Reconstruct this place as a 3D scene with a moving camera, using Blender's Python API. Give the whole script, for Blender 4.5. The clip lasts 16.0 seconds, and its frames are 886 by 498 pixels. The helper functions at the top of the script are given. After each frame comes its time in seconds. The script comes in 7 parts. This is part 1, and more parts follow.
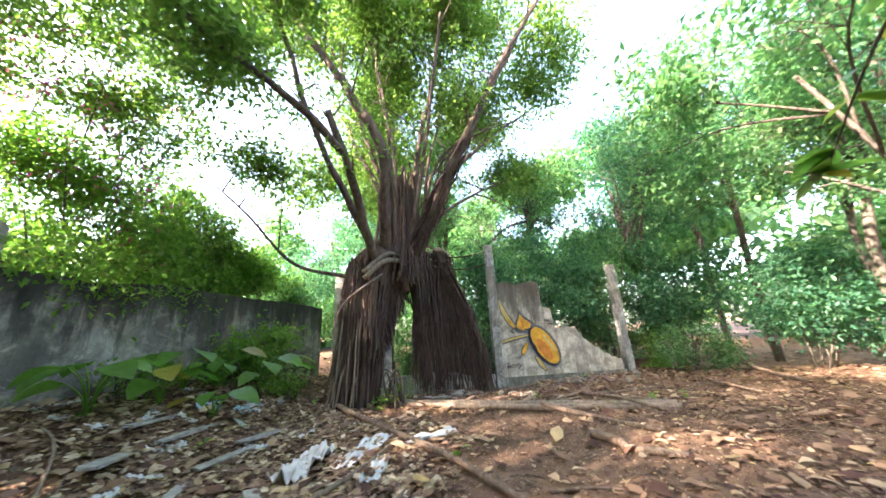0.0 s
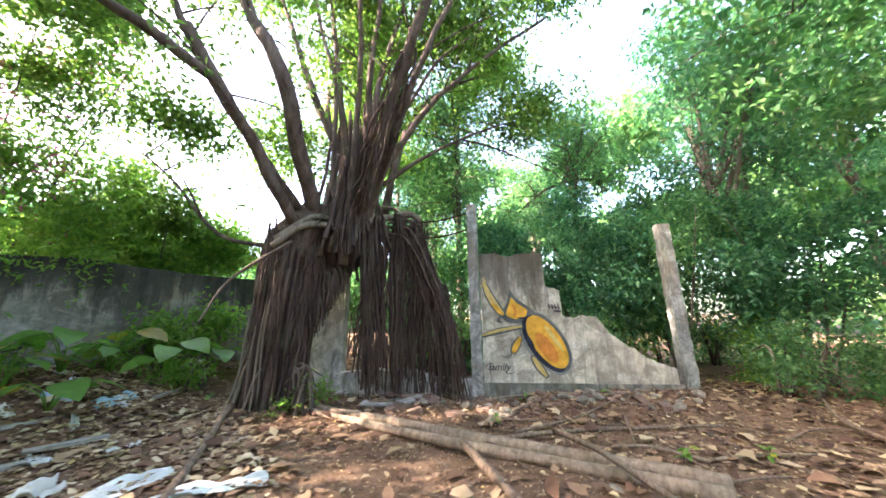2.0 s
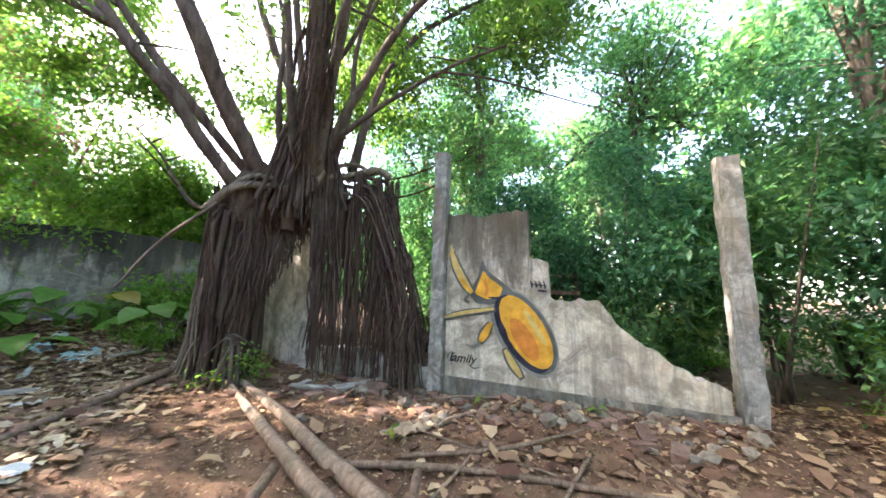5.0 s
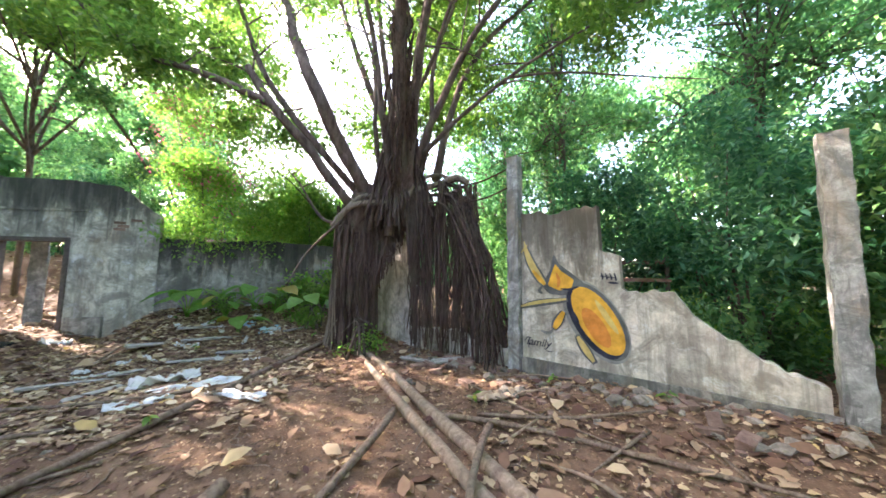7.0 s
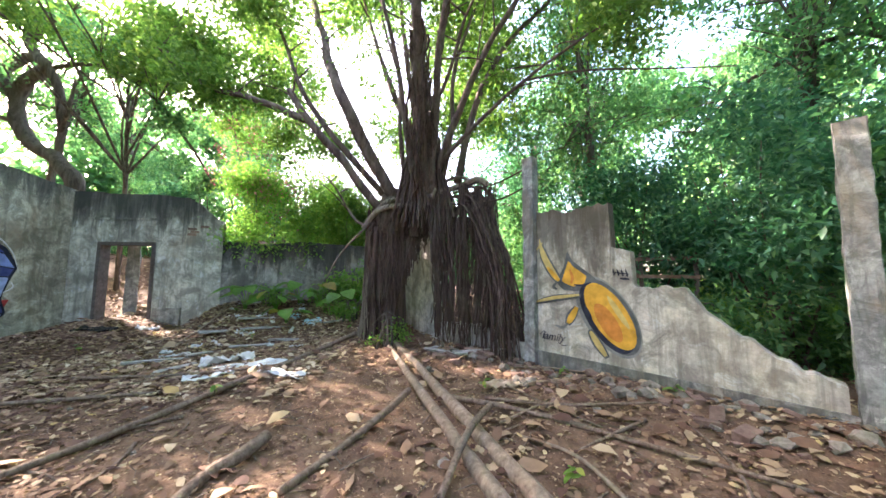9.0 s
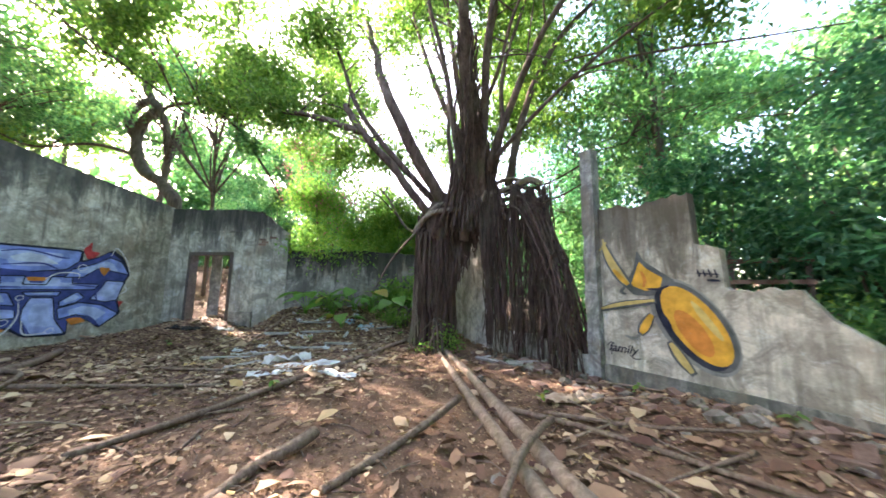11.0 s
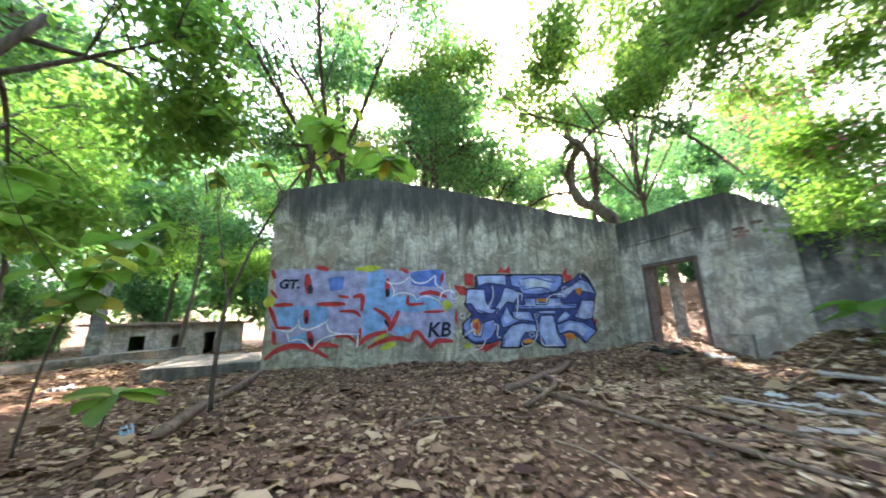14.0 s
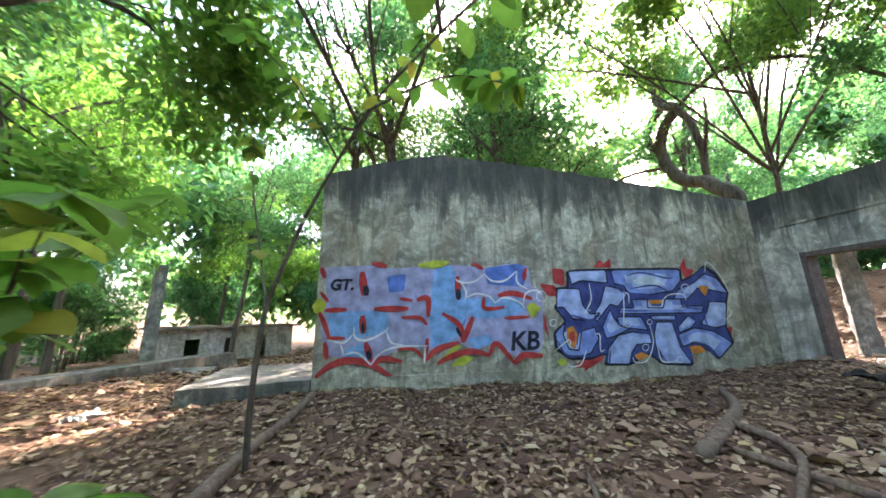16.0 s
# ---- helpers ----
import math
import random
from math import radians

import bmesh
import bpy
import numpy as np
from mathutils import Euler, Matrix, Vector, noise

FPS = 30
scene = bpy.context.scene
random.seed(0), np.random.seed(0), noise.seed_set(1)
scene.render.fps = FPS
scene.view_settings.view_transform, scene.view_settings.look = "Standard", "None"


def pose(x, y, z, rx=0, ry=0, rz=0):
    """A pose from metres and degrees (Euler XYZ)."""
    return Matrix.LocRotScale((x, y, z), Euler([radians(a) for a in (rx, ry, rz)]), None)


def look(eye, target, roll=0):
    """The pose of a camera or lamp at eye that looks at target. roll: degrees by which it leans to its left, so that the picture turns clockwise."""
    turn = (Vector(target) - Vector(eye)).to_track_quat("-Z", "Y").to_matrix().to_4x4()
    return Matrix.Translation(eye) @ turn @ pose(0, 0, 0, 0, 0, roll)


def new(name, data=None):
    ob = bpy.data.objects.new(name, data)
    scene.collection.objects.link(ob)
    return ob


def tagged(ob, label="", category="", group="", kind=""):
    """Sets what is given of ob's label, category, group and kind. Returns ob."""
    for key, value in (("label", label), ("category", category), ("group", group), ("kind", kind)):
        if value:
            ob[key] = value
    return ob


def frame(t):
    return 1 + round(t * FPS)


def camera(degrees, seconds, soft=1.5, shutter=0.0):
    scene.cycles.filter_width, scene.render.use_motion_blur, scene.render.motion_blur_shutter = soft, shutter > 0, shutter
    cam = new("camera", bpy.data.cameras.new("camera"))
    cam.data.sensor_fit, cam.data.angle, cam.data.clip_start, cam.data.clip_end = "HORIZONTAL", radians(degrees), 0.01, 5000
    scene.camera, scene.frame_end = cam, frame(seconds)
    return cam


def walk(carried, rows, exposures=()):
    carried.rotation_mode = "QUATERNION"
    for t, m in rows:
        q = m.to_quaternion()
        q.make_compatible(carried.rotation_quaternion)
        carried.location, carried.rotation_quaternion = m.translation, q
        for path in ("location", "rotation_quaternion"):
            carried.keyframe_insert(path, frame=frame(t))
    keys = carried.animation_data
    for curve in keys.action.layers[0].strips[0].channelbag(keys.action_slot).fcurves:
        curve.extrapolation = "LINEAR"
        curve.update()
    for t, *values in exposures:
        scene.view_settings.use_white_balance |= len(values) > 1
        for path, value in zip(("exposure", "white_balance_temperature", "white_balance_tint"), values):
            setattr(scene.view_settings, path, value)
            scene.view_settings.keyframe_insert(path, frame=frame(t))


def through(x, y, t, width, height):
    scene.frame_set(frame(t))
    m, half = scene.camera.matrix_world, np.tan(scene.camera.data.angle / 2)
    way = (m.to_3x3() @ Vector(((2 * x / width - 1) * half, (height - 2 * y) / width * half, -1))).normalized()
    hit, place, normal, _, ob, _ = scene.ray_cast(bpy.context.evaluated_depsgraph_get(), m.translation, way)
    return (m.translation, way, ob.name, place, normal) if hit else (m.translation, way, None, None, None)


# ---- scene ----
cam = camera(110.6, 16.0, soft=1.6, shutter=0.4)
PATH = [
    (0, (3.513, -6.098, 0.935), (5.141, -5.076, 1.486), -3.1),
    (0.5, (4.306, -6.313, 0.929), (5.857, -5.167, 1.458), -2.4),
    (1, (5.089, -6.525, 0.928), (6.557, -5.265, 1.434), -1.8),
    (1.5, (5.837, -6.718, 0.931), (7.22, -5.362, 1.428), -1.3),
    (2, (6.581, -6.758, 0.949), (7.899, -5.329, 1.418), -0.9),
    (2.5, (7.195, -6.743, 0.972), (8.46, -5.26, 1.417), -0.4),
    (3, (7.825, -6.759, 1.017), (9.037, -5.218, 1.408), 0.1),
    (5.5, (8.964, -7.18, 1.03), (9.711, -5.344, 1.295), 1.4),
    (6, (8.925, -7.415, 1.142), (9.507, -5.514, 1.358), 0.6),
    (6.5, (8.915, -7.585, 1.185), (9.365, -5.645, 1.372), 0.5),
    (7, (8.913, -7.758, 1.199), (9.245, -5.794, 1.374), 0.5),
    (7.5, (9.023, -7.941, 1.206), (9.247, -5.96, 1.37), 0.3),
    (8, (9.122, -8.152, 1.203), (9.263, -6.163, 1.358), 0.3),
    (10.5, (9.264, -8.165, 1.07), (9.178, -6.179, 1.286), 0.6),
    (11, (9.237, -7.952, 1.005), (8.985, -5.983, 1.254), 0.7),
    (11.5, (9.169, -7.729, 0.916), (8.677, -5.812, 1.204), 0.4),
    (12, (8.856, -7.529, 0.853), (8.015, -5.744, 1.182), 0.8),
    (12.5, (8.431, -7.316, 0.82), (7.223, -5.761, 1.167), 0.6),
    (13, (8.111, -7.161, 0.786), (6.545, -5.968, 1.14), -1.0),
    (13.5, (7.751, -7.049, 0.759), (5.962, -6.242, 1.142), -1.0),
    (14, (7.325, -7.065, 0.755), (5.426, -6.599, 1.175), -1.2),
    (14.5, (6.896, -7.186, 0.769), (4.965, -6.926, 1.22), -1.5),
    (15, (6.425, -7.387, 0.828), (4.482, -7.253, 1.284), -1.4),
    (15.5, (6.085, -7.582, 0.874), (4.142, -7.43, 1.322), -1.3),
    (16, (5.716, -7.583, 0.895), (3.776, -7.349, 1.321), -1.2),
]
walk(cam, [(t, look(eye, target, roll)) for t, eye, target, roll in PATH],
     exposures=[(0, 3.95, 6900, 20), (1.5, 4.05, 6900, 20), (6.5, 4.13, 6750, 22), (11, 3.95, 6700, 22), (13.5, 4.1, 6700, 22), (16, 4.05, 6650, 22)])

# ---- light ----
SUN_EL, SUN_AZ = radians(32.0), radians(-60.0)     # azimuth from +y towards +x
SUN_DIR = Vector((math.sin(SUN_AZ) * math.cos(SUN_EL), math.cos(SUN_AZ) * math.cos(SUN_EL), math.sin(SUN_EL)))
world = bpy.data.worlds.new("sky")
scene.world = world
world.use_nodes = True
wn = world.node_tree
bg = wn.nodes["Background"]
sky = wn.nodes.new("ShaderNodeTexSky")
sky.sky_type = "NISHITA"
sky.sun_disc = False
sky.sun_elevation = SUN_EL
sky.sun_rotation = SUN_AZ
sky.air_density, sky.dust_density, sky.ozone_density = 1.0, 3.6, 0.8
wn.links.new(sky.outputs[0], bg.inputs[0])
bg.inputs[1].default_value = 0.15
sun_data = bpy.data.lights.new("sun", "SUN")
sun_data.energy, sun_data.angle, sun_data.color = 2.8, radians(0.5), (1.0, 0.93, 0.82)
sun_lamp = new("sun", sun_data)
sun_lamp.matrix_world = look(SUN_DIR * 60, (0, 0, 0))

# ---- materials ----
class Nodes:
    """Small wrapper round a node material."""
    def __init__(self, name):
        self.mat = bpy.data.materials.new(name)
        self.mat.use_nodes = True
        self.tree = self.mat.node_tree
        self.bsdf = self.tree.nodes["Principled BSDF"]
        self.out = self.tree.nodes["Material Output"]
        self.coord = self.tree.nodes.new("ShaderNodeTexCoord").outputs["Object"]

    def add(self, kind, **inputs):
        node = self.tree.nodes.new(kind)
        for key, value in inputs.items():
            self.put(node.inputs[key.replace("_", " ")], value)
        return node

    def put(self, socket, value):
        if isinstance(value, bpy.types.NodeSocket):
            self.tree.links.new(value, socket)
        else:
            socket.default_value = value

    def scaled(self, v):
        m = self.tree.nodes.new("ShaderNodeMapping")
        self.tree.links.new(self.coord, m.inputs[0])
        m.inputs["Scale"].default_value = v
        return m.outputs[0]

    def noise(self, scale, detail=6.0, rough=0.6, vector=None, distort=0.0):
        n = self.add("ShaderNodeTexNoise", Scale=scale, Detail=detail, Roughness=rough, Distortion=distort)
        self.tree.links.new(vector or self.coord, n.inputs["Vector"])
        return n.outputs["Fac"]

    def ramp(self, fac, stops):
        r = self.tree.nodes.new("ShaderNodeValToRGB")
        self.tree.links.new(fac, r.inputs[0])
        while len(r.color_ramp.elements) < len(stops):
            r.color_ramp.elements.new(0.5)
        for e, (p, c) in zip(r.color_ramp.elements, stops):
            e.position = p
            e.color = (c, c, c, 1) if isinstance(c, (int, float)) else (*c, 1)
        return r.outputs[0]

    def mix(self, fac, a, b, mode="MIX"):
        m = self.tree.nodes.new("ShaderNodeMix")
        m.data_type, m.blend_type = "RGBA", mode
        for s, v in ((m.inputs[0], fac), (m.inputs[6], a), (m.inputs[7], b)):
            if isinstance(v, tuple) and len(v) == 3:
                v = (*v, 1)
            self.put(s, v)
        return m.outputs[2]

    def bump(self, height, strength=0.4, distance=0.02):
        b = self.add("ShaderNodeBump", Strength=strength, Distance=distance, Height=height)
        self.tree.links.new(b.outputs[0], self.bsdf.inputs["Normal"])

    def done(self, colour, rough=0.9, metal=0.0, spec=0.3):
        self.put(self.bsdf.inputs["Base Color"], colour if not isinstance(colour, tuple) else (*colour, 1))
        self.put(self.bsdf.inputs["Roughness"], rough)
        self.put(self.bsdf.inputs["Metallic"], metal)
        self.bsdf.inputs["Specular IOR Level"].default_value = spec
        return self.mat


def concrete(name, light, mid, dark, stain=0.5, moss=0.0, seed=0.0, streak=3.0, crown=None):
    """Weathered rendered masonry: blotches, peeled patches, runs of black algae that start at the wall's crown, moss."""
    n = Nodes(name)
    base = n.mix(n.ramp(n.noise(1.3 + seed, 9, 0.62), [(0.43, 0.0), (0.57, 1.0)]), mid, light)
    fine = n.ramp(n.noise(11.0, 9, 0.75), [(0.30, 0.55), (0.60, 1.0)])
    base = n.mix(1.0, base, fine, "MULTIPLY")
    peel = n.ramp(n.noise(3.3 + seed, 9, 0.72, None, 0.6), [(0.56, 0.0), (0.60, 0.55)])
    base = n.mix(peel, base, tuple(min(0.7, c * 1.25 + 0.03) for c in light))
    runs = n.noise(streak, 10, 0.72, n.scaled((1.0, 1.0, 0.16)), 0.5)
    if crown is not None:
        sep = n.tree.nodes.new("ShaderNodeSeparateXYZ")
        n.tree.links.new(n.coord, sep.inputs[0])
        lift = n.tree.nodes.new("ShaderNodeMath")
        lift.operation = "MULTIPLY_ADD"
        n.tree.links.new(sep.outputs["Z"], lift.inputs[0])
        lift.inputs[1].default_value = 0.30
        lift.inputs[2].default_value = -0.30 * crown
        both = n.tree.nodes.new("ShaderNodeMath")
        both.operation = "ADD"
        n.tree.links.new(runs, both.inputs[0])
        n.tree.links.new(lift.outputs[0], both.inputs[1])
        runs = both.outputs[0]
    grime = n.ramp(n.noise(2.4 + seed, 10, 0.74, None, 0.8), [(0.46, 0.0), (0.58, 0.75)])
    base = n.mix(grime, base, tuple(c * 0.42 for c in mid))
    rust = n.ramp(n.noise(1.7, 7, 0.7, n.scaled((1, 1, 0.45)), 0.5), [(0.52, 0.0), (0.66, 0.5)])
    base = n.mix(rust, base, (0.30, 0.215, 0.135))
    patch = n.noise(0.7 + seed * 0.3, 6, 0.65)
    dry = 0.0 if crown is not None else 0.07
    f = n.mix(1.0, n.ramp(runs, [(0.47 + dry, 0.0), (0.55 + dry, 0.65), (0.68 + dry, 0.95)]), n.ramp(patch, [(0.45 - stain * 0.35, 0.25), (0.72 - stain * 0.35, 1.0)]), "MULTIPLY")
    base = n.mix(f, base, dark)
    weather = n.noise(5.5, 9, 0.7, n.scaled((1, 1, 0.10)), 0.4)
    base = n.mix(n.ramp(weather, [(0.50, 0.0), (0.60, 0.5), (0.72, 0.75)]), base, tuple(c * 0.38 for c in mid))
    if moss:
        g = n.mix(1.0, n.ramp(n.noise(2.2, 8, 0.72), [(0.5, 0.0), (0.68, moss)]), n.ramp(n.noise(30.0, 4), [(0.3, 0.4), (0.6, 1.0)]), "MULTIPLY")
        base = n.mix(g, base, (0.085, 0.12, 0.06))
    n.bump(n.mix(0.35, n.noise(22.0, 8, 0.7), n.noise(3.0, 5)), 0.7, 0.025)
    return n.done(base, 0.92, spec=0.2)


def bark(name, light, dark, scale=9.0, lengthwise=0.12):
    n = Nodes(name)
    grain = n.noise(scale, 8, 0.68, n.scaled((1, 1, lengthwise)), 0.4)
    base = n.mix(n.ramp(grain, [(0.35, 0.0), (0.68, 1.0)]), dark, light)
    base = n.mix(n.ramp(n.noise(2.5, 5), [(0.5, 0.0), (0.75, 0.6)]), base, (0.16, 0.15, 0.11))
    base = n.mix(1.0, base, n.ramp(n.noise(40.0, 5), [(0.3, 0.7), (0.7, 1.0)]), "MULTIPLY")
    n.bump(grain, 0.8, 0.03)
    return n.done(base, 0.9, spec=0.15)


def leaf(name, stops, through=0.45, rough=0.45, spec=0.4):
    """Leaf blade that lets light through; each blade takes its own shade from stops."""
    n = Nodes(name)
    rnd = n.tree.nodes.new("ShaderNodeNewGeometry").outputs["Random Per Island"]
    colour = n.ramp(rnd, stops)
    colour = n.mix(1.0, colour, n.ramp(n.noise(9.0, 4), [(0.3, 0.72), (0.7, 1.0)]), "MULTIPLY")
    n.done(colour, rough, spec=spec)
    t = n.add("ShaderNodeBsdfTranslucent", Color=n.mix(1.0, colour, (1.38, 1.7, 1.15), "MULTIPLY"))
    m = n.add("ShaderNodeMixShader", Fac=through)
    n.tree.links.new(n.bsdf.outputs[0], m.inputs[1])
    n.tree.links.new(t.outputs[0], m.inputs[2])
    n.tree.links.new(m.outputs[0], n.out.inputs[0])
    return n.mat


def paint(name, colour, wear=0.25):
    """Sprayed paint, thin and scuffed, mottled in tone."""
    n = Nodes(name)
    dim = tuple(c * 0.62 for c in colour)
    lit = tuple(min(0.85, c * 1.15 + 0.02) for c in colour)
    base = n.mix(n.ramp(n.noise(5.0, 6), [(0.35, 0.0), (0.7, 1.0)]), dim, lit)
    scuff = n.ramp(n.noise(16.0, 8, 0.75), [(0.60 - wear * 0.1, 0.0), (0.78 - wear * 0.1, wear * 2)])
    base = n.mix(scuff, base, (0.30, 0.29, 0.26))
    n.bump(n.noise(22.0, 6), 0.3, 0.01)
    return n.done(base, 0.75, spec=0.25)


def plain(name, a, b, scale=8.0, rough=0.8, bump=0.3, metal=0.0, spec=0.3, per_piece=0.0):
    n = Nodes(name)
    base = n.mix(n.ramp(n.noise(scale, 7, 0.65), [(0.35, 0.0), (0.68, 1.0)]), a, b)
    if per_piece:
        info = n.tree.nodes.new("ShaderNodeObjectInfo").outputs["Random"]
        base = n.mix(1.0, base, n.ramp(info, [(0.0, 1.0 - per_piece), (1.0, 1.0)]), "MULTIPLY")
    n.bump(n.noise(scale * 3, 6), bump, 0.02)
    return n.done(base, rough, metal, spec)


def soil_material():
    n = Nodes("soil")
    base = n.mix(n.ramp(n.noise(1.1, 8, 0.6), [(0.35, 0.0), (0.65, 1.0)]), (0.118, 0.066, 0.041), (0.225, 0.137, 0.086))
    base = n.mix(n.ramp(n.noise(9.0, 8, 0.7), [(0.45, 0.0), (0.7, 0.7)]), base, (0.085, 0.052, 0.04))
    base = n.mix(n.ramp(n.noise(48.0, 6, 0.7), [(0.5, 0.0), (0.75, 0.65)]), base, (0.275, 0.19, 0.122))
    n.bump(n.mix(0.5, n.noise(60.0, 8, 0.75), n.noise(11.0, 6)), 0.9, 0.03)
    return n.done(base, 0.95, spec=0.15)


M_SOIL = soil_material()
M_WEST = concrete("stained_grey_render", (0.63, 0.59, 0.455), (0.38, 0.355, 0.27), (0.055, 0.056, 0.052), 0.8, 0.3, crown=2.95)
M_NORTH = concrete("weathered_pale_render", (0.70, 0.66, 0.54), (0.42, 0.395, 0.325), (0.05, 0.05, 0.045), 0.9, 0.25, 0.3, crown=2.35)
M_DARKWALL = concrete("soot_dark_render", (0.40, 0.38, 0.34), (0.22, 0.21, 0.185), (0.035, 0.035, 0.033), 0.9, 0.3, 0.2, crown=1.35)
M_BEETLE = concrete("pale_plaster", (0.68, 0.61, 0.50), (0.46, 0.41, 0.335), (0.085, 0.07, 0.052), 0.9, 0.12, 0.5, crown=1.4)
M_WHITEWALL = concrete("limewashed_plaster", (0.84, 0.79, 0.71), (0.66, 0.61, 0.53), (0.13, 0.11, 0.09), 0.4, 0.0, 0.7, 6.0)
M_POST = concrete("cast_concrete", (0.44, 0.43, 0.40), (0.28, 0.28, 0.265), (0.09, 0.092, 0.085), 0.75, 0.2, 0.9, 7.0)
M_SLAB = concrete("grey_slab", (0.30, 0.285, 0.255), (0.19, 0.18, 0.16), (0.05, 0.065, 0.055), 0.4, 0.3, 0.4)
M_FIG = bark("fig_bark", (0.24, 0.175, 0.145), (0.075, 0.05, 0.042), 9.0)
M_ROOT = bark("root_fibre", (0.165, 0.108, 0.088), (0.042, 0.027, 0.023), 18.0, 0.05)
M_ROOT_PALE = bark("pale_root", (0.36, 0.29, 0.22), (0.17, 0.125, 0.095), 16.0, 0.1)
M_BARK = bark("grey_brown_bark", (0.20, 0.165, 0.13), (0.065, 0.05, 0.04), 11.0)
M_LOG = bark("dead_log_bark", (0.40, 0.30, 0.22), (0.19, 0.13, 0.09), 14.0, 0.2)
M_STICK = bark("dry_stick", (0.31, 0.225, 0.165), (0.13, 0.085, 0.06), 20.0, 0.3)
M_LEAF_FIG = leaf("fig_leaf", [(0.0, (0.09, 0.17, 0.035)), (0.5, (0.14, 0.24, 0.05)), (1.0, (0.24, 0.31, 0.075))], 0.55)
M_LEAF_DARK = leaf("deep_green_leaf", [(0.0, (0.035, 0.12, 0.07)), (0.6, (0.065, 0.19, 0.105)), (1.0, (0.13, 0.27, 0.125))], 0.52)
M_LEAF_MID = leaf("mid_green_leaf", [(0.0, (0.06, 0.155, 0.07)), (0.6, (0.105, 0.235, 0.10)), (1.0, (0.20, 0.31, 0.115))], 0.56)
M_LEAF_BRIGHT = leaf("fresh_green_leaf", [(0.0, (0.11, 0.23, 0.045)), (0.6, (0.17, 0.31, 0.06)), (1.0, (0.27, 0.37, 0.08))], 0.55)
M_LEAF_BIG = leaf("broad_green_leaf", [(0.0, (0.10, 0.20, 0.035)), (0.75, (0.15, 0.26, 0.05)), (0.86, (0.38, 0.33, 0.05)), (1.0, (0.36, 0.24, 0.05))], 0.5, 0.35, 0.5)
M_FLOWER = leaf("pink_bract", [(0.0, (0.38, 0.06, 0.16)), (1.0, (0.55, 0.16, 0.26))], 0.4)
M_LITTER = leaf("dead_leaf", [(0.0, (0.075, 0.036, 0.028)), (0.35, (0.165, 0.088, 0.056)), (0.68, (0.30, 0.185, 0.115)), (0.86, (0.42, 0.29, 0.175)), (0.97, (0.54, 0.40, 0.255)), (1.0, (0.46, 0.31, 0.11))], 0.1, 0.8, 0.2)
M_LITTER_PALE = leaf("pale_dead_leaf", [(0.0, (0.14, 0.08, 0.06)), (0.4, (0.28, 0.175, 0.105)), (0.75, (0.46, 0.33, 0.205)), (1.0, (0.64, 0.51, 0.355))], 0.1, 0.75, 0.25)
M_DOORFRAME = plain("dark_timber", (0.075, 0.06, 0.05), (0.15, 0.12, 0.10), 12.0, 0.85)
M_BRICK = plain("old_brick", (0.17, 0.10, 0.075), (0.32, 0.21, 0.16), 9.0, 0.95, 0.6, per_piece=0.45)
M_RUBBLE = plain("mortar_rubble", (0.16, 0.13, 0.10), (0.38, 0.33, 0.27), 8.0, 0.95, 0.7, per_piece=0.5)
M_PLASTIC = plain("white_plastic", (0.42, 0.43, 0.42), (0.66, 0.66, 0.64), 5.0, 0.45, 0.3, spec=0.5)
M_BLUE = plain("blue_plastic", (0.20, 0.36, 0.44), (0.33, 0.50, 0.56), 5.0, 0.45, 0.2, spec=0.5)
M_CLOTH = plain("grubby_cloth", (0.46, 0.43, 0.39), (0.68, 0.66, 0.62), 6.0, 0.9, 0.5)
M_ROD = plain("rusted_steel", (0.05, 0.035, 0.03), (0.12, 0.07, 0.05), 20.0, 0.8, 0.3, 0.4)
M_ROOFING = plain("leaf_strewn_roof", (0.20, 0.15, 0.12), (0.38, 0.32, 0.27), 3.0, 0.95, 0.6)
M_TAN = plain("tan_dry_leaf", (0.30, 0.20, 0.13), (0.52, 0.38, 0.26), 7.0, 0.85, 0.4)
M_BOARD = plain("grey_board", (0.20, 0.18, 0.155), (0.40, 0.37, 0.33), 9.0, 0.9, 0.5)
M_HOLE = plain("unlit_interior", (0.02, 0.018, 0.016), (0.035, 0.03, 0.027), 3.0, 1.0, 0.1)

# ---- building helpers ----
rng = np.random.default_rng(7)


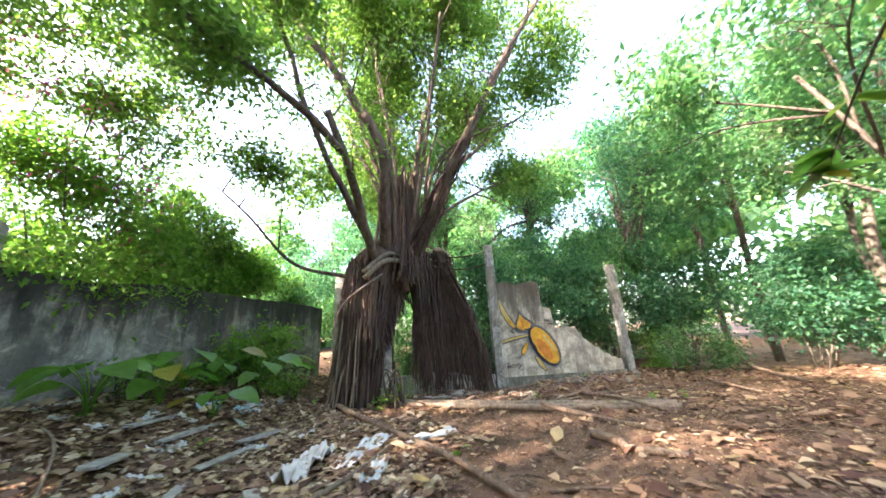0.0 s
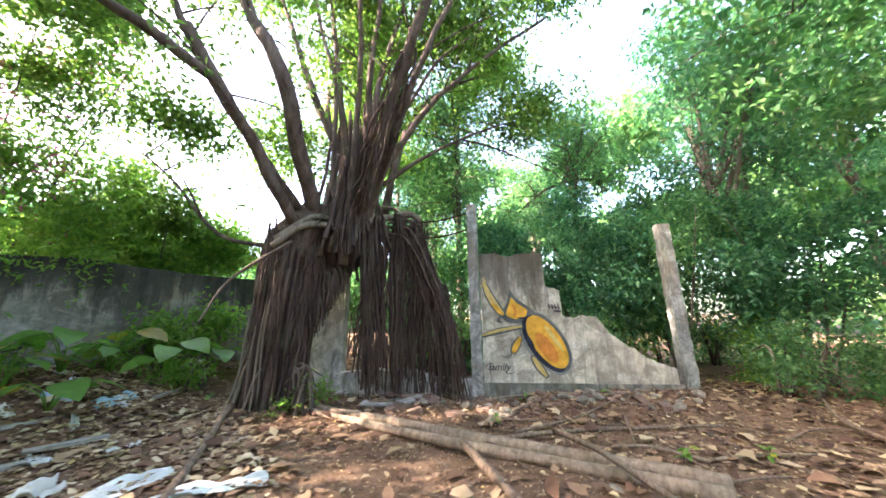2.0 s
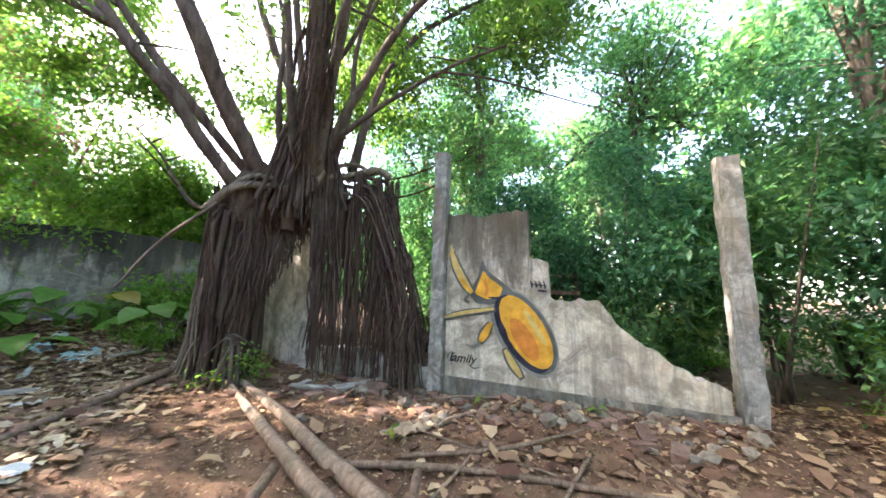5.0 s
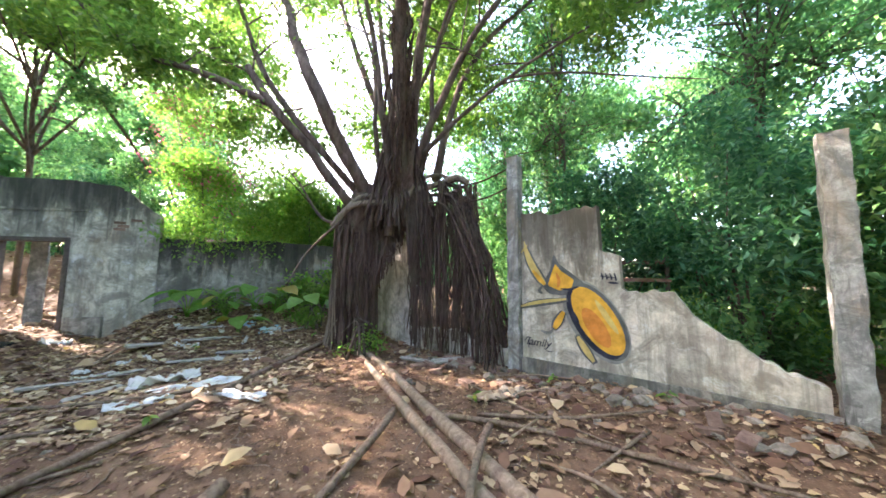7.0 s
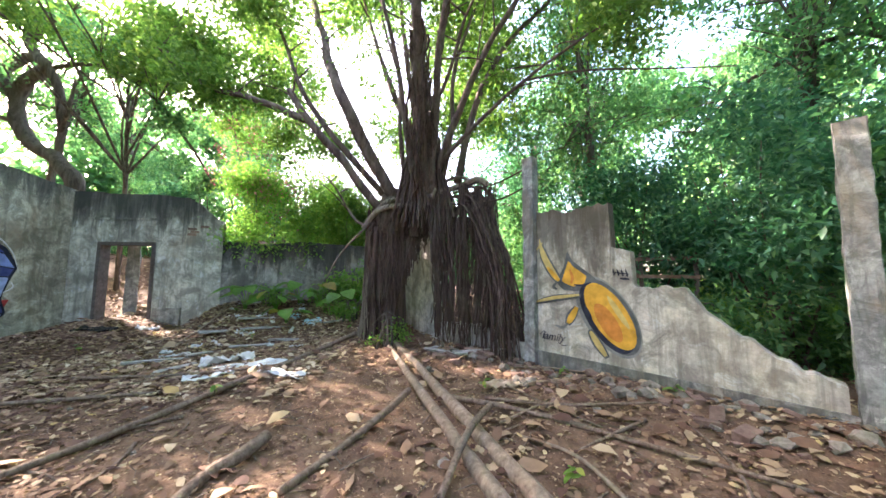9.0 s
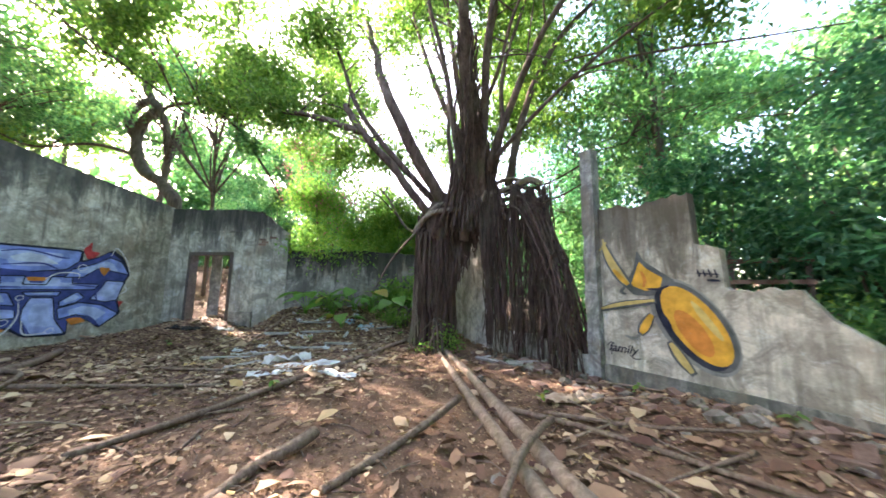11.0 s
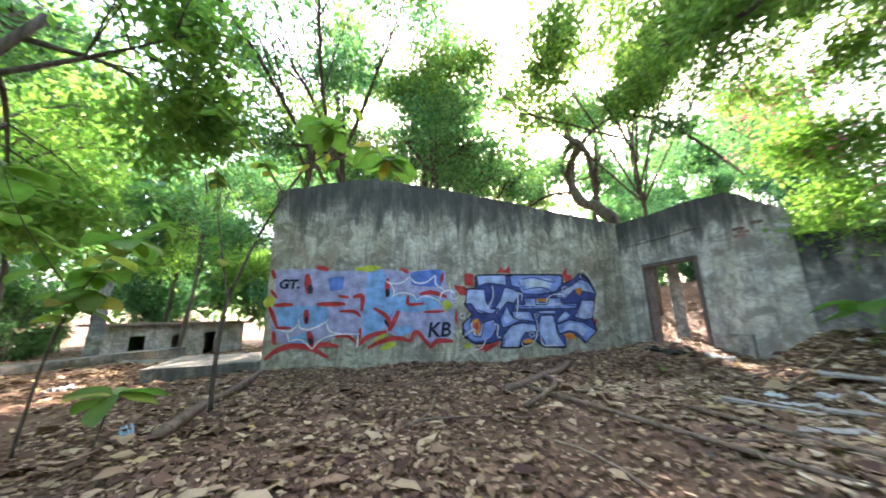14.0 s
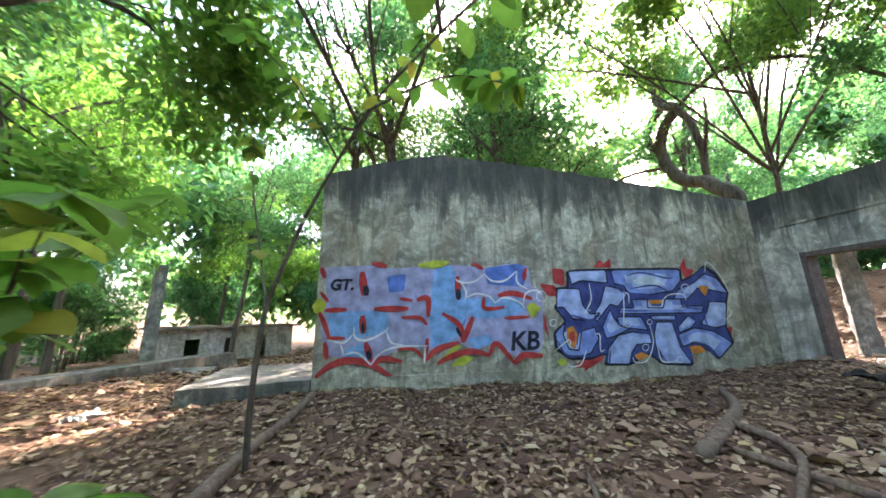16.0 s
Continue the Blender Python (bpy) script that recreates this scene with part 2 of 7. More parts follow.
class Buf:
    """Collects vertices and faces of one mesh."""
    def __init__(self):
        self.v, self.f, self.n = [], [], 0

    def add(self, verts, faces):
        verts = np.asarray(verts, float)
        self.v.append(verts)
        self.f.extend([tuple(i + self.n for i in f) for f in faces])
        self.n += len(verts)

    def tube(self, pts, radii, sides=7, wobble=0.0, caps=True):
        pts = [Vector(p) for p in pts]
        m = len(pts)
        rings = []
        side = None
        for i, p in enumerate(pts):
            d = (pts[min(i + 1, m - 1)] - pts[max(i - 1, 0)]).normalized()
            if side is None:
                side = d.orthogonal().normalized()
            side = (side - d * side.dot(d)).normalized()
            other = d.cross(side)
            r = radii[i] if hasattr(radii, "__len__") else radii
            ring = []
            for k in range(sides):
                a = 2 * math.pi * k / sides
                rr = r * (1 + wobble * (noise.noise(p * 2.3 + Vector((math.cos(a), math.sin(a), 0)) * 1.1)))
                ring.append(p + (side * math.cos(a) + other * math.sin(a)) * rr)
            rings += ring
        faces = []
        for i in range(m - 1):
            for k in range(sides):
                k2 = (k + 1) % sides
                faces.append((i * sides + k, i * sides + k2, (i + 1) * sides + k2, (i + 1) * sides + k))
        if caps:
            faces.append(tuple(range(sides))[::-1])
            faces.append(tuple((m - 1) * sides + k for k in range(sides)))
        self.add([tuple(v) for v in rings], faces)

    def box(self, x0, x1, y0, y1, z0, z1, m=None):
        v = [Vector((x, y, z)) for z in (z0, z1) for y in (y0, y1) for x in (x0, x1)]
        if m is not None:
            v = [m @ p for p in v]
        self.add([tuple(p) for p in v], [(0, 2, 3, 1), (4, 5, 7, 6), (0, 1, 5, 4), (2, 6, 7, 3), (0, 4, 6, 2), (1, 3, 7, 5)])

    def blades(self, centre, along, up, length, width, fold=0.25):
        """Many leaf blades at once: four corners folded along the midrib. Arrays of n rows."""
        along = along / np.linalg.norm(along, axis=1, keepdims=True)
        side = np.cross(along, up)
        side /= np.linalg.norm(side, axis=1, keepdims=True) + 1e-9
        nrm = np.cross(side, along)
        L, W = length[:, None], width[:, None]
        a = centre
        b = centre + along * L * 0.45 + side * W * 0.5 + nrm * W * fold
        c = centre + along * L - nrm * L * 0.12
        d = centre + along * L * 0.45 - side * W * 0.5 + nrm * W * fold
        v = np.stack([a, b, c, d], 1).reshape(-1, 3)
        n = len(centre)
        base = self.n + 4 * np.arange(n)[:, None]
        self.f.extend(map(tuple, (base + [0, 1, 2]).tolist()))
        self.f.extend(map(tuple, (base + [0, 2, 3]).tolist()))
        self.v.append(v)
        self.n += 4 * n

    def curled(self, centre, along, up, length, width, g):
        """Dead leaves: six-cornered blades with rounded flanks, curled up at the edges and the tip."""
        along = along / np.linalg.norm(along, axis=1, keepdims=True)
        side = np.cross(along, up)
        side /= np.linalg.norm(side, axis=1, keepdims=True) + 1e-9
        nrm = np.cross(side, along)
        n = len(centre)
        L, W = length[:, None], width[:, None]
        curl = g.uniform(0.05, 0.5, (n, 1))
        skew = g.uniform(-0.12, 0.12, (n, 1))
        rows = [centre,
                centre + along * L * 0.28 + side * W * 0.46 + nrm * W * curl,
                centre + along * L * (0.68 + skew) + side * W * 0.40 + nrm * W * curl * 1.1,
                centre + along * L + nrm * L * g.uniform(-0.05, 0.25, (n, 1)) + side * W * skew * 2,
                centre + along * L * (0.70 - skew) - side * W * 0.40 + nrm * W * curl * 0.6,
                centre + along * L * 0.26 - side * W * 0.46 + nrm * W * curl * 0.8]
        base = self.n + 6 * np.arange(n)[:, None]
        for tri in ([0, 1, 5], [1, 2, 5], [2, 4, 5], [2, 3, 4]):
            self.f.extend(map(tuple, (base + tri).tolist()))
        self.v.append(np.stack(rows, 1).reshape(-1, 3))
        self.n += 6 * n

    def mesh(self, name, material, smooth=False):
        me = bpy.data.meshes.new(name)
        v = np.concatenate(self.v) if self.v else np.zeros((0, 3))
        if self.f and all(len(f) == 3 for f in self.f):
            tri = np.array(self.f, dtype=np.int32)
            me.vertices.add(len(v))
            me.vertices.foreach_set("co", v.astype(np.float32).ravel())
            me.loops.add(tri.size)
            me.loops.foreach_set("vertex_index", tri.ravel())
            me.polygons.add(len(tri))
            me.polygons.foreach_set("loop_start", np.arange(0, tri.size, 3, dtype=np.int32))
            me.update(calc_edges=True)
        else:
            me.from_pydata([tuple(p) for p in v], [], self.f)
        me.materials.append(material)
        if smooth:
            me.polygons.foreach_set("use_smooth", np.ones(len(me.polygons), dtype=bool))
        me.update()
        return me


def part(name, buf, material, parent, label="", smooth=False):
    """One mesh object, a part of a thing."""
    me = buf if isinstance(buf, bpy.types.Mesh) else buf.mesh(name, material, smooth)
    ob = new(name, me)
    ob.parent = parent
    if parent is not None:
        ob.matrix_parent_inverse = parent.matrix_basis.inverted()
    if label:
        tagged(ob, label)
    return ob


def thing(name, place, label, category, group="", kind=""):
    ob = new(name)
    ob.empty_display_size = 0.1
    ob.location = place
    ob.matrix_basis = Matrix.Translation(place)
    return tagged(ob, label, category, group, kind)


def smooth_path(pts, steps=6):
    """Catmull-Rom through pts."""
    p = [Vector(q) for q in pts]
    p = [p[0] * 2 - p[1]] + p + [p[-1] * 2 - p[-2]]
    out = []
    for i in range(1, len(p) - 2):
        for k in range(steps):
            t = k / steps
            a, b, c, d = p[i - 1], p[i], p[i + 1], p[i + 2]
            out.append(0.5 * ((2 * b) + (c - a) * t + (2 * a - 5 * b + 4 * c - d) * t * t + (3 * b - a - 3 * c + d) * t ** 3))
    out.append(p[-2])
    return out


def taper(n, r0, r1):
    return [r0 + (r1 - r0) * i / (n - 1) for i in range(n)]


def limb(buf, pts, r0, r1, sides=8, wobble=0.25, steps=5):
    path = smooth_path(pts, steps)
    path = [p + noise.noise_vector(p * 1.7) * r0 * 0.35 for p in path]
    buf.tube(path, taper(len(path), r0, r1), sides, wobble)
    return path


def smoothstep(a, b, x):
    t = np.clip((x - a) / (b - a), 0, 1)
    return t * t * (3 - 2 * t)


def ground_height(x, y):
    """Height of the litter-covered ground, arrays or numbers."""
    x, y = np.asarray(x, float), np.asarray(y, float)
    z = -0.34 + 0.035 * np.sin(x * 1.3 + 0.6 * y) + 0.03 * np.sin(1.9 * y - 0.7 * x) + 0.015 * np.sin(4.1 * x + 1.3) * np.sin(3.7 * y)
    z = z + 0.33 * np.exp(-((x - 1.6) ** 2 / 3.2 + (y + 0.1) ** 2 / 2.2))
    z = z + 0.12 * np.exp(-((x - 8.2) ** 2 + (y + 0.6) ** 2) / 2.0)
    z = z + 0.25 * smoothstep(0.3, 4.5, y) * smoothstep(2.95, 2.3, x) * 8.0
    z = z + 0.35 * smoothstep(2.5, 9.0, y)
    run = (x - 3.55) * 0.942 + (y - 0.25) * 0.335          # heaped earth along the foot of the side wall
    off = (x - 3.55) * -0.335 + (y - 0.25) * 0.942
    z = z + 0.70 * smoothstep(-2.6, -0.1, off) * smoothstep(-0.7, 0.4, run) * (1 - 0.55 * smoothstep(3.5, 6.5, run))
    z = z + 0.16 * np.exp(-((x - 13.2) ** 2 + (y + 5.6) ** 2) / 0.9)
    z = z + 0.10 * np.exp(-((x - 11.6) ** 2 + (y + 4.3) ** 2) / 0.7)
    z = z - 0.5 * smoothstep(1.0, -12.0, x) * smoothstep(-9.0, -14.0, y)
    z = z + 2.0 * smoothstep(18.0, 70.0, np.hypot(x - 6, y + 4))
    return z


def gz(x, y):
    return float(ground_height(x, y))


# ---- ground ----
def axis(lo, hi, step, far):
    mid = np.arange(lo, hi + 1e-6, step)
    out = [hi]
    d = step
    while out[-1] < far:
        d *= 1.35
        out.append(out[-1] + d)
    back = [lo]
    d = step
    while back[-1] > -far:
        d *= 1.35
        back.append(back[-1] - d)
    return np.array(back[:0:-1] + list(mid) + out[1:])


GX, GY = axis(-2, 16, 0.09, 600), axis(-12, 4, 0.09, 600)
xx, yy = np.meshgrid(GX, GY, indexing="ij")
zz = ground_height(xx, yy)
near = (xx > -3) & (xx < 17) & (yy > -13) & (yy < 5)
zz = zz + np.where(near, rng.normal(0, 0.008, zz.shape), 0)
ground_mesh = bpy.data.meshes.new("ground")
nx, ny = len(GX), len(GY)
idx = np.arange(nx * ny).reshape(nx, ny)
quads = np.stack([idx[:-1, :-1], idx[1:, :-1], idx[1:, 1:], idx[:-1, 1:]], -1).reshape(-1, 4)
ground_mesh.from_pydata(np.stack([xx, yy, zz], -1).reshape(-1, 3).tolist(), [], quads.tolist())
ground_mesh.polygons.foreach_set("use_smooth", np.ones(len(ground_mesh.polygons), dtype=bool))
ground_mesh.materials.append(M_SOIL)
ground = tagged(new("ground", ground_mesh), "bare reddish earth strewn with dry leaves", "ground", kind="structure")


# ---- walls ----
def slab_wall(profile, thickness, m, material, name, chip=0.02, step=0.12):
    """A wall from its outline (along, height) in its own plane; front face at local y = 0, thickness towards +y. The top edge is worn."""
    b = Buf()
    s0, s1 = profile[0][0], profile[-1][0]
    cuts = sorted(set([p[0] for p in profile] + list(np.arange(s0, s1, step))))
    tops = []
    for s in cuts:
        for (a, za), (c, zc) in zip(profile[:-1], profile[1:]):
            if a <= s <= c and c > a:
                z = za + (zc - za) * (s - a) / (c - a)
                break
        tops.append(z + chip * noise.noise(Vector((s * 3.1, profile[0][1], 1.7))) + chip * 0.6 * noise.noise(Vector((s * 11.0, 4.2, profile[0][1]))))
    v, f = [], []
    rows = 5
    for s, z in zip(cuts, tops):
        for y in (0.0, thickness):
            for k in range(rows):
                v.append(m @ Vector((s, y, -1.0 + (z + 1.0) * k / (rows - 1))))
    n = 2 * rows
    for i in range(len(cuts) - 1):
        a, c = i * n, (i + 1) * n
        for k in range(rows - 1):
            f.append((a + k, c + k, c + k + 1, a + k + 1))
            f.append((a + rows + k, a + rows + k + 1, c + rows + k + 1, c + rows + k))
        f.append((a + rows - 1, c + rows - 1, c + n - 1, a + n - 1))
    for i, flip in ((0, False), (len(cuts) - 1, True)):
        a = i * n
        for k in range(rows - 1):
            q = (a + k, a + k + 1, a + rows + k + 1, a + rows + k)
            f.append(q[::-1] if flip else q)
    b.add([tuple(p) for p in v], f)
    return b.mesh(name, material)


# west wall with the murals: front face x = 0, along +y
WEST = Matrix(((0, -1, 0, 0), (1, 0, 0, 0), (0, 0, 1, 0), (0, 0, 0, 1)))
west = new("wall_west", slab_wall([(-9.16, 3.62), (-7.5, 4.03), (-6.9, 4.12), (-4.75, 3.92), (-2.0, 3.56), (0.2, 3.27)], 0.22, WEST, M_WEST, "wall_west"))
tagged(west, "tall stained concrete gable wall with spray-painted murals", "wall", kind="structure")
b = Buf()
b.box(-0.002, 0.012, -4.80, -4.71, 1.95, 3.86)
part("pilaster", b, M_WEST, west, "narrow raised render strip")
b = Buf()
b.box(0.0, 0.03, -9.16, -4.3, -0.9, -0.10)
part("plinth", b, M_WEST, west, "mossy render plinth")

# north wall with its doorway: front face y = 0
I4 = Matrix.Identity(4)
north = new("wall_north", slab_wall([(0.02, 3.27), (0.71, 3.24)], 0.22, I4, M_NORTH, "wall_north"))
tagged(north, "weathered concrete wall with an empty doorway", "wall", kind="structure")
part("wall_panel", slab_wall([(2.15, 3.18), (2.88, 3.12)], 0.22, I4, M_NORTH, "wall_panel"), None, north)
b = Buf()
b.box(0.71, 2.15, 0.0, 0.22, 1.95, 3.2)
part("lintel", b, M_NORTH, north, "wall above the doorway")
b = Buf()
b.box(0.35, 2.45, -0.025, 0.0, 2.52, 2.57)
part("moulding", b, M_NORTH, north, "projecting render band")
door_frame = tagged(new("door_1"), "empty doorway with a dark timber frame", "doorway", kind="structure")
for x0, x1, z0, z1, n_ in ((0.71, 0.80, -0.4, 1.95, "jamb"), (2.06, 2.15, -0.4, 1.95, "jamb"), (0.80, 2.06, 1.86, 1.95, "head")):
    b = Buf()
    b.box(x0 + 0.003, x1 - 0.003, -0.02, 0.24, z0, z1 - 0.003)
    part(n_, b, M_DOORFRAME, door_frame)

# side wall of the wing, then the low dark wall and the back wall
def along(p, q):
    """Wall plane from p to q with its front to the right of the way."""
    d = Vector((q[0] - p[0], q[1] - p[1], 0)).normalized()
    nrm = Vector((-d.y, d.x, 0))
    return Matrix(((d.x, nrm.x, 0, p[0]), (d.y, nrm.y, 0, p[1]), (0, 0, 1, 0), (0, 0, 0, 1)))


SIDE = along((2.885, 0.0), (9.8, 2.47))
side = new("wall_side", slab_wall([(0.0, 3.14), (0.2, 3.02), (0.4, 2.84), (0.6, 2.66), (0.80, 2.5)], 0.22, SIDE, M_NORTH, "wall_side", 0.06, 0.05))
tagged(side, "weathered tall wall end with bare brick and a broken top", "wall", kind="structure")
yard = new("wall_yard", slab_wall([(0.805, 2.02), (1.8, 1.98), (2.7, 2.08), (4.5, 2.02), (5.6, 2.06), (7.3, 2.0)], 0.2, SIDE @ pose(0, 0.01, 0), M_DARKWALL, "wall_yard"))
tagged(yard, "low soot-dark concrete yard wall overhung by creeper", "wall", kind="structure")
b = Buf()
b.box(2.24, 2.90, -0.07, 0.0, -0.6, 0.27)
part("plinth", b, M_DARKWALL, north, "dark mossy plinth beside the doorway")

# painted wall and its posts
BW = along((11.0, -2.85), (13.13, -5.42))
beetle_wall = new("wall_painted", slab_wall([(0.10, 2.25), (0.6, 2.22), (1.27, 2.22), (1.29, 1.56), (1.53, 1.52), (1.55, 1.08), (2.12, 1.03), (2.35, 0.70), (2.74, 0.42), (3.02, 0.20), (3.29, 0.13)], 0.2, BW, M_BEETLE, "wall_painted", 0.075, 0.03))
tagged(beetle_wall, "broken stepped plaster wall painted with an orange beetle", "wall", kind="structure")


def post(p, w, top, name, label, lean=(0, 0)):
    ob = thing(name, (p[0], p[1], gz(*p) - 0.3), label, "concrete post")
    b = Buf()
    rows = 36
    v, f = [], []
    yaw = BW.to_3x3()
    z0 = gz(*p) - 0.3
    for i in range(rows):
        t = i / (rows - 1)
        z = z0 + (top - z0) * t
        for sx, sy in ((-1, -1), (-0.9, -1), (0.9, -1), (1, -0.9), (1, 0.9), (0.9, 1), (-0.9, 1), (-1, 0.9)):
            q = yaw @ Vector((sx * w / 2, sy * w / 2, 0))
            k = 1 + 0.16 * noise.noise(Vector((sx, sy, z * 3.1 + p[0]))) + 0.12 * noise.noise(Vector((sx * 2, sy * 2, z * 9.0)))
            v.append((p[0] + q.x * k + lean[0] * t, p[1] + q.y * k + lean[1] * t, z + (0.05 * noise.noise(Vector((sx * 2, sy * 2, 7))) if i == rows - 1 else 0)))
    for i in range(rows - 1):
        for k in range(8):
            f.append((i * 8 + k, i * 8 + (k + 1) % 8, (i + 1) * 8 + (k + 1) % 8, (i + 1) * 8 + k))
    f.append(tuple((rows - 1) * 8 + k for k in range(8)))
    b.add(v, f)
    part("shaft", b, M_POST, ob)
    return ob


post_a = post((10.99, -2.84), 0.20, 3.26, "concrete_post", "tall grey concrete post at the end of the painted wall")
post_b = post((13.19, -5.50), 0.20, 2.64, "concrete_post", "freestanding cracked concrete post at the ruined wall's end")

# limewashed wall behind the fig and the low remnant between it and the post
white = new("wall_white", slab_wall([(-4.0, 2.6), (-3.3, 2.5), (-2.62, 2.45)], 0.2, BW @ pose(0, 0.05, 0), M_WHITEWALL, "wall_white"))
tagged(white, "peeling limewashed wall seen between the roots", "wall", kind="structure")
low = new("wall_remnant", slab_wall([(-2.62, 0.05), (-2.0, 0.12), (-1.2, 0.14), (-0.6, 0.0), (-0.12, -0.02)], 0.2, BW, M_WHITEWALL, "wall_remnant", 0.06, 0.08))
tagged(low, "low broken stub of plastered wall", "wall", kind="structure")

# bricks laid bare where the render has fallen from the side wall
brick_face = SIDE
bb_ = Buf()
bb_.box(-0.095, 0.095, -0.012, 0.02, -0.03, 0.03)
bare = bb_.mesh("brick", M_BRICK)
for row in range(4):
    for k in range(2):
        if (row, k) in ((0, 1), (3, 0), (1, 1), (2, 1)):
            continue
        ob = new("brick", bare)
        ob.parent = side
        ob.matrix_basis = brick_face @ pose(0.12 + 0.21 * k + 0.06 * (row % 2), 0.0, 2.16 + 0.072 * row)


# ---- the strangler fig ----
def strand(buf, p, q, r, sag=0.05, sides=5, steps=6):
    """A hanging or climbing root from p to q with a slight wander."""
    p, q = Vector(p), Vector(q)
    pts = []
    for i in range(steps + 1):
        t = i / steps
        w = noise.noise_vector(Vector((p.x * 3 + t * 1.6, p.y * 3, p.z + q.x * 2))) * sag * math.sin(math.pi * min(1, t * 1.2 + 0.05))
        w2 = noise.noise_vector(Vector((p.x * 7, t * 5.0 + p.z, q.y * 7))) * sag * 0.35 * min(1.0, 4 * t)
        pts.append(p.lerp(q, t) + Vector((w.x + w2.x, w.y + w2.y, w.z * 0.3)))
    buf.tube(pts, [r * (1.0 - 0.25 * i / steps) for i in range(steps + 1)], sides, 0.3, caps=False)


fig = thing("fig_tree", (8.2, -0.95, gz(8.2, -0.95)), "large strangler fig with a brown curtain of hanging roots", "tree")
R = random.Random(11)

# rooted leg: a fused column of roots
b = Buf()
core = smooth_path([(8.2, -0.95, -0.6), (8.17, -1.0, 0.4), (8.15, -1.1, 1.4), (8.25, -1.2, 2.3), (8.6, -1.3, 3.0)], 5)
b.tube(core, [0.43, 0.40, 0.37, 0.35, 0.34, 0.33, 0.33, 0.33, 0.33, 0.33, 0.34, 0.35, 0.36, 0.37, 0.38, 0.39, 0.40, 0.40, 0.40, 0.38, 0.36][:len(core)], 16, 0.5)
for i in range(170):
    a = R.uniform(0, 2 * math.pi)
    r0 = R.uniform(0.31, 0.43) * (1.0 + 0.25 * max(0, -math.cos(a)))
    r1 = R.uniform(0.30, 0.42)
    top = (8.25 + r1 * math.cos(a) * 1.15, -1.2 + r1 * math.sin(a), R.uniform(2.1, 2.7))
    foot = (8.2 + r0 * math.cos(a), -0.95 + r0 * math.sin(a), gz(8.2 + r0 * math.cos(a), -0.95 + r0 * math.sin(a)) - 0.06)
    strand(b, top, foot, R.choice((0.010, 0.016, 0.024, 0.034, 0.046)), 0.10, 5, 9)
part("trunk", b, M_ROOT, fig, "fused brown root trunk", smooth=True)

# pale buttress roots running to the ground
b = Buf()
for k in range(12):
    a = R.uniform(math.pi * 0.7, math.pi * 1.3)
    d = R.uniform(0.45, 0.75)
    fx, fy = 8.2 + d * math.cos(a), -0.95 + d * math.sin(a)
    z1 = R.uniform(0.3, 2.1)
    pts = [(8.2 + 0.40 * math.cos(a), -1.05 + 0.38 * math.sin(a), z1), (8.2 + 0.52 * math.cos(a), -1.0 + 0.5 * math.sin(a), z1 * 0.45), (fx, fy, gz(fx, fy) + 0.03), (8.2 + d * 1.5 * math.cos(a + 0.15), -0.95 + d * 1.5 * math.sin(a + 0.15), gz(8.2 + d * 1.5 * math.cos(a + 0.15), -0.95 + d * 1.5 * math.sin(a + 0.15)) - 0.04)]
    r = R.uniform(0.012, 0.034)
    limb(b, pts, r, r * 0.6, 6, 0.3, 5)
part("buttress_root", b, M_ROOT_PALE, fig, "pale root running down to the earth", smooth=True)

# central fused stems above the band
b = Buf()
for i in range(40):
    x = R.uniform(8.35, 9.75)
    lean = (9.15 - x) * R.uniform(0.35, 0.8)
    y = R.uniform(-1.75, -1.0)
    zt = R.uniform(3.8, 5.6) - abs(x - 9.1) * 1.3
    pts = [(x, y, R.uniform(1.9, 2.4)), (x + lean * 0.4, y - 0.02, 2.95), (x + lean * 0.85, y * 0.9 - 0.15, zt * 0.5 + 1.6), (x + lean, y * 0.85 - 0.2, zt)]
    r = R.uniform(0.035, 0.10)
    limb(b, pts, r, r * 0.45, 7, 0.35, 4)
part("stem_mass", b, M_FIG, fig, "twisted grey-brown fused stems", smooth=True)

b = Buf()
for i in range(230):
    x = 9.05 + R.gauss(0, 0.33)
    y = -1.55 + R.uniform(-0.38, 0.2)
    top = R.uniform(3.2, 5.4) - abs(x - 9.1) * 1.2
    strand(b, (9.1 + (x - 9.1) * 0.55, y + 0.12, top), (x, y - 0.05, R.uniform(2.05, 2.7) if x < 9.25 else R.uniform(1.0, 2.6)), R.choice((0.008, 0.014, 0.024, 0.04)), 0.10, 5, 7)
for i in range(120):
    t = R.random()
    p0 = Vector((9.1, -1.9, 3.0)).lerp(Vector((8.98, -3.4, 5.3)), t) + Vector((R.uniform(-0.2, 0.2), R.uniform(-0.15, 0.2), 0))
    strand(b, p0, p0 + Vector((R.uniform(-0.1, 0.1), 0.55 + R.uniform(-0.2, 0.3) * t, -R.uniform(0.5, 1.4))), R.choice((0.008, 0.014, 0.026)), 0.12, 5, 7)
part("root_mantle", b, M_ROOT, fig, "brown roots clothing the stems", smooth=True)

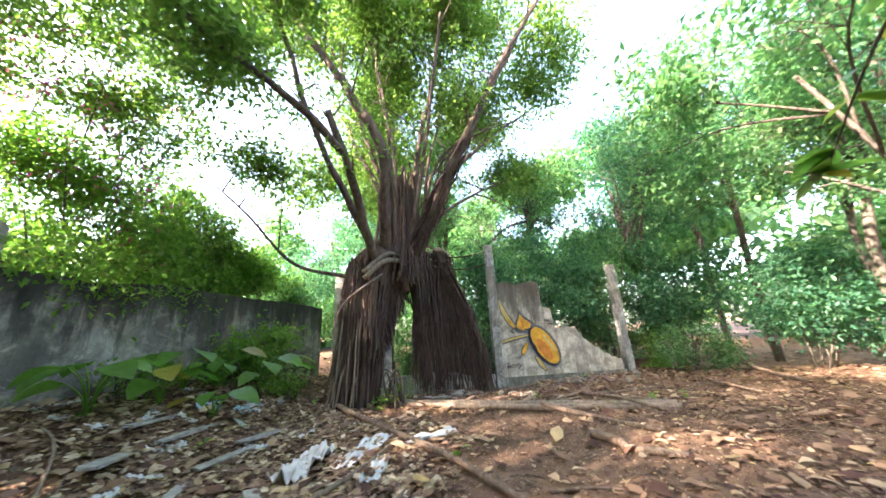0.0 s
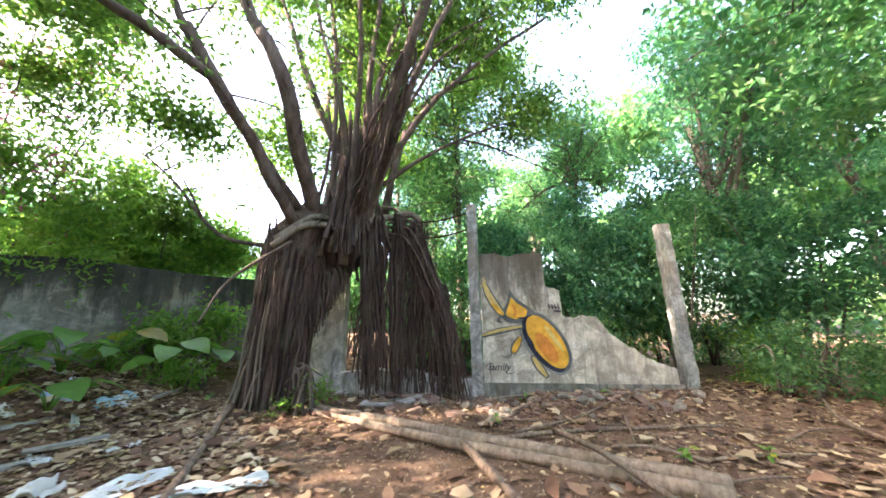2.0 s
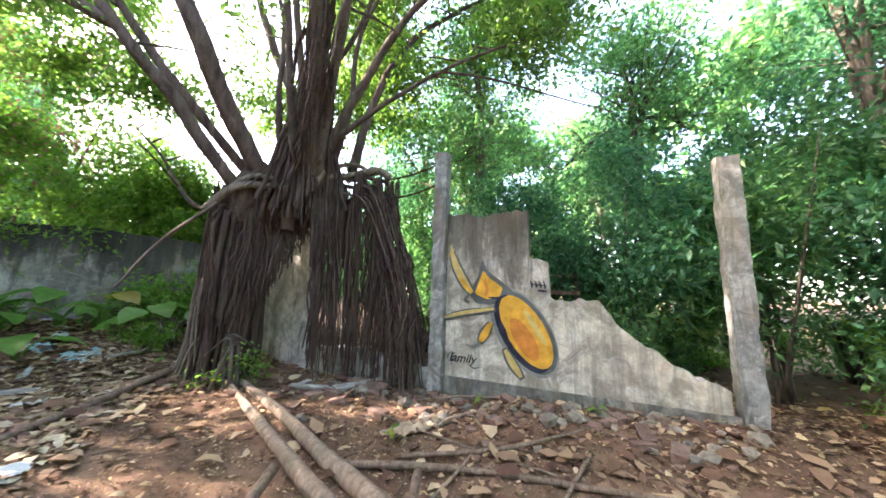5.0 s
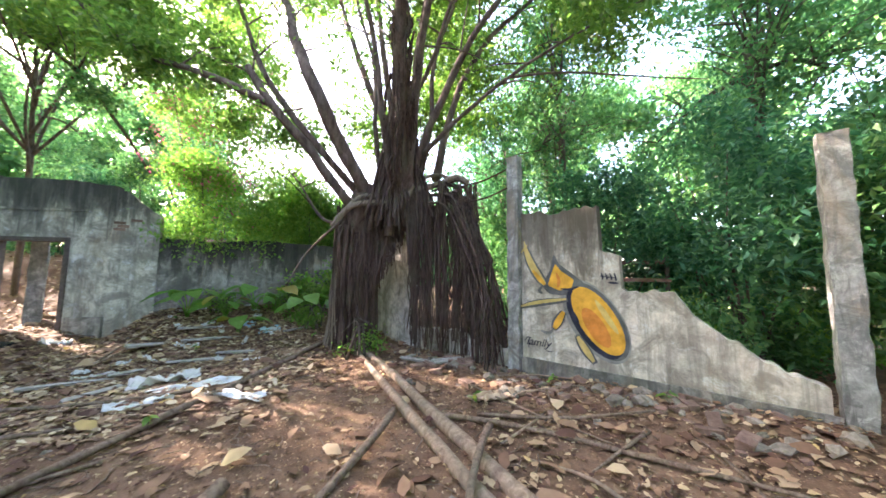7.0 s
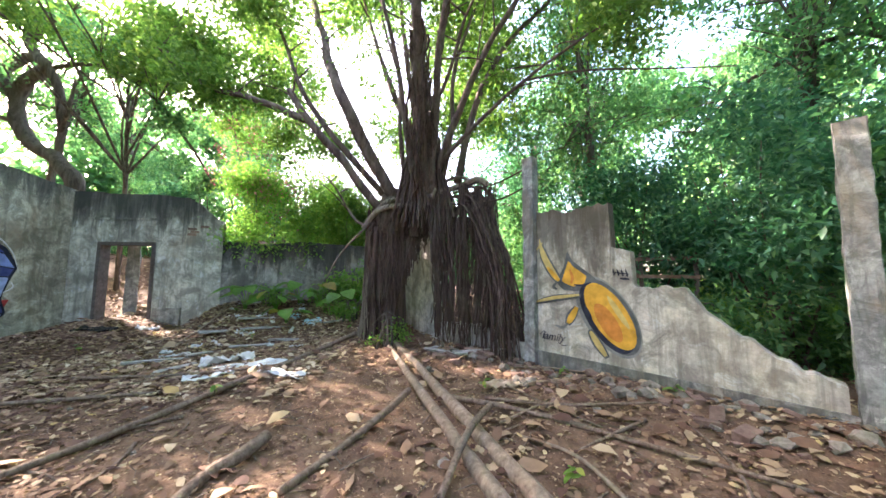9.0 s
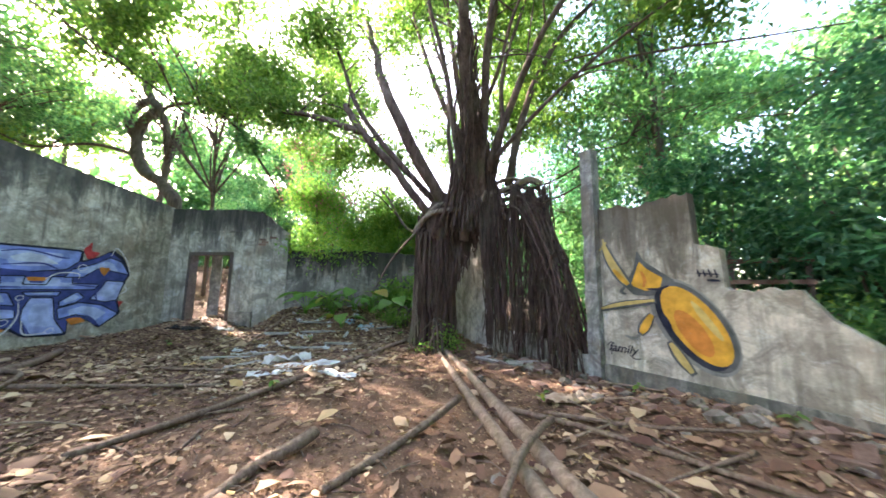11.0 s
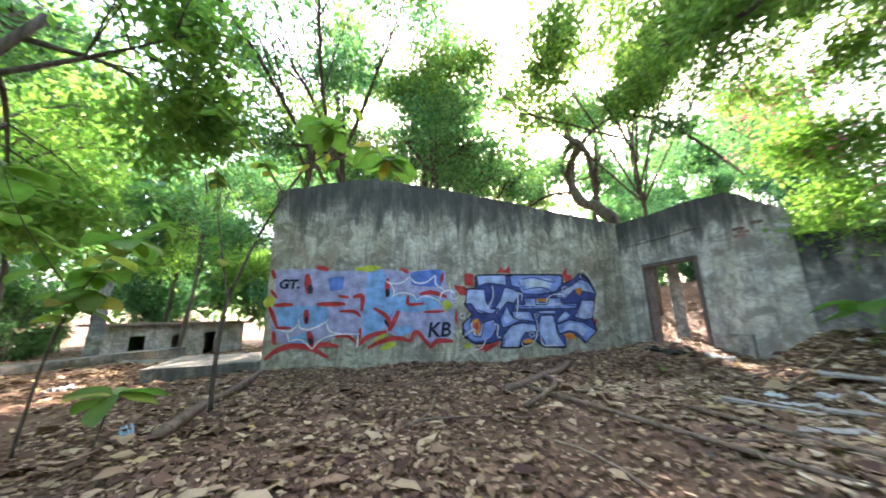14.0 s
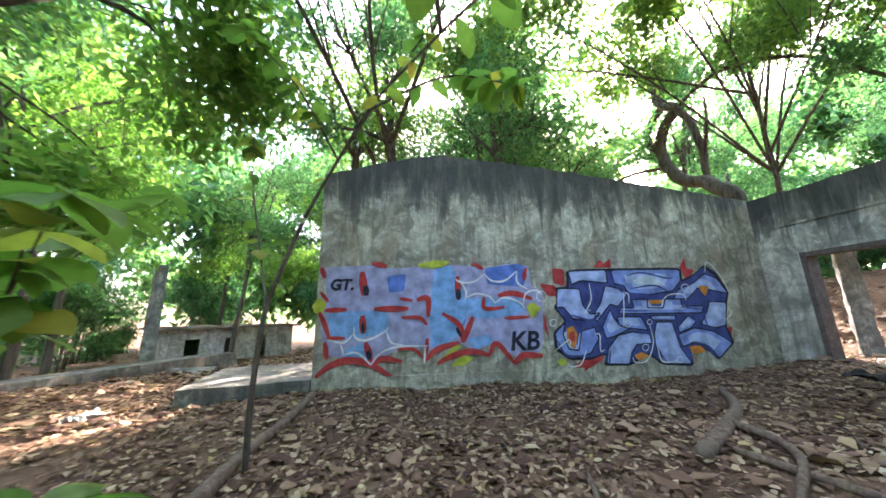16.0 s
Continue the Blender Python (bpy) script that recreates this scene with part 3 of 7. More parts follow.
# horizontal girdle roots
b = Buf()
for pts, r in (([(7.75, -1.55, 2.15), (8.1, -1.72, 2.5), (8.6, -1.75, 2.62), (9.1, -1.85, 2.6), (9.3, -1.9, 2.95)], 0.055),
               ([(7.8, -1.45, 2.3), (8.3, -1.68, 2.72), (8.8, -1.72, 2.72), (9.4, -1.75, 2.85)], 0.05),
               ([(9.2, -1.7, 2.85), (9.7, -1.75, 3.0), (10.15, -1.8, 3.2), (10.4, -1.95, 3.05)], 0.07),
               ([(9.3, -1.5, 3.1), (9.8, -1.6, 3.3), (10.1, -1.7, 3.15), (9.8, -1.75, 2.95)], 0.045),
               ([(9.3, -1.9, 2.9), (9.2, -2.0, 3.4), (9.35, -1.9, 4.0)], 0.03)):
    limb(b, pts, r, r * 0.8, 7, 0.3, 6)
part("girdle_root", b, M_ROOT_PALE, fig, "pale roots wrapped round the trunk", smooth=True)

# curtain of hanging roots
b = Buf()
for i in range(960):
    u = R.random()
    if u < 0.30:        # in front of the leg and over the opening: the lower edge climbs towards the middle
        x = R.uniform(7.9, 9.2)
        y = -1.40 - 0.16 * R.random()
        top = 2.25 + 0.3 * (x - 7.9)
        low_end = 0.75 + 1.75 * (x - 8.5) + R.uniform(-0.12, 0.2) if x > 8.5 else R.uniform(0.4, 1.8)
        low_end = min(low_end, top - 0.1)
    elif u < 0.48:      # dense hanging column
        x = R.uniform(9.32, 9.72)
        y = -1.5 - R.uniform(0.0, 0.35)
        top = R.uniform(2.4, 2.95)
        low_end = R.choice((-0.25, 0.0, 0.1, 0.4)) + R.uniform(-0.1, 0.2)
    elif u < 0.72:      # thin curtain with gaps
        x = R.choice((9.85, 9.95, 10.15, 10.2, 10.42, 10.5)) + R.uniform(-0.06, 0.06)
        y = -1.75 - R.uniform(0, 0.25)
        top = R.uniform(2.7, 3.1)
        low_end = R.choice((-0.3, 0.0, 0.2, 0.5, 1.0, 1.6)) + R.uniform(-0.3, 0.3)
    else:               # solid leaning mass beside the post
        t = R.random()
        x = 10.12 + 0.76 * t + R.uniform(-0.3, 0.10)
        y = -1.9 - 0.75 * t + R.uniform(-0.16, 0.3)
        top = 3.0 - 2.4 * t + R.uniform(-0.5, 0.16)
        low_end = -0.3 if R.random() < 0.35 else max(-0.25, top - R.uniform(0.4, 1.9))
    strand(b, (x, y, top), (x + R.uniform(-0.05, 0.05), y + R.uniform(-0.05, 0.05), max(low_end, -0.3)), R.choice((0.004, 0.006, 0.008, 0.012, 0.018)) * R.uniform(0.8, 1.3), 0.24, 4, 9)
part("root_curtain", b, M_ROOT, fig, "dense curtain of dark hanging roots", smooth=True)
b = Buf()
for i in range(30):
    o = Vector((R.uniform(-0.30, 0.14), R.uniform(-0.22, 0.24), R.uniform(-0.55, 0.02)))
    pts = [Vector((9.9, -1.7, 3.05)) + o, Vector((10.22, -1.88, 3.0)) + o, Vector((10.46, -2.13, 2.2)) + o, Vector((10.70, -2.42, 1.1)) + o, Vector((10.85, -2.65, -0.35)) + o * 1.6]
    pts = [p + noise.noise_vector(p * 1.9 + o * 6) * 0.11 for p in pts]
    r = R.uniform(0.010, 0.034)
    limb(b, pts, r, r * 0.6, 6, 0.45, 5)
part("leaning_root", b, M_ROOT, fig, "thick root mass leaning towards the post", smooth=True)

# limbs
fig_limbs = [
    ([(8.42, -1.44, 2.7), (7.89, -1.97, 3.76), (7.5, -2.31, 4.5), (7.05, -2.0, 5.6), (6.72, -1.5, 6.6), (6.2, -0.8, 8.0), (5.6, 0.0, 9.4)], 0.145, 0.05),
    ([(8.05, -1.5, 2.6), (7.35, -1.8, 3.55), (6.75, -2.05, 4.2), (6.33, -2.08, 4.87)], 0.10, 0.06),
    ([(6.7, -2.05, 4.25), (5.95, -2.1, 4.55), (5.3, -2.0, 4.8), (4.6, -1.9, 5.0), (3.8, -1.7, 5.5), (3.0, -1.5, 6.3)], 0.075, 0.02),
    ([(8.2, -1.3, 2.9), (7.3, -1.4, 3.9), (6.4, -1.45, 5.1), (5.85, -1.4, 6.4), (5.3, -1.3, 7.8)], 0.085, 0.025),
    ([(8.9, -1.4, 3.0), (8.85, -1.4, 4.6), (8.7, -1.4, 5.6), (8.45, -1.3, 7.6), (8.3, -1.0, 9.2)], 0.095, 0.03),
    ([(8.85, -1.3, 4.2), (8.2, -1.1, 5.7), (7.75, -0.9, 7.1), (7.3, -0.4, 8.8)], 0.09, 0.025),
    ([(9.2, -1.5, 3.0), (9.3, -1.7, 4.6), (9.4, -1.85, 6.2), (9.75, -2.1, 8.0), (10.0, -2.4, 9.6)], 0.095, 0.03),
    ([(9.3, -1.7, 4.4), (9.0, -2.1, 5.6), (8.9, -2.6, 7.0), (8.6, -3.2, 8.6)], 0.08, 0.025),
    ([(9.15, -1.6, 2.5), (9.05, -2.3, 3.6), (8.98, -3.0, 4.65), (8.98, -3.75, 5.8), (9.15, -4.5, 7.1), (9.5, -5.4, 8.6)], 0.13, 0.05),
    ([(9.3, -1.6, 3.2), (9.7, -2.0, 4.35), (10.2, -2.5, 5.4), (11.0, -3.2, 6.5), (12.4, -4.2, 8.0)], 0.09, 0.03),
    ([(9.8, -1.5, 3.2), (10.15, -1.45, 4.8), (10.8, -1.5, 6.3), (11.9, -1.6, 7.5), (13.0, -1.8, 8.4)], 0.09, 0.03),
    ([(9.5, -1.9, 3.6), (10.2, -2.2, 4.3), (11.0, -2.6, 4.9), (12.1, -3.0, 5.6), (13.2, -3.4, 6.1)], 0.05, 0.015),
    ([(11.0, -2.6, 4.9), (12.0, -2.8, 5.0), (13.2, -3.2, 4.8), (14.2, -3.6, 4.6)], 0.025, 0.01),
    ([(9.0, -1.2, 4.0), (8.9, -0.4, 5.5), (9.2, 0.6, 7.0), (9.6, 1.4, 8.4)], 0.1, 0.03),
    ([(9.2, -1.7, 2.6), (9.25, -2.3, 3.7), (9.3, -2.9, 4.8), (9.5, -3.5, 6.0), (9.95, -4.0, 7.4), (10.4, -4.6, 8.8)], 0.085, 0.03),
    ([(9.0, -1.6, 2.6), (8.75, -2.1, 3.7), (8.6, -2.5, 4.9), (8.3, -3.0, 6.2), (7.9, -3.6, 7.8)], 0.07, 0.025),
    ([(8.8, -1.5, 2.7), (8.55, -1.7, 4.0), (8.5, -1.7, 5.4), (8.1, -1.6, 6.9), (7.9, -1.6, 8.6)], 0.06, 0.02),
    ([(9.4, -1.6, 2.8), (9.65, -1.7, 4.2), (9.7, -1.9, 5.6), (10.2, -2.0, 7.2), (10.5, -2.0, 8.8)], 0.06, 0.02),
    ([(9.0, -2.2, 4.0), (9.5, -2.6, 4.9), (9.9, -3.2, 5.9), (10.8, -3.8, 6.9)], 0.045, 0.015),
    ([(7.96, -1.84, 2.21), (7.3, -1.5, 1.61), (7.0, -1.6, 1.0)], 0.024, 0.014),
    ([(7.9, -0.9, 2.3), (7.2, 0.0, 2.6), (6.5, 0.6, 3.6), (5.9, 0.9, 4.2)], 0.045, 0.015),
]
tips = []
for pts, r0, r1 in fig_limbs:
    b = Buf()
    path = limb(b, pts, r0, r1, 9, 0.2, 6)
    if r0 > 0.04 and pts[-1][2] > 4:
        for k in range(int(len(path) * 0.45), len(path), 3):
            d = Vector((R.uniform(-1, 1), R.uniform(-1, 1), R.uniform(0.1, 1.0))).normalized() * R.uniform(0.7, 1.7)
            twig = [path[k], path[k] + d * 0.5 + Vector((0, 0, 0.1)), path[k] + d]
            limb(b, twig, 0.02, 0.006, 5, 0.1, 3)
            tips.append(path[k] + d)
    part("limb", b, M_FIG, fig, smooth=True)


# ---- foliage ----
def foliage(buf, blobs, clusters, per, size, spread=0.28, droop=0.25, seed=0, shell=0.5, clump=6):
    """Leaves in loose sprays inside ellipsoids (x, y, z, rx, ry, rz), gathered in clumps with gaps between."""
    g = np.random.default_rng(seed)
    if clump:
        small = []
        for bb in blobs:
            for k in range(clump):
                d = g.normal(size=3)
                d = d / np.linalg.norm(d) * g.random() ** 0.4 * 0.78
                r = g.uniform(0.30, 0.52)
                small.append((bb[0] + d[0] * bb[3], bb[1] + d[1] * bb[4], bb[2] + d[2] * bb[5], bb[3] * r, bb[4] * r, bb[5] * r * 0.9))
        blobs = small
    w = np.array([bb[3] * bb[4] * bb[5] for bb in blobs]) ** 0.67
    pick = g.choice(len(blobs), clusters, p=w / w.sum())
    c = np.array(blobs)[pick]
    d = g.normal(size=(clusters, 3))
    d /= np.linalg.norm(d, axis=1, keepdims=True)
    rad = g.random(clusters) ** shell
    bump = 1 + 0.22 * np.sin(d[:, 0] * 5 + pick) * np.cos(d[:, 2] * 4 + pick * 2)
    centre = c[:, :3] + d * c[:, 3:] * (rad * bump)[:, None]
    n = clusters * per
    axis_ = g.normal(size=(clusters, 3)) * [1, 1, 0.45]
    axis_ /= np.linalg.norm(axis_, axis=1, keepdims=True)
    t = g.uniform(-1, 1, (clusters, per, 1))
    pos = centre[:, None] + axis_[:, None] * t * spread * 1.4 + g.normal(size=(clusters, per, 3)) * spread * 0.42
    way = axis_[:, None] * 0.5 + g.normal(size=(clusters, per, 3)) * 0.8
    way[..., 2] -= droop
    up = g.normal(size=(clusters, per, 3)) * 0.55 + [0, 0, 1]
    L = size * g.uniform(0.6, 1.25, n)
    pos = pos.reshape(n, 3)
    pos[:, 2] = np.maximum(pos[:, 2], ground_height(pos[:, 0], pos[:, 1]) + 0.03)
    buf.blades(pos, way.reshape(n, 3), up.reshape(n, 3), L, L * g.uniform(0.38, 0.55, n))
    return centre


crown = Buf()
fig_blobs = [(7.3, -0.2, 9.4, 2.6, 2.0, 1.6), (9.4, -1.5, 9.2, 2.6, 2.6, 2.0), (12.2, -2.6, 8.3, 2.6, 2.4, 1.6), (10.2, 1.6, 7.4, 2.4, 2.0, 1.9),
             (5.0, -1.2, 7.6, 1.7, 1.6, 1.3), (8.4, -3.6, 8.9, 2.0, 1.6, 1.2), (12.9, -3.4, 5.9, 1.7, 1.2, 0.9), (6.6, 0.2, 4.9, 0.9, 0.8, 0.7), (9.2, 0.9, 5.2, 2.2, 1.2, 1.3), (3.3, -1.5, 6.4, 1.1, 1.0, 0.8)]
fig_blobs += [(4.6, -1.8, 5.3, 1.2, 0.8, 0.7), (5.6, -0.7, 5.6, 1.1, 0.9, 0.7), (9.0, -3.0, 10.5, 4.5, 3.6, 1.3), (6.2, -2.6, 8.6, 1.8, 1.6, 1.1), (11.0, 0.5, 9.6, 2.6, 2.4, 1.6), (10.4, -0.2, 5.6, 1.5, 1.2, 0.9), (11.6, -4.8, 8.6, 2.0, 1.6, 1.0), (13.6, -1.4, 9.2, 2.0, 1.8, 1.2)]
foliage(crown, fig_blobs, 6600, 14, 0.14, 0.32, 0.15, 3, 0.42)
foliage(crown, [(t_.x, t_.y, t_.z, 0.5, 0.5, 0.4) for t_ in tips], 520, 13, 0.12, 0.26, 0.15, 4, clump=0)
part("crown", crown, M_LEAF_FIG, fig, "open crown of small yellow-green leaves")


def tree(p, height, blobs, material, clusters, per=14, size=0.16, spread=0.34, trunk_r=0.12, name="tree", label="", category="tree", seed=0, lean=(0, 0), group="", twigs=10, shell=0.5, bark_mat=None):
    """A tree: tapered trunk, limbs to each mass of leaves, a loose crown."""
    q = random.Random(seed)
    z0 = gz(*p)
    ob = thing(name, (p[0], p[1], z0), label, category, group)
    b = Buf()
    top = Vector((p[0] + lean[0], p[1] + lean[1], z0 + height))
    mid = Vector((p[0] + lean[0] * 0.35 + q.uniform(-0.2, 0.2), p[1] + lean[1] * 0.35 + q.uniform(-0.2, 0.2), z0 + height * 0.5))
    path = limb(b, [(p[0], p[1], z0 - 0.3), mid, top], trunk_r, trunk_r * 0.55, 8, 0.3, 6)
    for k, bb in enumerate(blobs):
        c = Vector(bb[:3])
        start = path[int(len(path) * q.uniform(0.5, 0.95))]
        mid2 = start.lerp(c, 0.5) + Vector((q.uniform(-0.3, 0.3), q.uniform(-0.3, 0.3), q.uniform(0, 0.4)))
        sub = limb(b, [start, mid2, c], trunk_r * 0.5, trunk_r * 0.15, 6, 0.2, 4)
        for j in range(twigs):
            d = Vector((q.gauss(0, 1), q.gauss(0, 1), q.gauss(0.2, 0.7))).normalized()
            e = c + Vector((d.x * bb[3], d.y * bb[4], d.z * bb[5])) * 0.85
            s = sub[q.randrange(len(sub) // 2, len(sub))]
            limb(b, [s, s.lerp(e, 0.5) + Vector((0, 0, 0.15)), e], trunk_r * 0.16, 0.006, 5, 0.1, 3)
    part("trunk", b, bark_mat or M_BARK, ob, smooth=True)
    cb = Buf()
    foliage(cb, blobs, clusters, per, size, spread, 0.25, seed + 100, shell)
    part("crown", cb, material, ob)
    return ob


def bush(p, blobs, material, clusters, size=0.11, label="", seed=0, group="", name="bush", spread=0.26, category="bush", shell=0.55, stems=6):
    q = random.Random(seed)
    ob = thing(name, (p[0], p[1], gz(*p)), label, category, group)
    for k in range(stems):
        b = Buf()
        bb = blobs[k % len(blobs)]
        d = Vector((q.uniform(-1, 1) * bb[3] * 0.7, q.uniform(-1, 1) * bb[4] * 0.7, q.uniform(0, 0.8) * bb[5]))
        x, y = p[0] + q.uniform(-0.25, 0.25), p[1] + q.uniform(-0.25, 0.25)
        e = Vector(bb[:3]) + d
        limb(b, [(x, y, gz(x, y) - 0.05), Vector((x, y, 0)).lerp(e, 0.45) + Vector((q.uniform(-0.2, 0.2), q.uniform(-0.2, 0.2), 0.3)), e], 0.03, 0.008, 5, 0.2, 4)
        part("stem", b, M_BARK, ob, smooth=True)
    cb = Buf()
    foliage(cb, blobs, clusters, 14, size, spread, 0.2, seed + 300, shell)
    tagged(part("leaves", cb, material, ob), kind="stuff")
    return ob


# dense dark thicket beyond the painted wall
for k, (x, y, h, r, n) in enumerate(((12.1, -0.3, 3.6, 1.5, 620), (13.6, -1.6, 4.3, 1.7, 800), (14.9, -3.2, 4.6, 1.7, 850), (15.6, -5.0, 4.4, 1.6, 800), (16.3, -7.0, 4.0, 1.7, 800), (15.4, -9.6, 3.0, 1.5, 560), (18.0, -4.2, 6.2, 2.2, 800), (17.2, -1.0, 6.6, 2.2, 800))):
    blobs_ = [(x, y, h * 0.28, r, r, h * 0.34), (x + 0.3, y - 0.2, h * 0.66, r * 0.95, r * 0.95, h * 0.36), (x - 0.5, y + 0.4, h * 0.5, r * 0.7, r * 0.8, h * 0.4)]
    bush((x, y), blobs_, M_LEAF_DARK if k % 3 else M_LEAF_MID, int(n * 0.8), 0.14, "dense dark green thicket bush beyond the broken wall", 20 + k, "thicket bushes", spread=0.34, shell=0.45)
bush((14.2, -6.7), [(14.2, -6.7, 0.35, 0.75, 0.7, 0.5), (14.7, -7.4, 0.3, 0.7, 0.7, 0.45)], M_LEAF_MID, 260, 0.09, "low leafy shrub beside the concrete post", 31)
bush((16.0, -11.6), [(16.0, -11.6, 0.8, 1.4, 1.3, 1.0)], M_LEAF_MID, 330, 0.11, "low spreading green shrub on the slope", 32)
# trees on the east side
EAST = ((17.2, -6.4, 8.5), (18.0, -9.4, 10.5), (14.6, -12.0, 9.0), (18.5, -15.5, 10.0), (22.5, -9.0, 11.0), (17.5, -2.0, 8.5), (19.5, -6.5, 9.0), (15.2, -10.8, 7.5), (19.0, -12.5, 9.5), (15.0, 3.0, 8.0), (13.6, 6.0, 7.0), (21.5, 1.5, 10.0), (13.0, 2.4, 8.0), (14.2, 0.6, 8.5))
for k, (x, y, h) in enumerate(EAST):
    q = random.Random(50 + k)
    blobs_ = [(x + q.uniform(-1.6, 1.0), y + q.uniform(-1.5, 1.5), h * q.uniform(0.5, 1.05), q.uniform(1.5, 2.3), q.uniform(1.5, 2.3), q.uniform(1.0, 1.5)) for j in range(7)]
    tree((x, y), h * 0.8, blobs_, M_LEAF_DARK if k % 2 == 0 else M_LEAF_MID, 720, 14, 0.15, 0.34, 0.13, "tree", "slender woodland tree with a loose green crown", "tree", 60 + k, (q.uniform(-1.2, 0.4), q.uniform(-0.8, 0.8)), "woodland trees")
# overhanging branches above the yard, from a tree on its south side
tree((12.6, -11.2), 6.0, [(10.8, -7.2, 5.6, 1.8, 1.3, 0.9), (13.1, -7.4, 5.4, 2.0, 1.5, 1.2), (9.0, -9.4, 5.4, 1.8, 1.3, 1.0), (14.8, -8.8, 5.2, 1.7, 1.6, 1.4), (11.6, -9.6, 7.0, 2.2, 1.8, 1.1)], M_LEAF_MID, 620, 13, 0.19, 0.42, 0.07, "tree", "tree with fresh green leaves overhanging the yard", "tree", 80, (-0.8, 1.6))
# trees beyond the west wall
WESTT = ((-7.5, 1.2, 13.0), (-5.2, -4.6, 12.5), (-2.6, -4.8, 10.5), (-3.2, -9.2, 10.5), (-4.2, 3.0, 10.5), (-6.5, 8.5, 11.0), (-7.0, -2.5, 12.5), (-4.5, -2.5, 8.5), (-5.5, -6.5, 8.5), (-8.5, 0.5, 10.0), (-9.0, -5.0, 10.5), (-8.0, -10.5, 9.5), (-12.0, 5.0, 11.0), (-1.6, 10.5, 9.5))
for k, (x, y, h) in enumerate(WESTT):
    q = random.Random(150 + k)
    blobs_ = [(x + q.uniform(-1.6, 1.8), y + q.uniform(-1.8, 1.8), h * q.uniform(0.55, 1.05), q.uniform(1.4, 2.2), q.uniform(1.4, 2.2), q.uniform(0.9, 1.4)) for j in range(7)]
    tree((x, y), h * 0.75, blobs_, M_LEAF_MID if k % 3 else M_LEAF_FIG, 860, 13, 0.16, 0.36, 0.13, "tree", "woodland tree with a thin backlit crown", "tree", 160 + k, (q.uniform(-0.8, 0.8), q.uniform(-0.8, 0.8)), "woodland trees", shell=0.4)
# woodland south of the west wall
# (-8.8, -11.0) is an added tree, mostly behind the wall, to shade the ground
SOUTHW = ((-2.2, -16.0, 8.0), (-8.0, -14.6, 8.5), (-4.5, -17.5, 9.0), (0.8, -14.2, 7.5), (3.2, -13.2, 7.0), (-10.5, -16.5, 9.5), (-1.0, -18.5, 9.0), (-13.0, -11.0, 10.0), (-16.0, -20.0, 10.0), (-8.8, -11.0, 7.0), (-11.5, -12.0, 8.0))
for k, (x, y, h) in enumerate(SOUTHW):
    q = random.Random(250 + k)
    blobs_ = [(x + q.uniform(-1.7, 1.7), y + q.uniform(-1.6, 1.6), h * q.uniform(0.33, 1.0), q.uniform(1.3, 2.0), q.uniform(1.3, 2.0), q.uniform(0.8, 1.4)) for j in range(7)]
    tree((x, y), h * 0.75, blobs_, (M_LEAF_BRIGHT, M_LEAF_MID, M_LEAF_BRIGHT)[k % 3], 700, 13, 0.16, 0.36, 0.10, "tree", "young woodland tree with bright backlit leaves", "tree", 260 + k, (q.uniform(-0.9, 0.9), q.uniform(-0.9, 0.9)), "woodland trees", shell=0.45)
tree((-3.2, -7.6), 8.0, [(0.6, -9.4, 7.4, 1.9, 1.7, 1.0), (2.6, -8.2, 8.2, 1.9, 1.7, 1.0), (-1.2, -8.0, 8.0, 1.8, 1.8, 1.1), (0.8, -6.4, 8.8, 1.8, 1.6, 0.9), (-2.2, -10.6, 6.0, 1.6, 1.5, 1.1), (3.6, -10.4, 7.0, 1.6, 1.5, 1.0)], M_LEAF_MID, 760, 13, 0.16, 0.36, 0.13, "tree", "tall tree spreading its crown over the painted wall", "tree", 285, (1.6, -0.6))
for k, (x, y, z, r, rz, n) in enumerate(((-6.0, -18.5, 1.2, 1.9, 1.6, 480), (-10.5, -10.6, 0.9, 1.5, 1.4, 400), (-2.5, -20.5, 1.3, 2.0, 1.7, 480), (1.2, -17.0, 1.2, 1.7, 1.6, 460), (4.4, -15.6, 1.2, 1.6, 1.5, 460), (-15.5, -18.5, 1.5, 2.2, 2.0, 480), (-9.0, -21.0, 1.5, 2.2, 2.0, 480), (-1.6, -17.2, 0.6, 0.9, 0.8, 260), (2.6, -14.6, 1.4, 1.2, 1.4, 420), (-6.0, -10.0, 1.0, 1.2, 1.3, 380), (-17.0, -21.5, 2.0, 2.6, 2.4, 520), (-14.2, -19.6, 1.6, 2.0, 2.0, 460), (-20.0, -18.0, 2.4, 2.8, 2.8, 560), (-12.5, -23.5, 2.0, 2.6, 2.6, 520), (-3.3, 5.8, 3.0, 1.4, 1.2, 420), (-1.9, 5.2, 2.7, 1.1, 1.0, 380), (-5.2, 8.0, 3.4, 1.8, 1.6, 420), (1.0, 6.4, 3.6, 1.3, 1.5, 420), (-0.8, 5.6, 3.4, 1.1, 1.4, 380))):
    bush((x, y), [(x, y, z, r, r, rz), (x + 0.4, y - 0.3, z * 1.5, r * 0.7, r * 0.7, rz * 0.7)], (M_LEAF_MID, M_LEAF_DARK)[k % 2], n, 0.15, "leafy green undergrowth among the trees", 700 + k, "undergrowth", spread=0.34)
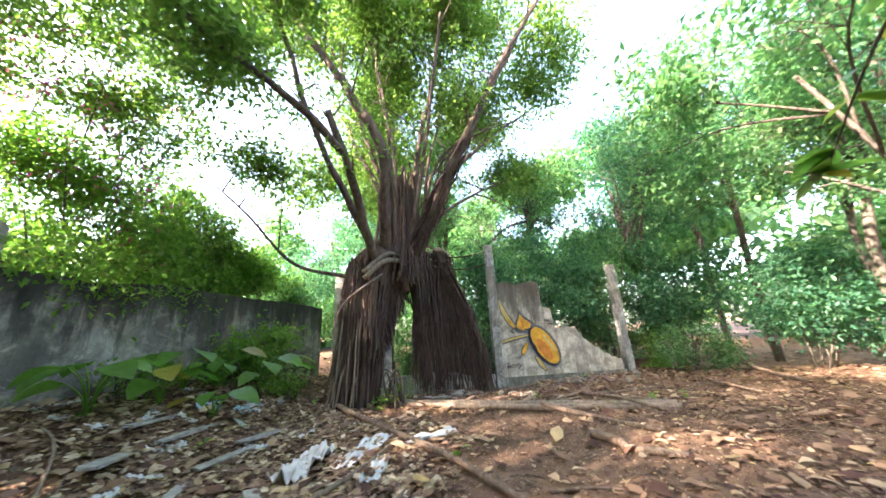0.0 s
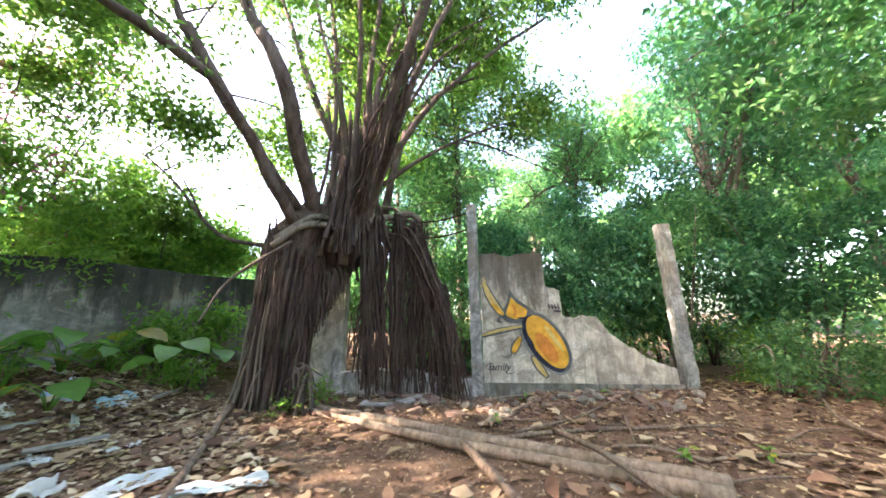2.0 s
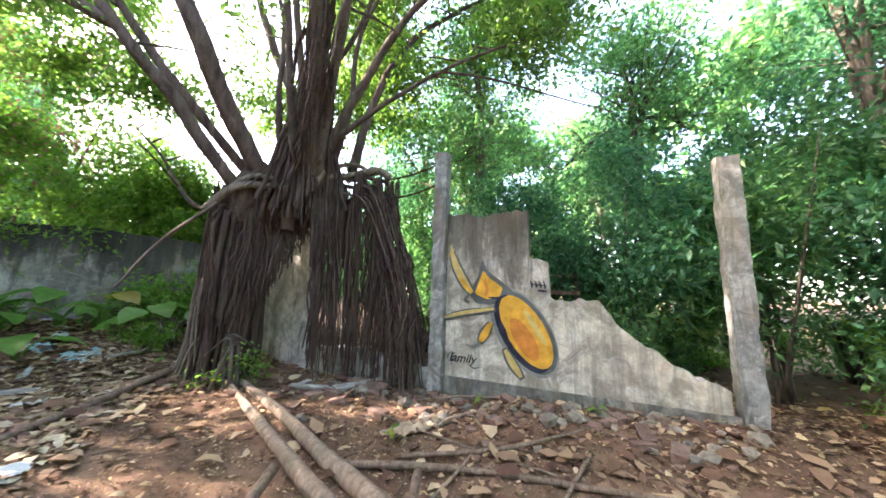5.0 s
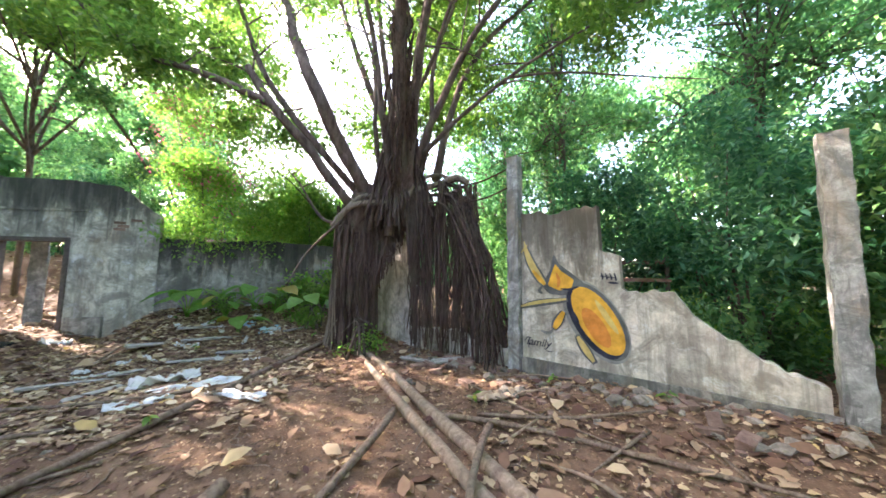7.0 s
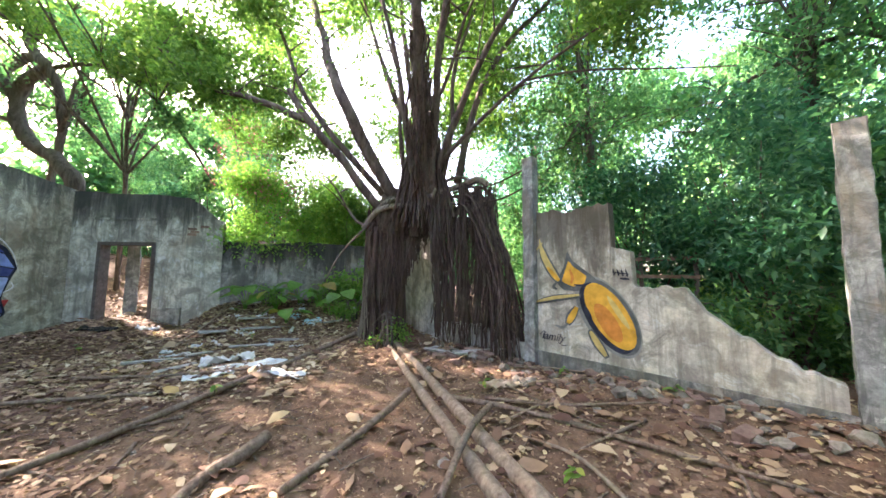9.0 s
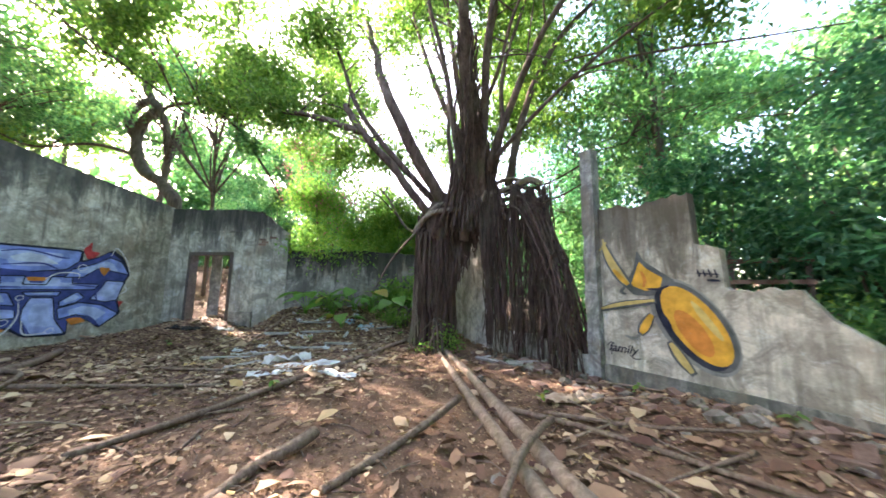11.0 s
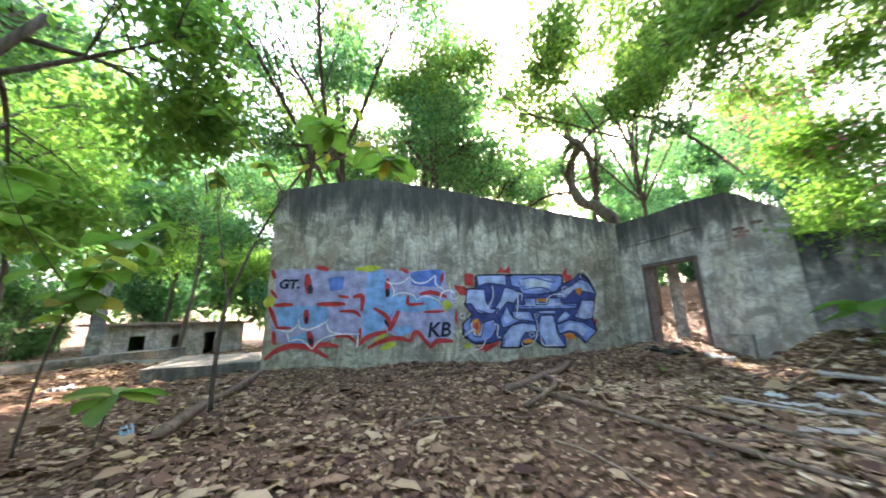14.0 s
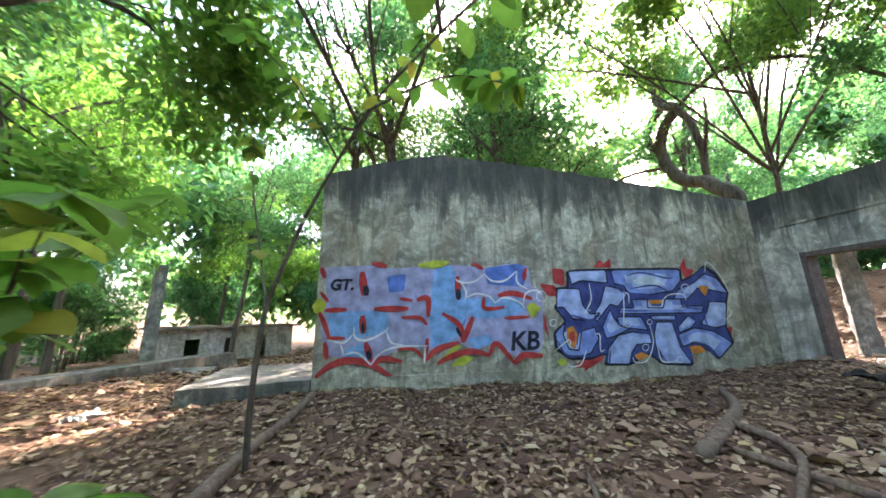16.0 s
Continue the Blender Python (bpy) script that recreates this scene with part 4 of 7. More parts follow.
tree((-1.1, 2.4), 6.2, [(2.0, -2.8, 7.0, 1.5, 1.4, 0.8), (0.6, -4.8, 7.2, 1.6, 1.5, 0.8), (3.0, -0.6, 6.8, 1.4, 1.3, 0.8), (1.0, 0.6, 7.2, 1.6, 1.4, 0.9), (-1.0, -2.0, 7.6, 1.6, 1.6, 1.0), (4.2, 0.8, 7.6, 1.3, 1.2, 0.8), (-1.4, -5.6, 7.6, 1.5, 1.5, 0.9), (2.2, -5.2, 8.4, 1.4, 1.3, 0.7), (1.5, 1.5, 8.8, 1.6, 1.4, 0.9), (3.2, 2.4, 9.6, 1.6, 1.4, 0.9), (0.4, -0.8, 9.2, 1.6, 1.5, 0.9), (-0.8, 3.2, 9.2, 1.5, 1.4, 0.9), (2.6, -1.2, 9.9, 1.6, 1.5, 0.8)], M_LEAF_FIG, 2500, 13, 0.15, 0.36, 0.075, "tree", "tree with long dark limbs arching over the yard", "tree", 295, (1.0, -1.2))
# overhang over the west side of the yard
tree((3.6, -12.4), 5.0, [(3.0, -9.8, 4.6, 1.4, 1.2, 0.8), (1.4, -10.6, 4.2, 1.5, 1.3, 1.0), (4.6, -10.6, 4.4, 1.3, 1.1, 0.8), (2.2, -11.8, 2.4, 1.3, 1.1, 0.9)], M_LEAF_BRIGHT, 620, 13, 0.17, 0.34, 0.09, "tree", "slim tree leaning over the yard with fresh leaves", "tree", 290, (-0.6, 1.2))
# bushes and creepers beyond the side wall
for k, (x, y, z, r, rz, n, mat_) in enumerate(((6.5, 2.4, 2.1, 1.0, 1.2, 560, M_LEAF_BRIGHT), (5.5, 2.5, 2.5, 1.0, 1.2, 520, M_LEAF_BRIGHT), (7.6, 2.9, 2.2, 1.2, 1.3, 600, M_LEAF_BRIGHT), (9.0, 3.9, 1.9, 1.3, 1.3, 520, M_LEAF_MID), (7.0, 0.75, 0.75, 0.55, 0.5, 150, M_LEAF_BRIGHT), (3.2, 11.2, 3.6, 2.2, 2.6, 620, M_LEAF_BRIGHT), (7.5, 12.5, 2.0, 2.4, 1.6, 500, M_LEAF_MID), (11.5, 3.0, 1.8, 1.4, 1.6, 520, M_LEAF_MID), (0.4, 10.0, 4.6, 2.2, 2.4, 620, M_LEAF_MID))):
    bush((x, y), [(x, y, z, r, r, rz), (x + 0.5, y + 0.3, z * 1.35, r * 0.7, r * 0.7, rz * 0.7)], mat_, n, 0.13, "sunlit green bush growing over the ruined yard", 320 + k, "sunlit bushes", spread=0.3)
creeper = bush((4.3, 1.2), [(3.8, 0.95, 2.6, 0.7, 0.45, 0.7), (4.6, 1.2, 2.8, 0.9, 0.5, 0.9), (5.4, 1.5, 2.8, 0.8, 0.5, 0.8), (4.2, 1.5, 3.9, 1.1, 0.8, 1.0), (5.2, 1.9, 3.8, 0.9, 0.8, 1.0), (3.3, 1.2, 3.9, 1.0, 0.6, 0.8), (4.0, 0.30, 2.05, 0.5, 0.2, 0.4), (4.6, 0.50, 2.08, 0.6, 0.2, 0.36), (5.3, 0.78, 2.08, 0.6, 0.2, 0.34)], M_LEAF_BRIGHT, 850, 0.11, "flowering creeper spilling over the dark yard wall", 340, "", "creeper", 0.36, "creeper", shell=0.75)
bush((3.6, 2.3), [(3.4, 2.0, 5.8, 1.3, 1.2, 1.0), (2.2, 1.6, 6.6, 1.4, 1.2, 0.9), (4.5, 1.8, 5.3, 1.1, 0.9, 1.0), (5.2, 1.9, 6.2, 1.0, 0.9, 0.9), (4.2, 1.6, 7.1, 1.2, 1.0, 1.0), (5.0, 2.1, 7.8, 1.0, 1.0, 0.8), (6.1, 2.3, 4.2, 0.8, 0.7, 0.9), (6.8, 2.6, 3.6, 0.8, 0.7, 0.7)], M_LEAF_FIG, 1050, 0.12, "tall flowering bush behind the yard wall", 341, "", "bush", 0.28)
fl = Buf()
foliage(fl, [(4.4, 1.0, 3.2, 1.0, 0.6, 1.0), (4.8, 1.4, 3.9, 1.0, 0.8, 1.0), (3.4, 1.2, 4.6, 1.0, 0.8, 1.0), (3.0, 1.8, 6.2, 1.2, 1.2, 0.8), (5.0, 1.8, 6.4, 1.0, 0.9, 1.2)], 200, 7, 0.08, 0.16, 0.1, 345, 0.25, 0)
tagged(part("flower", fl, M_FLOWER, creeper, "small pink bracts"), kind="stuff")

# low growth that covers the ground behind the painted wall and in the clearing
lq = random.Random(77)
LOW = [(lq.uniform(12.6, 19.5), lq.uniform(-8.5, 1.5)) for _ in range(20)] + [(lq.uniform(-19.0, -8.0), lq.uniform(-24.0, -17.5)) for _ in range(12)] + [(lq.uniform(14.0, 19.0), lq.uniform(-4.0, 4.0)) for _ in range(6)]
for k, (x, y) in enumerate(LOW):
    if y < -14 or 0.77 * (x - 11.0) + 0.64 * (y + 2.85) > 1.1:
        r = lq.uniform(0.55, 1.0)
        h = lq.uniform(0.5, 0.95)
        bush((x, y), [(x, y, gz(x, y) + h * 0.6, r, r, h), (x + 0.4 * r, y + 0.3, gz(x, y) + h, r * 0.6, r * 0.6, h * 0.6)], (M_LEAF_MID, M_LEAF_BRIGHT)[k % 2], 190, 0.12, "low leafy weeds covering the ground between trees", 900 + k, "ground weeds", spread=0.3)

# twisted vine tree behind the corner of the walls
vine = thing("vine_tree", (-0.9, 0.9, gz(-0.9, 0.9)), "gnarled dark tree with coiling vine limbs", "tree")
b = Buf()
limb(b, [(-0.9, 0.9, -0.3), (-0.6, 0.6, 2.6), (-0.5, 0.4, 3.6), (-1.2, 0.5, 4.3), (-2.0, 0.5, 4.9), (-2.4, 0.5, 5.9), (-2.1, 0.5, 6.6), (-1.6, 0.5, 6.9), (-2.2, 0.5, 7.6), (-1.8, 0.6, 8.6)], 0.21, 0.13, 9, 0.3, 6)
limb(b, [(-2.4, 0.5, 5.9), (-2.8, 0.5, 6.7), (-2.3, 0.6, 7.3), (-1.7, 0.5, 7.0), (-1.3, 0.5, 6.3), (-1.1, 0.5, 5.4), (-1.2, 0.6, 4.4)], 0.13, 0.09, 8, 0.3, 6)
limb(b, [(-1.6, 0.5, 6.9), (-0.4, 0.6, 7.1), (0.9, 0.9, 6.4), (1.9, 1.2, 5.0), (2.4, 1.6, 3.9)], 0.06, 0.03, 7, 0.2, 6)
limb(b, [(-2.0, 0.5, 5.2), (-3.6, 0.2, 5.6), (-5.2, -0.2, 5.4), (-6.4, -0.6, 5.9)], 0.06, 0.025, 7, 0.2, 6)
limb(b, [(-1.1, 0.5, 5.0), (-0.6, 0.2, 5.6), (-0.5, 0.2, 6.4)], 0.06, 0.03, 7, 0.2, 5)
part("trunk", b, M_BARK, vine, smooth=True)
cb = Buf()
foliage(cb, [(-2.0, 0.6, 8.8, 1.6, 1.6, 0.8), (0.4, 0.9, 7.4, 1.5, 1.2, 0.7), (-4.6, 0.0, 6.4, 1.5, 1.2, 0.7), (1.6, 1.0, 5.6, 0.8, 0.7, 0.7)], 560, 13, 0.14, 0.32, 0.2, 360)
part("crown", cb, M_LEAF_MID, vine)

# bare leaning trunk in the distance
far_trunk = thing("dead_tree", (6.2, 13.5, gz(6.2, 13.5)), "bare pale leaning tree trunk in the distance", "tree")
b = Buf()
limb(b, [(6.2, 13.5, -0.2), (6.5, 13.4, 3.0), (7.0, 13.2, 6.2), (7.2, 13.2, 7.4)], 0.16, 0.09, 8, 0.2, 6)
part("trunk", b, M_BARK, far_trunk, smooth=True)

# far woods that close the view
woods = Buf()
g = np.random.default_rng(5)
wood_blobs = []
for k in range(230):
    a = radians(-178 + 356 * (k + g.random()) / 230)
    d_ = g.uniform(22, 34)
    sky_gap = math.exp(-((math.degrees(a) - 4) / 24.0) ** 2)
    clearing = math.exp(-((math.degrees(a) + 72) / 24.0) ** 2)
    zc = g.uniform(0.6, 15.0) * (1 - 0.75 * sky_gap) * (1 - 0.6 * clearing)
    wood_blobs.append((6 + d_ * math.sin(a), -4 + d_ * math.cos(a), zc + 0.5, 3.2, 3.2, 2.4))
foliage(woods, wood_blobs, 27000, 6, 0.72, 0.9, 0.2, 6, 0.4)
tagged(new("far_woods", woods.mesh("far_woods", M_LEAF_MID)), "belt of green woodland closing the view all round", "woods", kind="stuff")


# ---- litter and things on the ground ----
def drape(pts, lift):
    """Points (x, y) laid on the ground, lifted."""
    return [(x, y, gz(x, y) + (lift[i] if hasattr(lift, "__len__") else lift)) for i, (x, y) in enumerate(pts)]


def ground_slope(x, y, n):
    e = 0.05
    gx = (ground_height(x + e, y) - ground_height(x - e, y)) / (2 * e)
    gy = (ground_height(x, y + e) - ground_height(x, y - e)) / (2 * e)
    return np.stack([-gx, -gy, np.ones(n)], 1)


def litter(count, x0, x1, y0, y1, size, seed, keep):
    """Dry curled leaves lying at random."""
    g = np.random.default_rng(seed)
    x, y = g.uniform(x0, x1, count), g.uniform(y0, y1, count)
    ok = g.random(count) < keep(x, y)
    x, y = x[ok], y[ok]
    n = len(x)
    up = ground_slope(x, y, n) + g.normal(size=(n, 3)) * 0.22
    a = g.uniform(0, 2 * math.pi, n)
    way = np.stack([np.cos(a), np.sin(a), g.normal(size=n) * 0.12], 1)
    L = size * g.uniform(0.45, 1.35, n)
    pos = np.stack([x, y, ground_height(x, y) + g.uniform(0.008, 0.035, n)], 1)
    buf = Buf()
    if size > 0.05:
        buf.curled(pos, way, up, L, L * g.uniform(0.38, 0.68, n), g)
    else:
        buf.blades(pos, way, up, L, L * g.uniform(0.35, 0.62, n), 0.28)
    return buf


def thick(x, y):
    """How thickly the leaves lie: thin on the trodden earth in the middle."""
    bare = np.exp(-(((x - 8.2) / 2.0) ** 2 + ((y + 4.6) / 1.7) ** 2)) + 0.7 * np.exp(-(((x - 5.6) / 1.6) ** 2 + ((y + 5.0) / 0.9) ** 2))
    patch = 0.72 + 0.28 * np.sin(x * 2.3 + 1.1 * np.sin(y * 1.7)) * np.cos(y * 2.0)
    return np.clip(1.0 - 0.85 * bare, 0.1, 1) * patch


for nm, cnt, x0, x1, y0, y1, sz, sd in (("leaf_litter", 62000, -1.5, 16, -12.5, 3.5, 0.085, 1), ("leaf_litter", 14000, -14, 22, -22, 12, 0.20, 2), ("leaf_litter", 36000, 0.1, 7.0, -10.5, 1.0, 0.07, 4), ("leaf_litter", 2600, 0.2, 14, -9.5, 1.5, 0.17, 3), ("leaf_litter", 20000, -9.0, 1.6, -17.0, -9.2, 0.13, 6)):
    bb_ = litter(cnt, x0, x1, y0, y1, sz, sd, thick)
    tagged(new(nm, bb_.mesh(nm, M_LITTER)), "brown and buff dry leaves scattered over the earth", "leaf litter", kind="stuff")
bb_ = litter(13000, 3.2, 7.6, -4.3, 0.9, 0.105, 15, lambda x, y: np.clip(1.15 - np.exp(-(((x - 8.2) / 2.0) ** 2 + ((y + 4.6) / 1.7) ** 2)), 0, 1) * (0.6 + 0.4 * np.sin(x * 3.1 + y)))
tagged(new("leaf_litter", bb_.mesh("leaf_litter", M_LITTER_PALE)), "large pale dry leaves heaped over rubbish", "leaf litter", kind="stuff")
bb_ = litter(52000, 4.0, 14.5, -9.5, 0.5, 0.032, 12, lambda x, y: np.full(len(x), 1.0))
tagged(new("leaf_litter", bb_.mesh("leaf_litter", M_LITTER)), "crumbled fragments of dry leaves on bare earth", "leaf litter", kind="stuff")
chips = Buf()
gch = np.random.default_rng(9)
for k in range(1500):
    x, y = gch.uniform(0.5, 14), gch.uniform(-9.5, 0.5)
    a, L = gch.uniform(0, math.pi), gch.uniform(0.06, 0.35)
    z = gz(x, y) + 0.008
    chips.tube([(x, y, z), (x + L * 0.5 * math.cos(a), y + L * 0.5 * math.sin(a), z + gch.uniform(0, 0.03)), (x + L * math.cos(a + 0.2), y + L * math.sin(a + 0.2), z)], gch.uniform(0.003, 0.008), 4)
tagged(new("twigs", chips.mesh("twigs", M_STICK)), "thin broken twigs scattered over the earth", "twigs", kind="stuff")


def log(name, pts, r0, r1, label, material, category="branch", group=""):
    ob = thing(name, pts[0], label, category, group)
    b = Buf()
    limb(b, pts, r0, r1, 10, 0.25, 6)
    part("bark", b, material, ob, smooth=True)
    return ob


log("log", drape([(8.35, -1.75), (8.75, -3.0), (9.2, -4.5), (9.75, -6.3)], 0.06), 0.042, 0.062, "long straight pale log lying on bare earth", M_LOG, "log", "logs by the fig")
log("log", drape([(8.5, -1.7), (8.98, -3.0), (9.42, -4.4), (10.0, -6.25)], 0.07), 0.045, 0.07, "long straight thick log lying on bare earth", M_LOG, "log", "logs by the fig")
log("pole", drape([(7.55, -1.15), (7.2, -2.3), (6.7, -3.85), (6.35, -4.75), (5.95, -5.75)], [0.10, 0.06, 0.05, 0.05, 0.04]), 0.045, 0.03, "long crooked pole lying on dry leaves", M_STICK, "pole")
log("branch", drape([(8.98, -4.4), (8.65, -5.2), (8.25, -6.0)], [0.16, 0.06, 0.04]), 0.035, 0.028, "crooked dead branch leaning on a log", M_STICK, "branch", "dead branches")
log("branch", drape([(7.8, -5.3), (7.72, -5.6), (7.62, -5.72), (7.6, -6.2)], [0.10, 0.07, 0.04, 0.02]), 0.05, 0.04, "short bent dead branch on bare earth", M_STICK, "branch", "dead branches")
log("branch", drape([(9.85, -4.9), (9.55, -5.5), (9.3, -6.1)], [0.18, 0.17, 0.04]), 0.03, 0.024, "short dead branch across two logs", M_STICK, "branch", "dead branches")
log("branch", drape([(9.4, -4.2), (10.3, -4.75), (11.2, -5.5), (11.9, -6.0)], 0.05), 0.03, 0.015, "thin dead branch among rubble", M_STICK, "branch", "dead branches")
log("branch", drape([(9.9, -4.3), (10.8, -4.7), (11.7, -4.8)], 0.05), 0.022, 0.012, "thin dead branch among rubble", M_STICK, "branch", "dead branches")
log("branch", drape([(10.0, -3.2), (10.4, -4.2), (10.9, -5.2)], 0.06), 0.014, 0.008, "thin whippy dead branch on the earth", M_STICK, "branch", "dead branches")
log("branch", drape([(1.3, -2.9), (2.1, -3.6), (2.65, -4.3), (3.2, -5.2)], [0.05, 0.10, 0.08, 0.05]), 0.05, 0.065, "forked dead branch on a bed of leaves", M_STICK, "branch", "dead branches")
log("branch", drape([(2.65, -4.3), (3.4, -4.6), (3.9, -5.3)], [0.08, 0.09, 0.04]), 0.04, 0.025, "forked dead branch on a bed of leaves", M_STICK, "branch", "dead branches")
log("branch", drape([(4.3, -3.6), (5.6, -3.5), (6.6, -3.3)], 0.05), 0.025, 0.02, "straight thin dead branch on leaves", M_STICK, "branch", "dead branches")
log("branch", drape([(3.2, -4.9), (4.6, -4.5), (5.9, -4.1)], 0.05), 0.03, 0.018, "straight thin dead branch on leaves", M_STICK, "branch", "dead branches")
log("branch", drape([(0.75, -8.95), (1.7, -9.0), (2.6, -9.05), (3.6, -8.95)], 0.06), 0.05, 0.06, "weathered grey log among dry leaves", M_STICK, "branch", "dead branches")
log("branch", drape([(3.2, -6.2), (3.9, -6.5), (4.4, -7.1)], 0.04), 0.018, 0.012, "thin curved dead branch on leaves", M_STICK, "branch", "dead branches")
log("branch", drape([(3.9, -6.5), (4.0, -5.9), (4.2, -5.4)], 0.04), 0.014, 0.008, "thin curved dead branch on leaves", M_STICK, "branch", "dead branches")
log("branch", drape([(13.2, -8.6), (14.3, -8.2), (15.4, -8.0)], [0.05, 0.12, 0.2]), 0.05, 0.03, "grey dead branch lying at the thicket's edge", M_STICK, "branch", "dead branches")
log("branch", drape([(11.6, -7.6), (12.8, -7.0), (14.0, -6.9)], 0.05), 0.03, 0.018, "grey dead branch lying at the thicket's edge", M_STICK, "branch", "dead branches")


sq = random.Random(88)
for k in range(26):
    x, y = (sq.uniform(3.2, 7.0), sq.uniform(-6.2, -1.0)) if k % 2 else (sq.uniform(9.6, 12.2), sq.uniform(-6.6, -3.6))
    a, L = sq.uniform(0, 2 * math.pi), sq.uniform(0.6, 1.7)
    bend = sq.uniform(-0.25, 0.25)
    log("stick", drape([(x, y), (x + 0.5 * L * math.cos(a), y + 0.5 * L * math.sin(a)), (x + L * math.cos(a + bend), y + L * math.sin(a + bend))], [0.02, sq.uniform(0.02, 0.07), 0.02]), sq.uniform(0.010, 0.022), 0.008, "thin dry stick lying on leaf litter", M_STICK if k % 3 else M_LOG, "stick", "loose sticks")


def crumpled(name, place, size, turn, label, category, material, seed, height=0.07, holes=0.0):
    """A crumpled sheet lying on the ground."""
    ob = thing(name, (*place, gz(*place)), label, category)
    n, m_ = 44, 30
    q = random.Random(seed)
    v, f = [], []
    for i in range(n):
        for j in range(m_):
            u, w = i / (n - 1) - 0.5, j / (m_ - 1) - 0.5
            k = Vector((u * 2.6 + seed, w * 2.2, 0))
            x = place[0] + math.cos(turn) * u * size[0] - math.sin(turn) * w * size[1] * (0.7 + 0.5 * noise.noise(k))
            y = place[1] + math.sin(turn) * u * size[0] + math.cos(turn) * w * size[1] * (0.7 + 0.5 * noise.noise(k + Vector((9, 0, 0))))
            z = gz(x, y) + 0.025 + height * abs(noise.noise(k * 1.5)) + height * 0.35 * abs(noise.noise(k * 3.4))
            v.append((x, y, z))
    for i in range(n - 1):
        for j in range(m_ - 1):
            if noise.noise(Vector((i * 0.22 + seed, j * 0.26, 3.3))) > -0.75 + holes:
                a = i * m_ + j
                f.append((a, a + m_, a + m_ + 1, a + 1))
    b = Buf()
    b.add(v, f)
    sheet = part("sheet", b, material, ob, smooth=True)
    solid = sheet.modifiers.new("thickness", "SOLIDIFY")
    solid.thickness = 0.004
    return ob


crumpled("plastic_sheet", (6.4, -3.05), (1.0, 0.34), 0.25, "torn white plastic sheet crumpled over the pole", "plastic sheet", M_PLASTIC, 3, 0.07, 0.35)
crumpled("plastic_sheet", (7.1, -3.55), (0.75, 0.22), -0.35, "torn white plastic strip lying on bare earth", "plastic sheet", M_PLASTIC, 8, 0.06, 0.35)
crumpled("plastic_sheet", (6.1, -3.55), (0.6, 0.26), 0.5, "white plastic strip lying beside the pole", "plastic sheet", M_PLASTIC, 12, 0.07, 0.1)
crumpled("cloth_sack", (5.85, -2.75), (0.75, 0.5), 0.5, "grubby pale cloth sack in a heap", "sack", M_CLOTH, 5, 0.2)
crumpled("blue_sheet", (6.35, -0.45), (0.42, 0.3), 0.4, "pale blue plastic sheet on the ground", "plastic sheet", M_BLUE, 21, 0.05)
crumpled("blue_sheet", (5.85, -0.35), (0.34, 0.22), 0.1, "pale blue plastic scrap on the ground", "plastic sheet", M_BLUE, 24, 0.06)
crumpled("white_bag", (2.75, -0.75), (0.4, 0.25), 0.3, "small white bag beside the doorway", "bag", M_PLASTIC, 27, 0.12)
crumpled("plastic_scrap", (3.15, -9.45), (0.3, 0.14), 0.5, "pale blue crushed plastic bottle among leaves", "plastic scrap", M_BLUE, 31, 0.07)
crumpled("plastic_scrap", (1.0, -11.6), (0.6, 0.3), 0.3, "white crumpled plastic scrap among leaves", "plastic scrap", M_PLASTIC, 35, 0.1)
crumpled("black_bag", (2.0, -1.1), (0.7, 0.4), 0.2, "black plastic bag lying before the doorway", "bag", M_HOLE, 38, 0.1)

crumpled("dry_palm_leaf", (10.3, -3.8), (0.75, 0.32), 0.2, "curled tan dead leaf lying before the rubble", "dead leaf", M_TAN, 41, 0.12, 0.2)
q = random.Random(31)
for k in range(26):
    x, y = q.uniform(4.2, 7.4), q.uniform(-2.4, 1.0)
    crumpled("plastic_scrap", (x, y), (q.uniform(0.12, 0.32), q.uniform(0.08, 0.18)), q.uniform(0, 3), "pale crumpled scrap of rubbish among leaves", "plastic scrap", q.choice((M_PLASTIC, M_CLOTH, M_PLASTIC)), 50 + k, 0.06)
for k, (x, y, L, w, a) in enumerate(((5.2, -0.6, 0.9, 0.14, 35), (5.5, -0.9, 1.0, 0.10, 28), (4.7, -1.2, 0.8, 0.16, 50), (6.9, -0.4, 0.7, 0.09, 62), (9.5, -2.2, 0.8, 0.12, -20), (10.0, -2.3, 0.7, 0.16, 15), (9.3, -1.9, 0.5, 0.10, 60), (5.6, -1.6, 0.8, 0.12, 20), (5.0, -2.0, 0.7, 0.10, 55), (6.1, -1.35, 0.6, 0.12, 10), (4.5, -2.5, 0.9, 0.09, 38), (5.2, -3.0, 0.6, 0.11, 70))):
    ob = thing("board", (x, y, gz(x, y)), "weathered grey board lying among rubbish", "board", "old boards")
    bm = bmesh.new()
    bmesh.ops.create_cube(bm, size=1.0)
    bmesh.ops.subdivide_edges(bm, edges=bm.edges[:], cuts=2, use_grid_fill=True)
    m = pose(x, y, gz(x, y) + 0.05, 3 * (k % 3), 4 - 3 * (k % 2), a)
    for v in bm.verts:
        v.co = m @ (Vector((v.co.x * L, v.co.y * w, v.co.z * 0.03)) + noise.noise_vector(v.co * 2 + Vector((k, 0, 0))) * 0.012)
    me = bpy.data.meshes.new("plank")
    bm.to_mesh(me)
    bm.free()
    me.materials.append(M_BOARD)
    part("plank", me, None, ob)


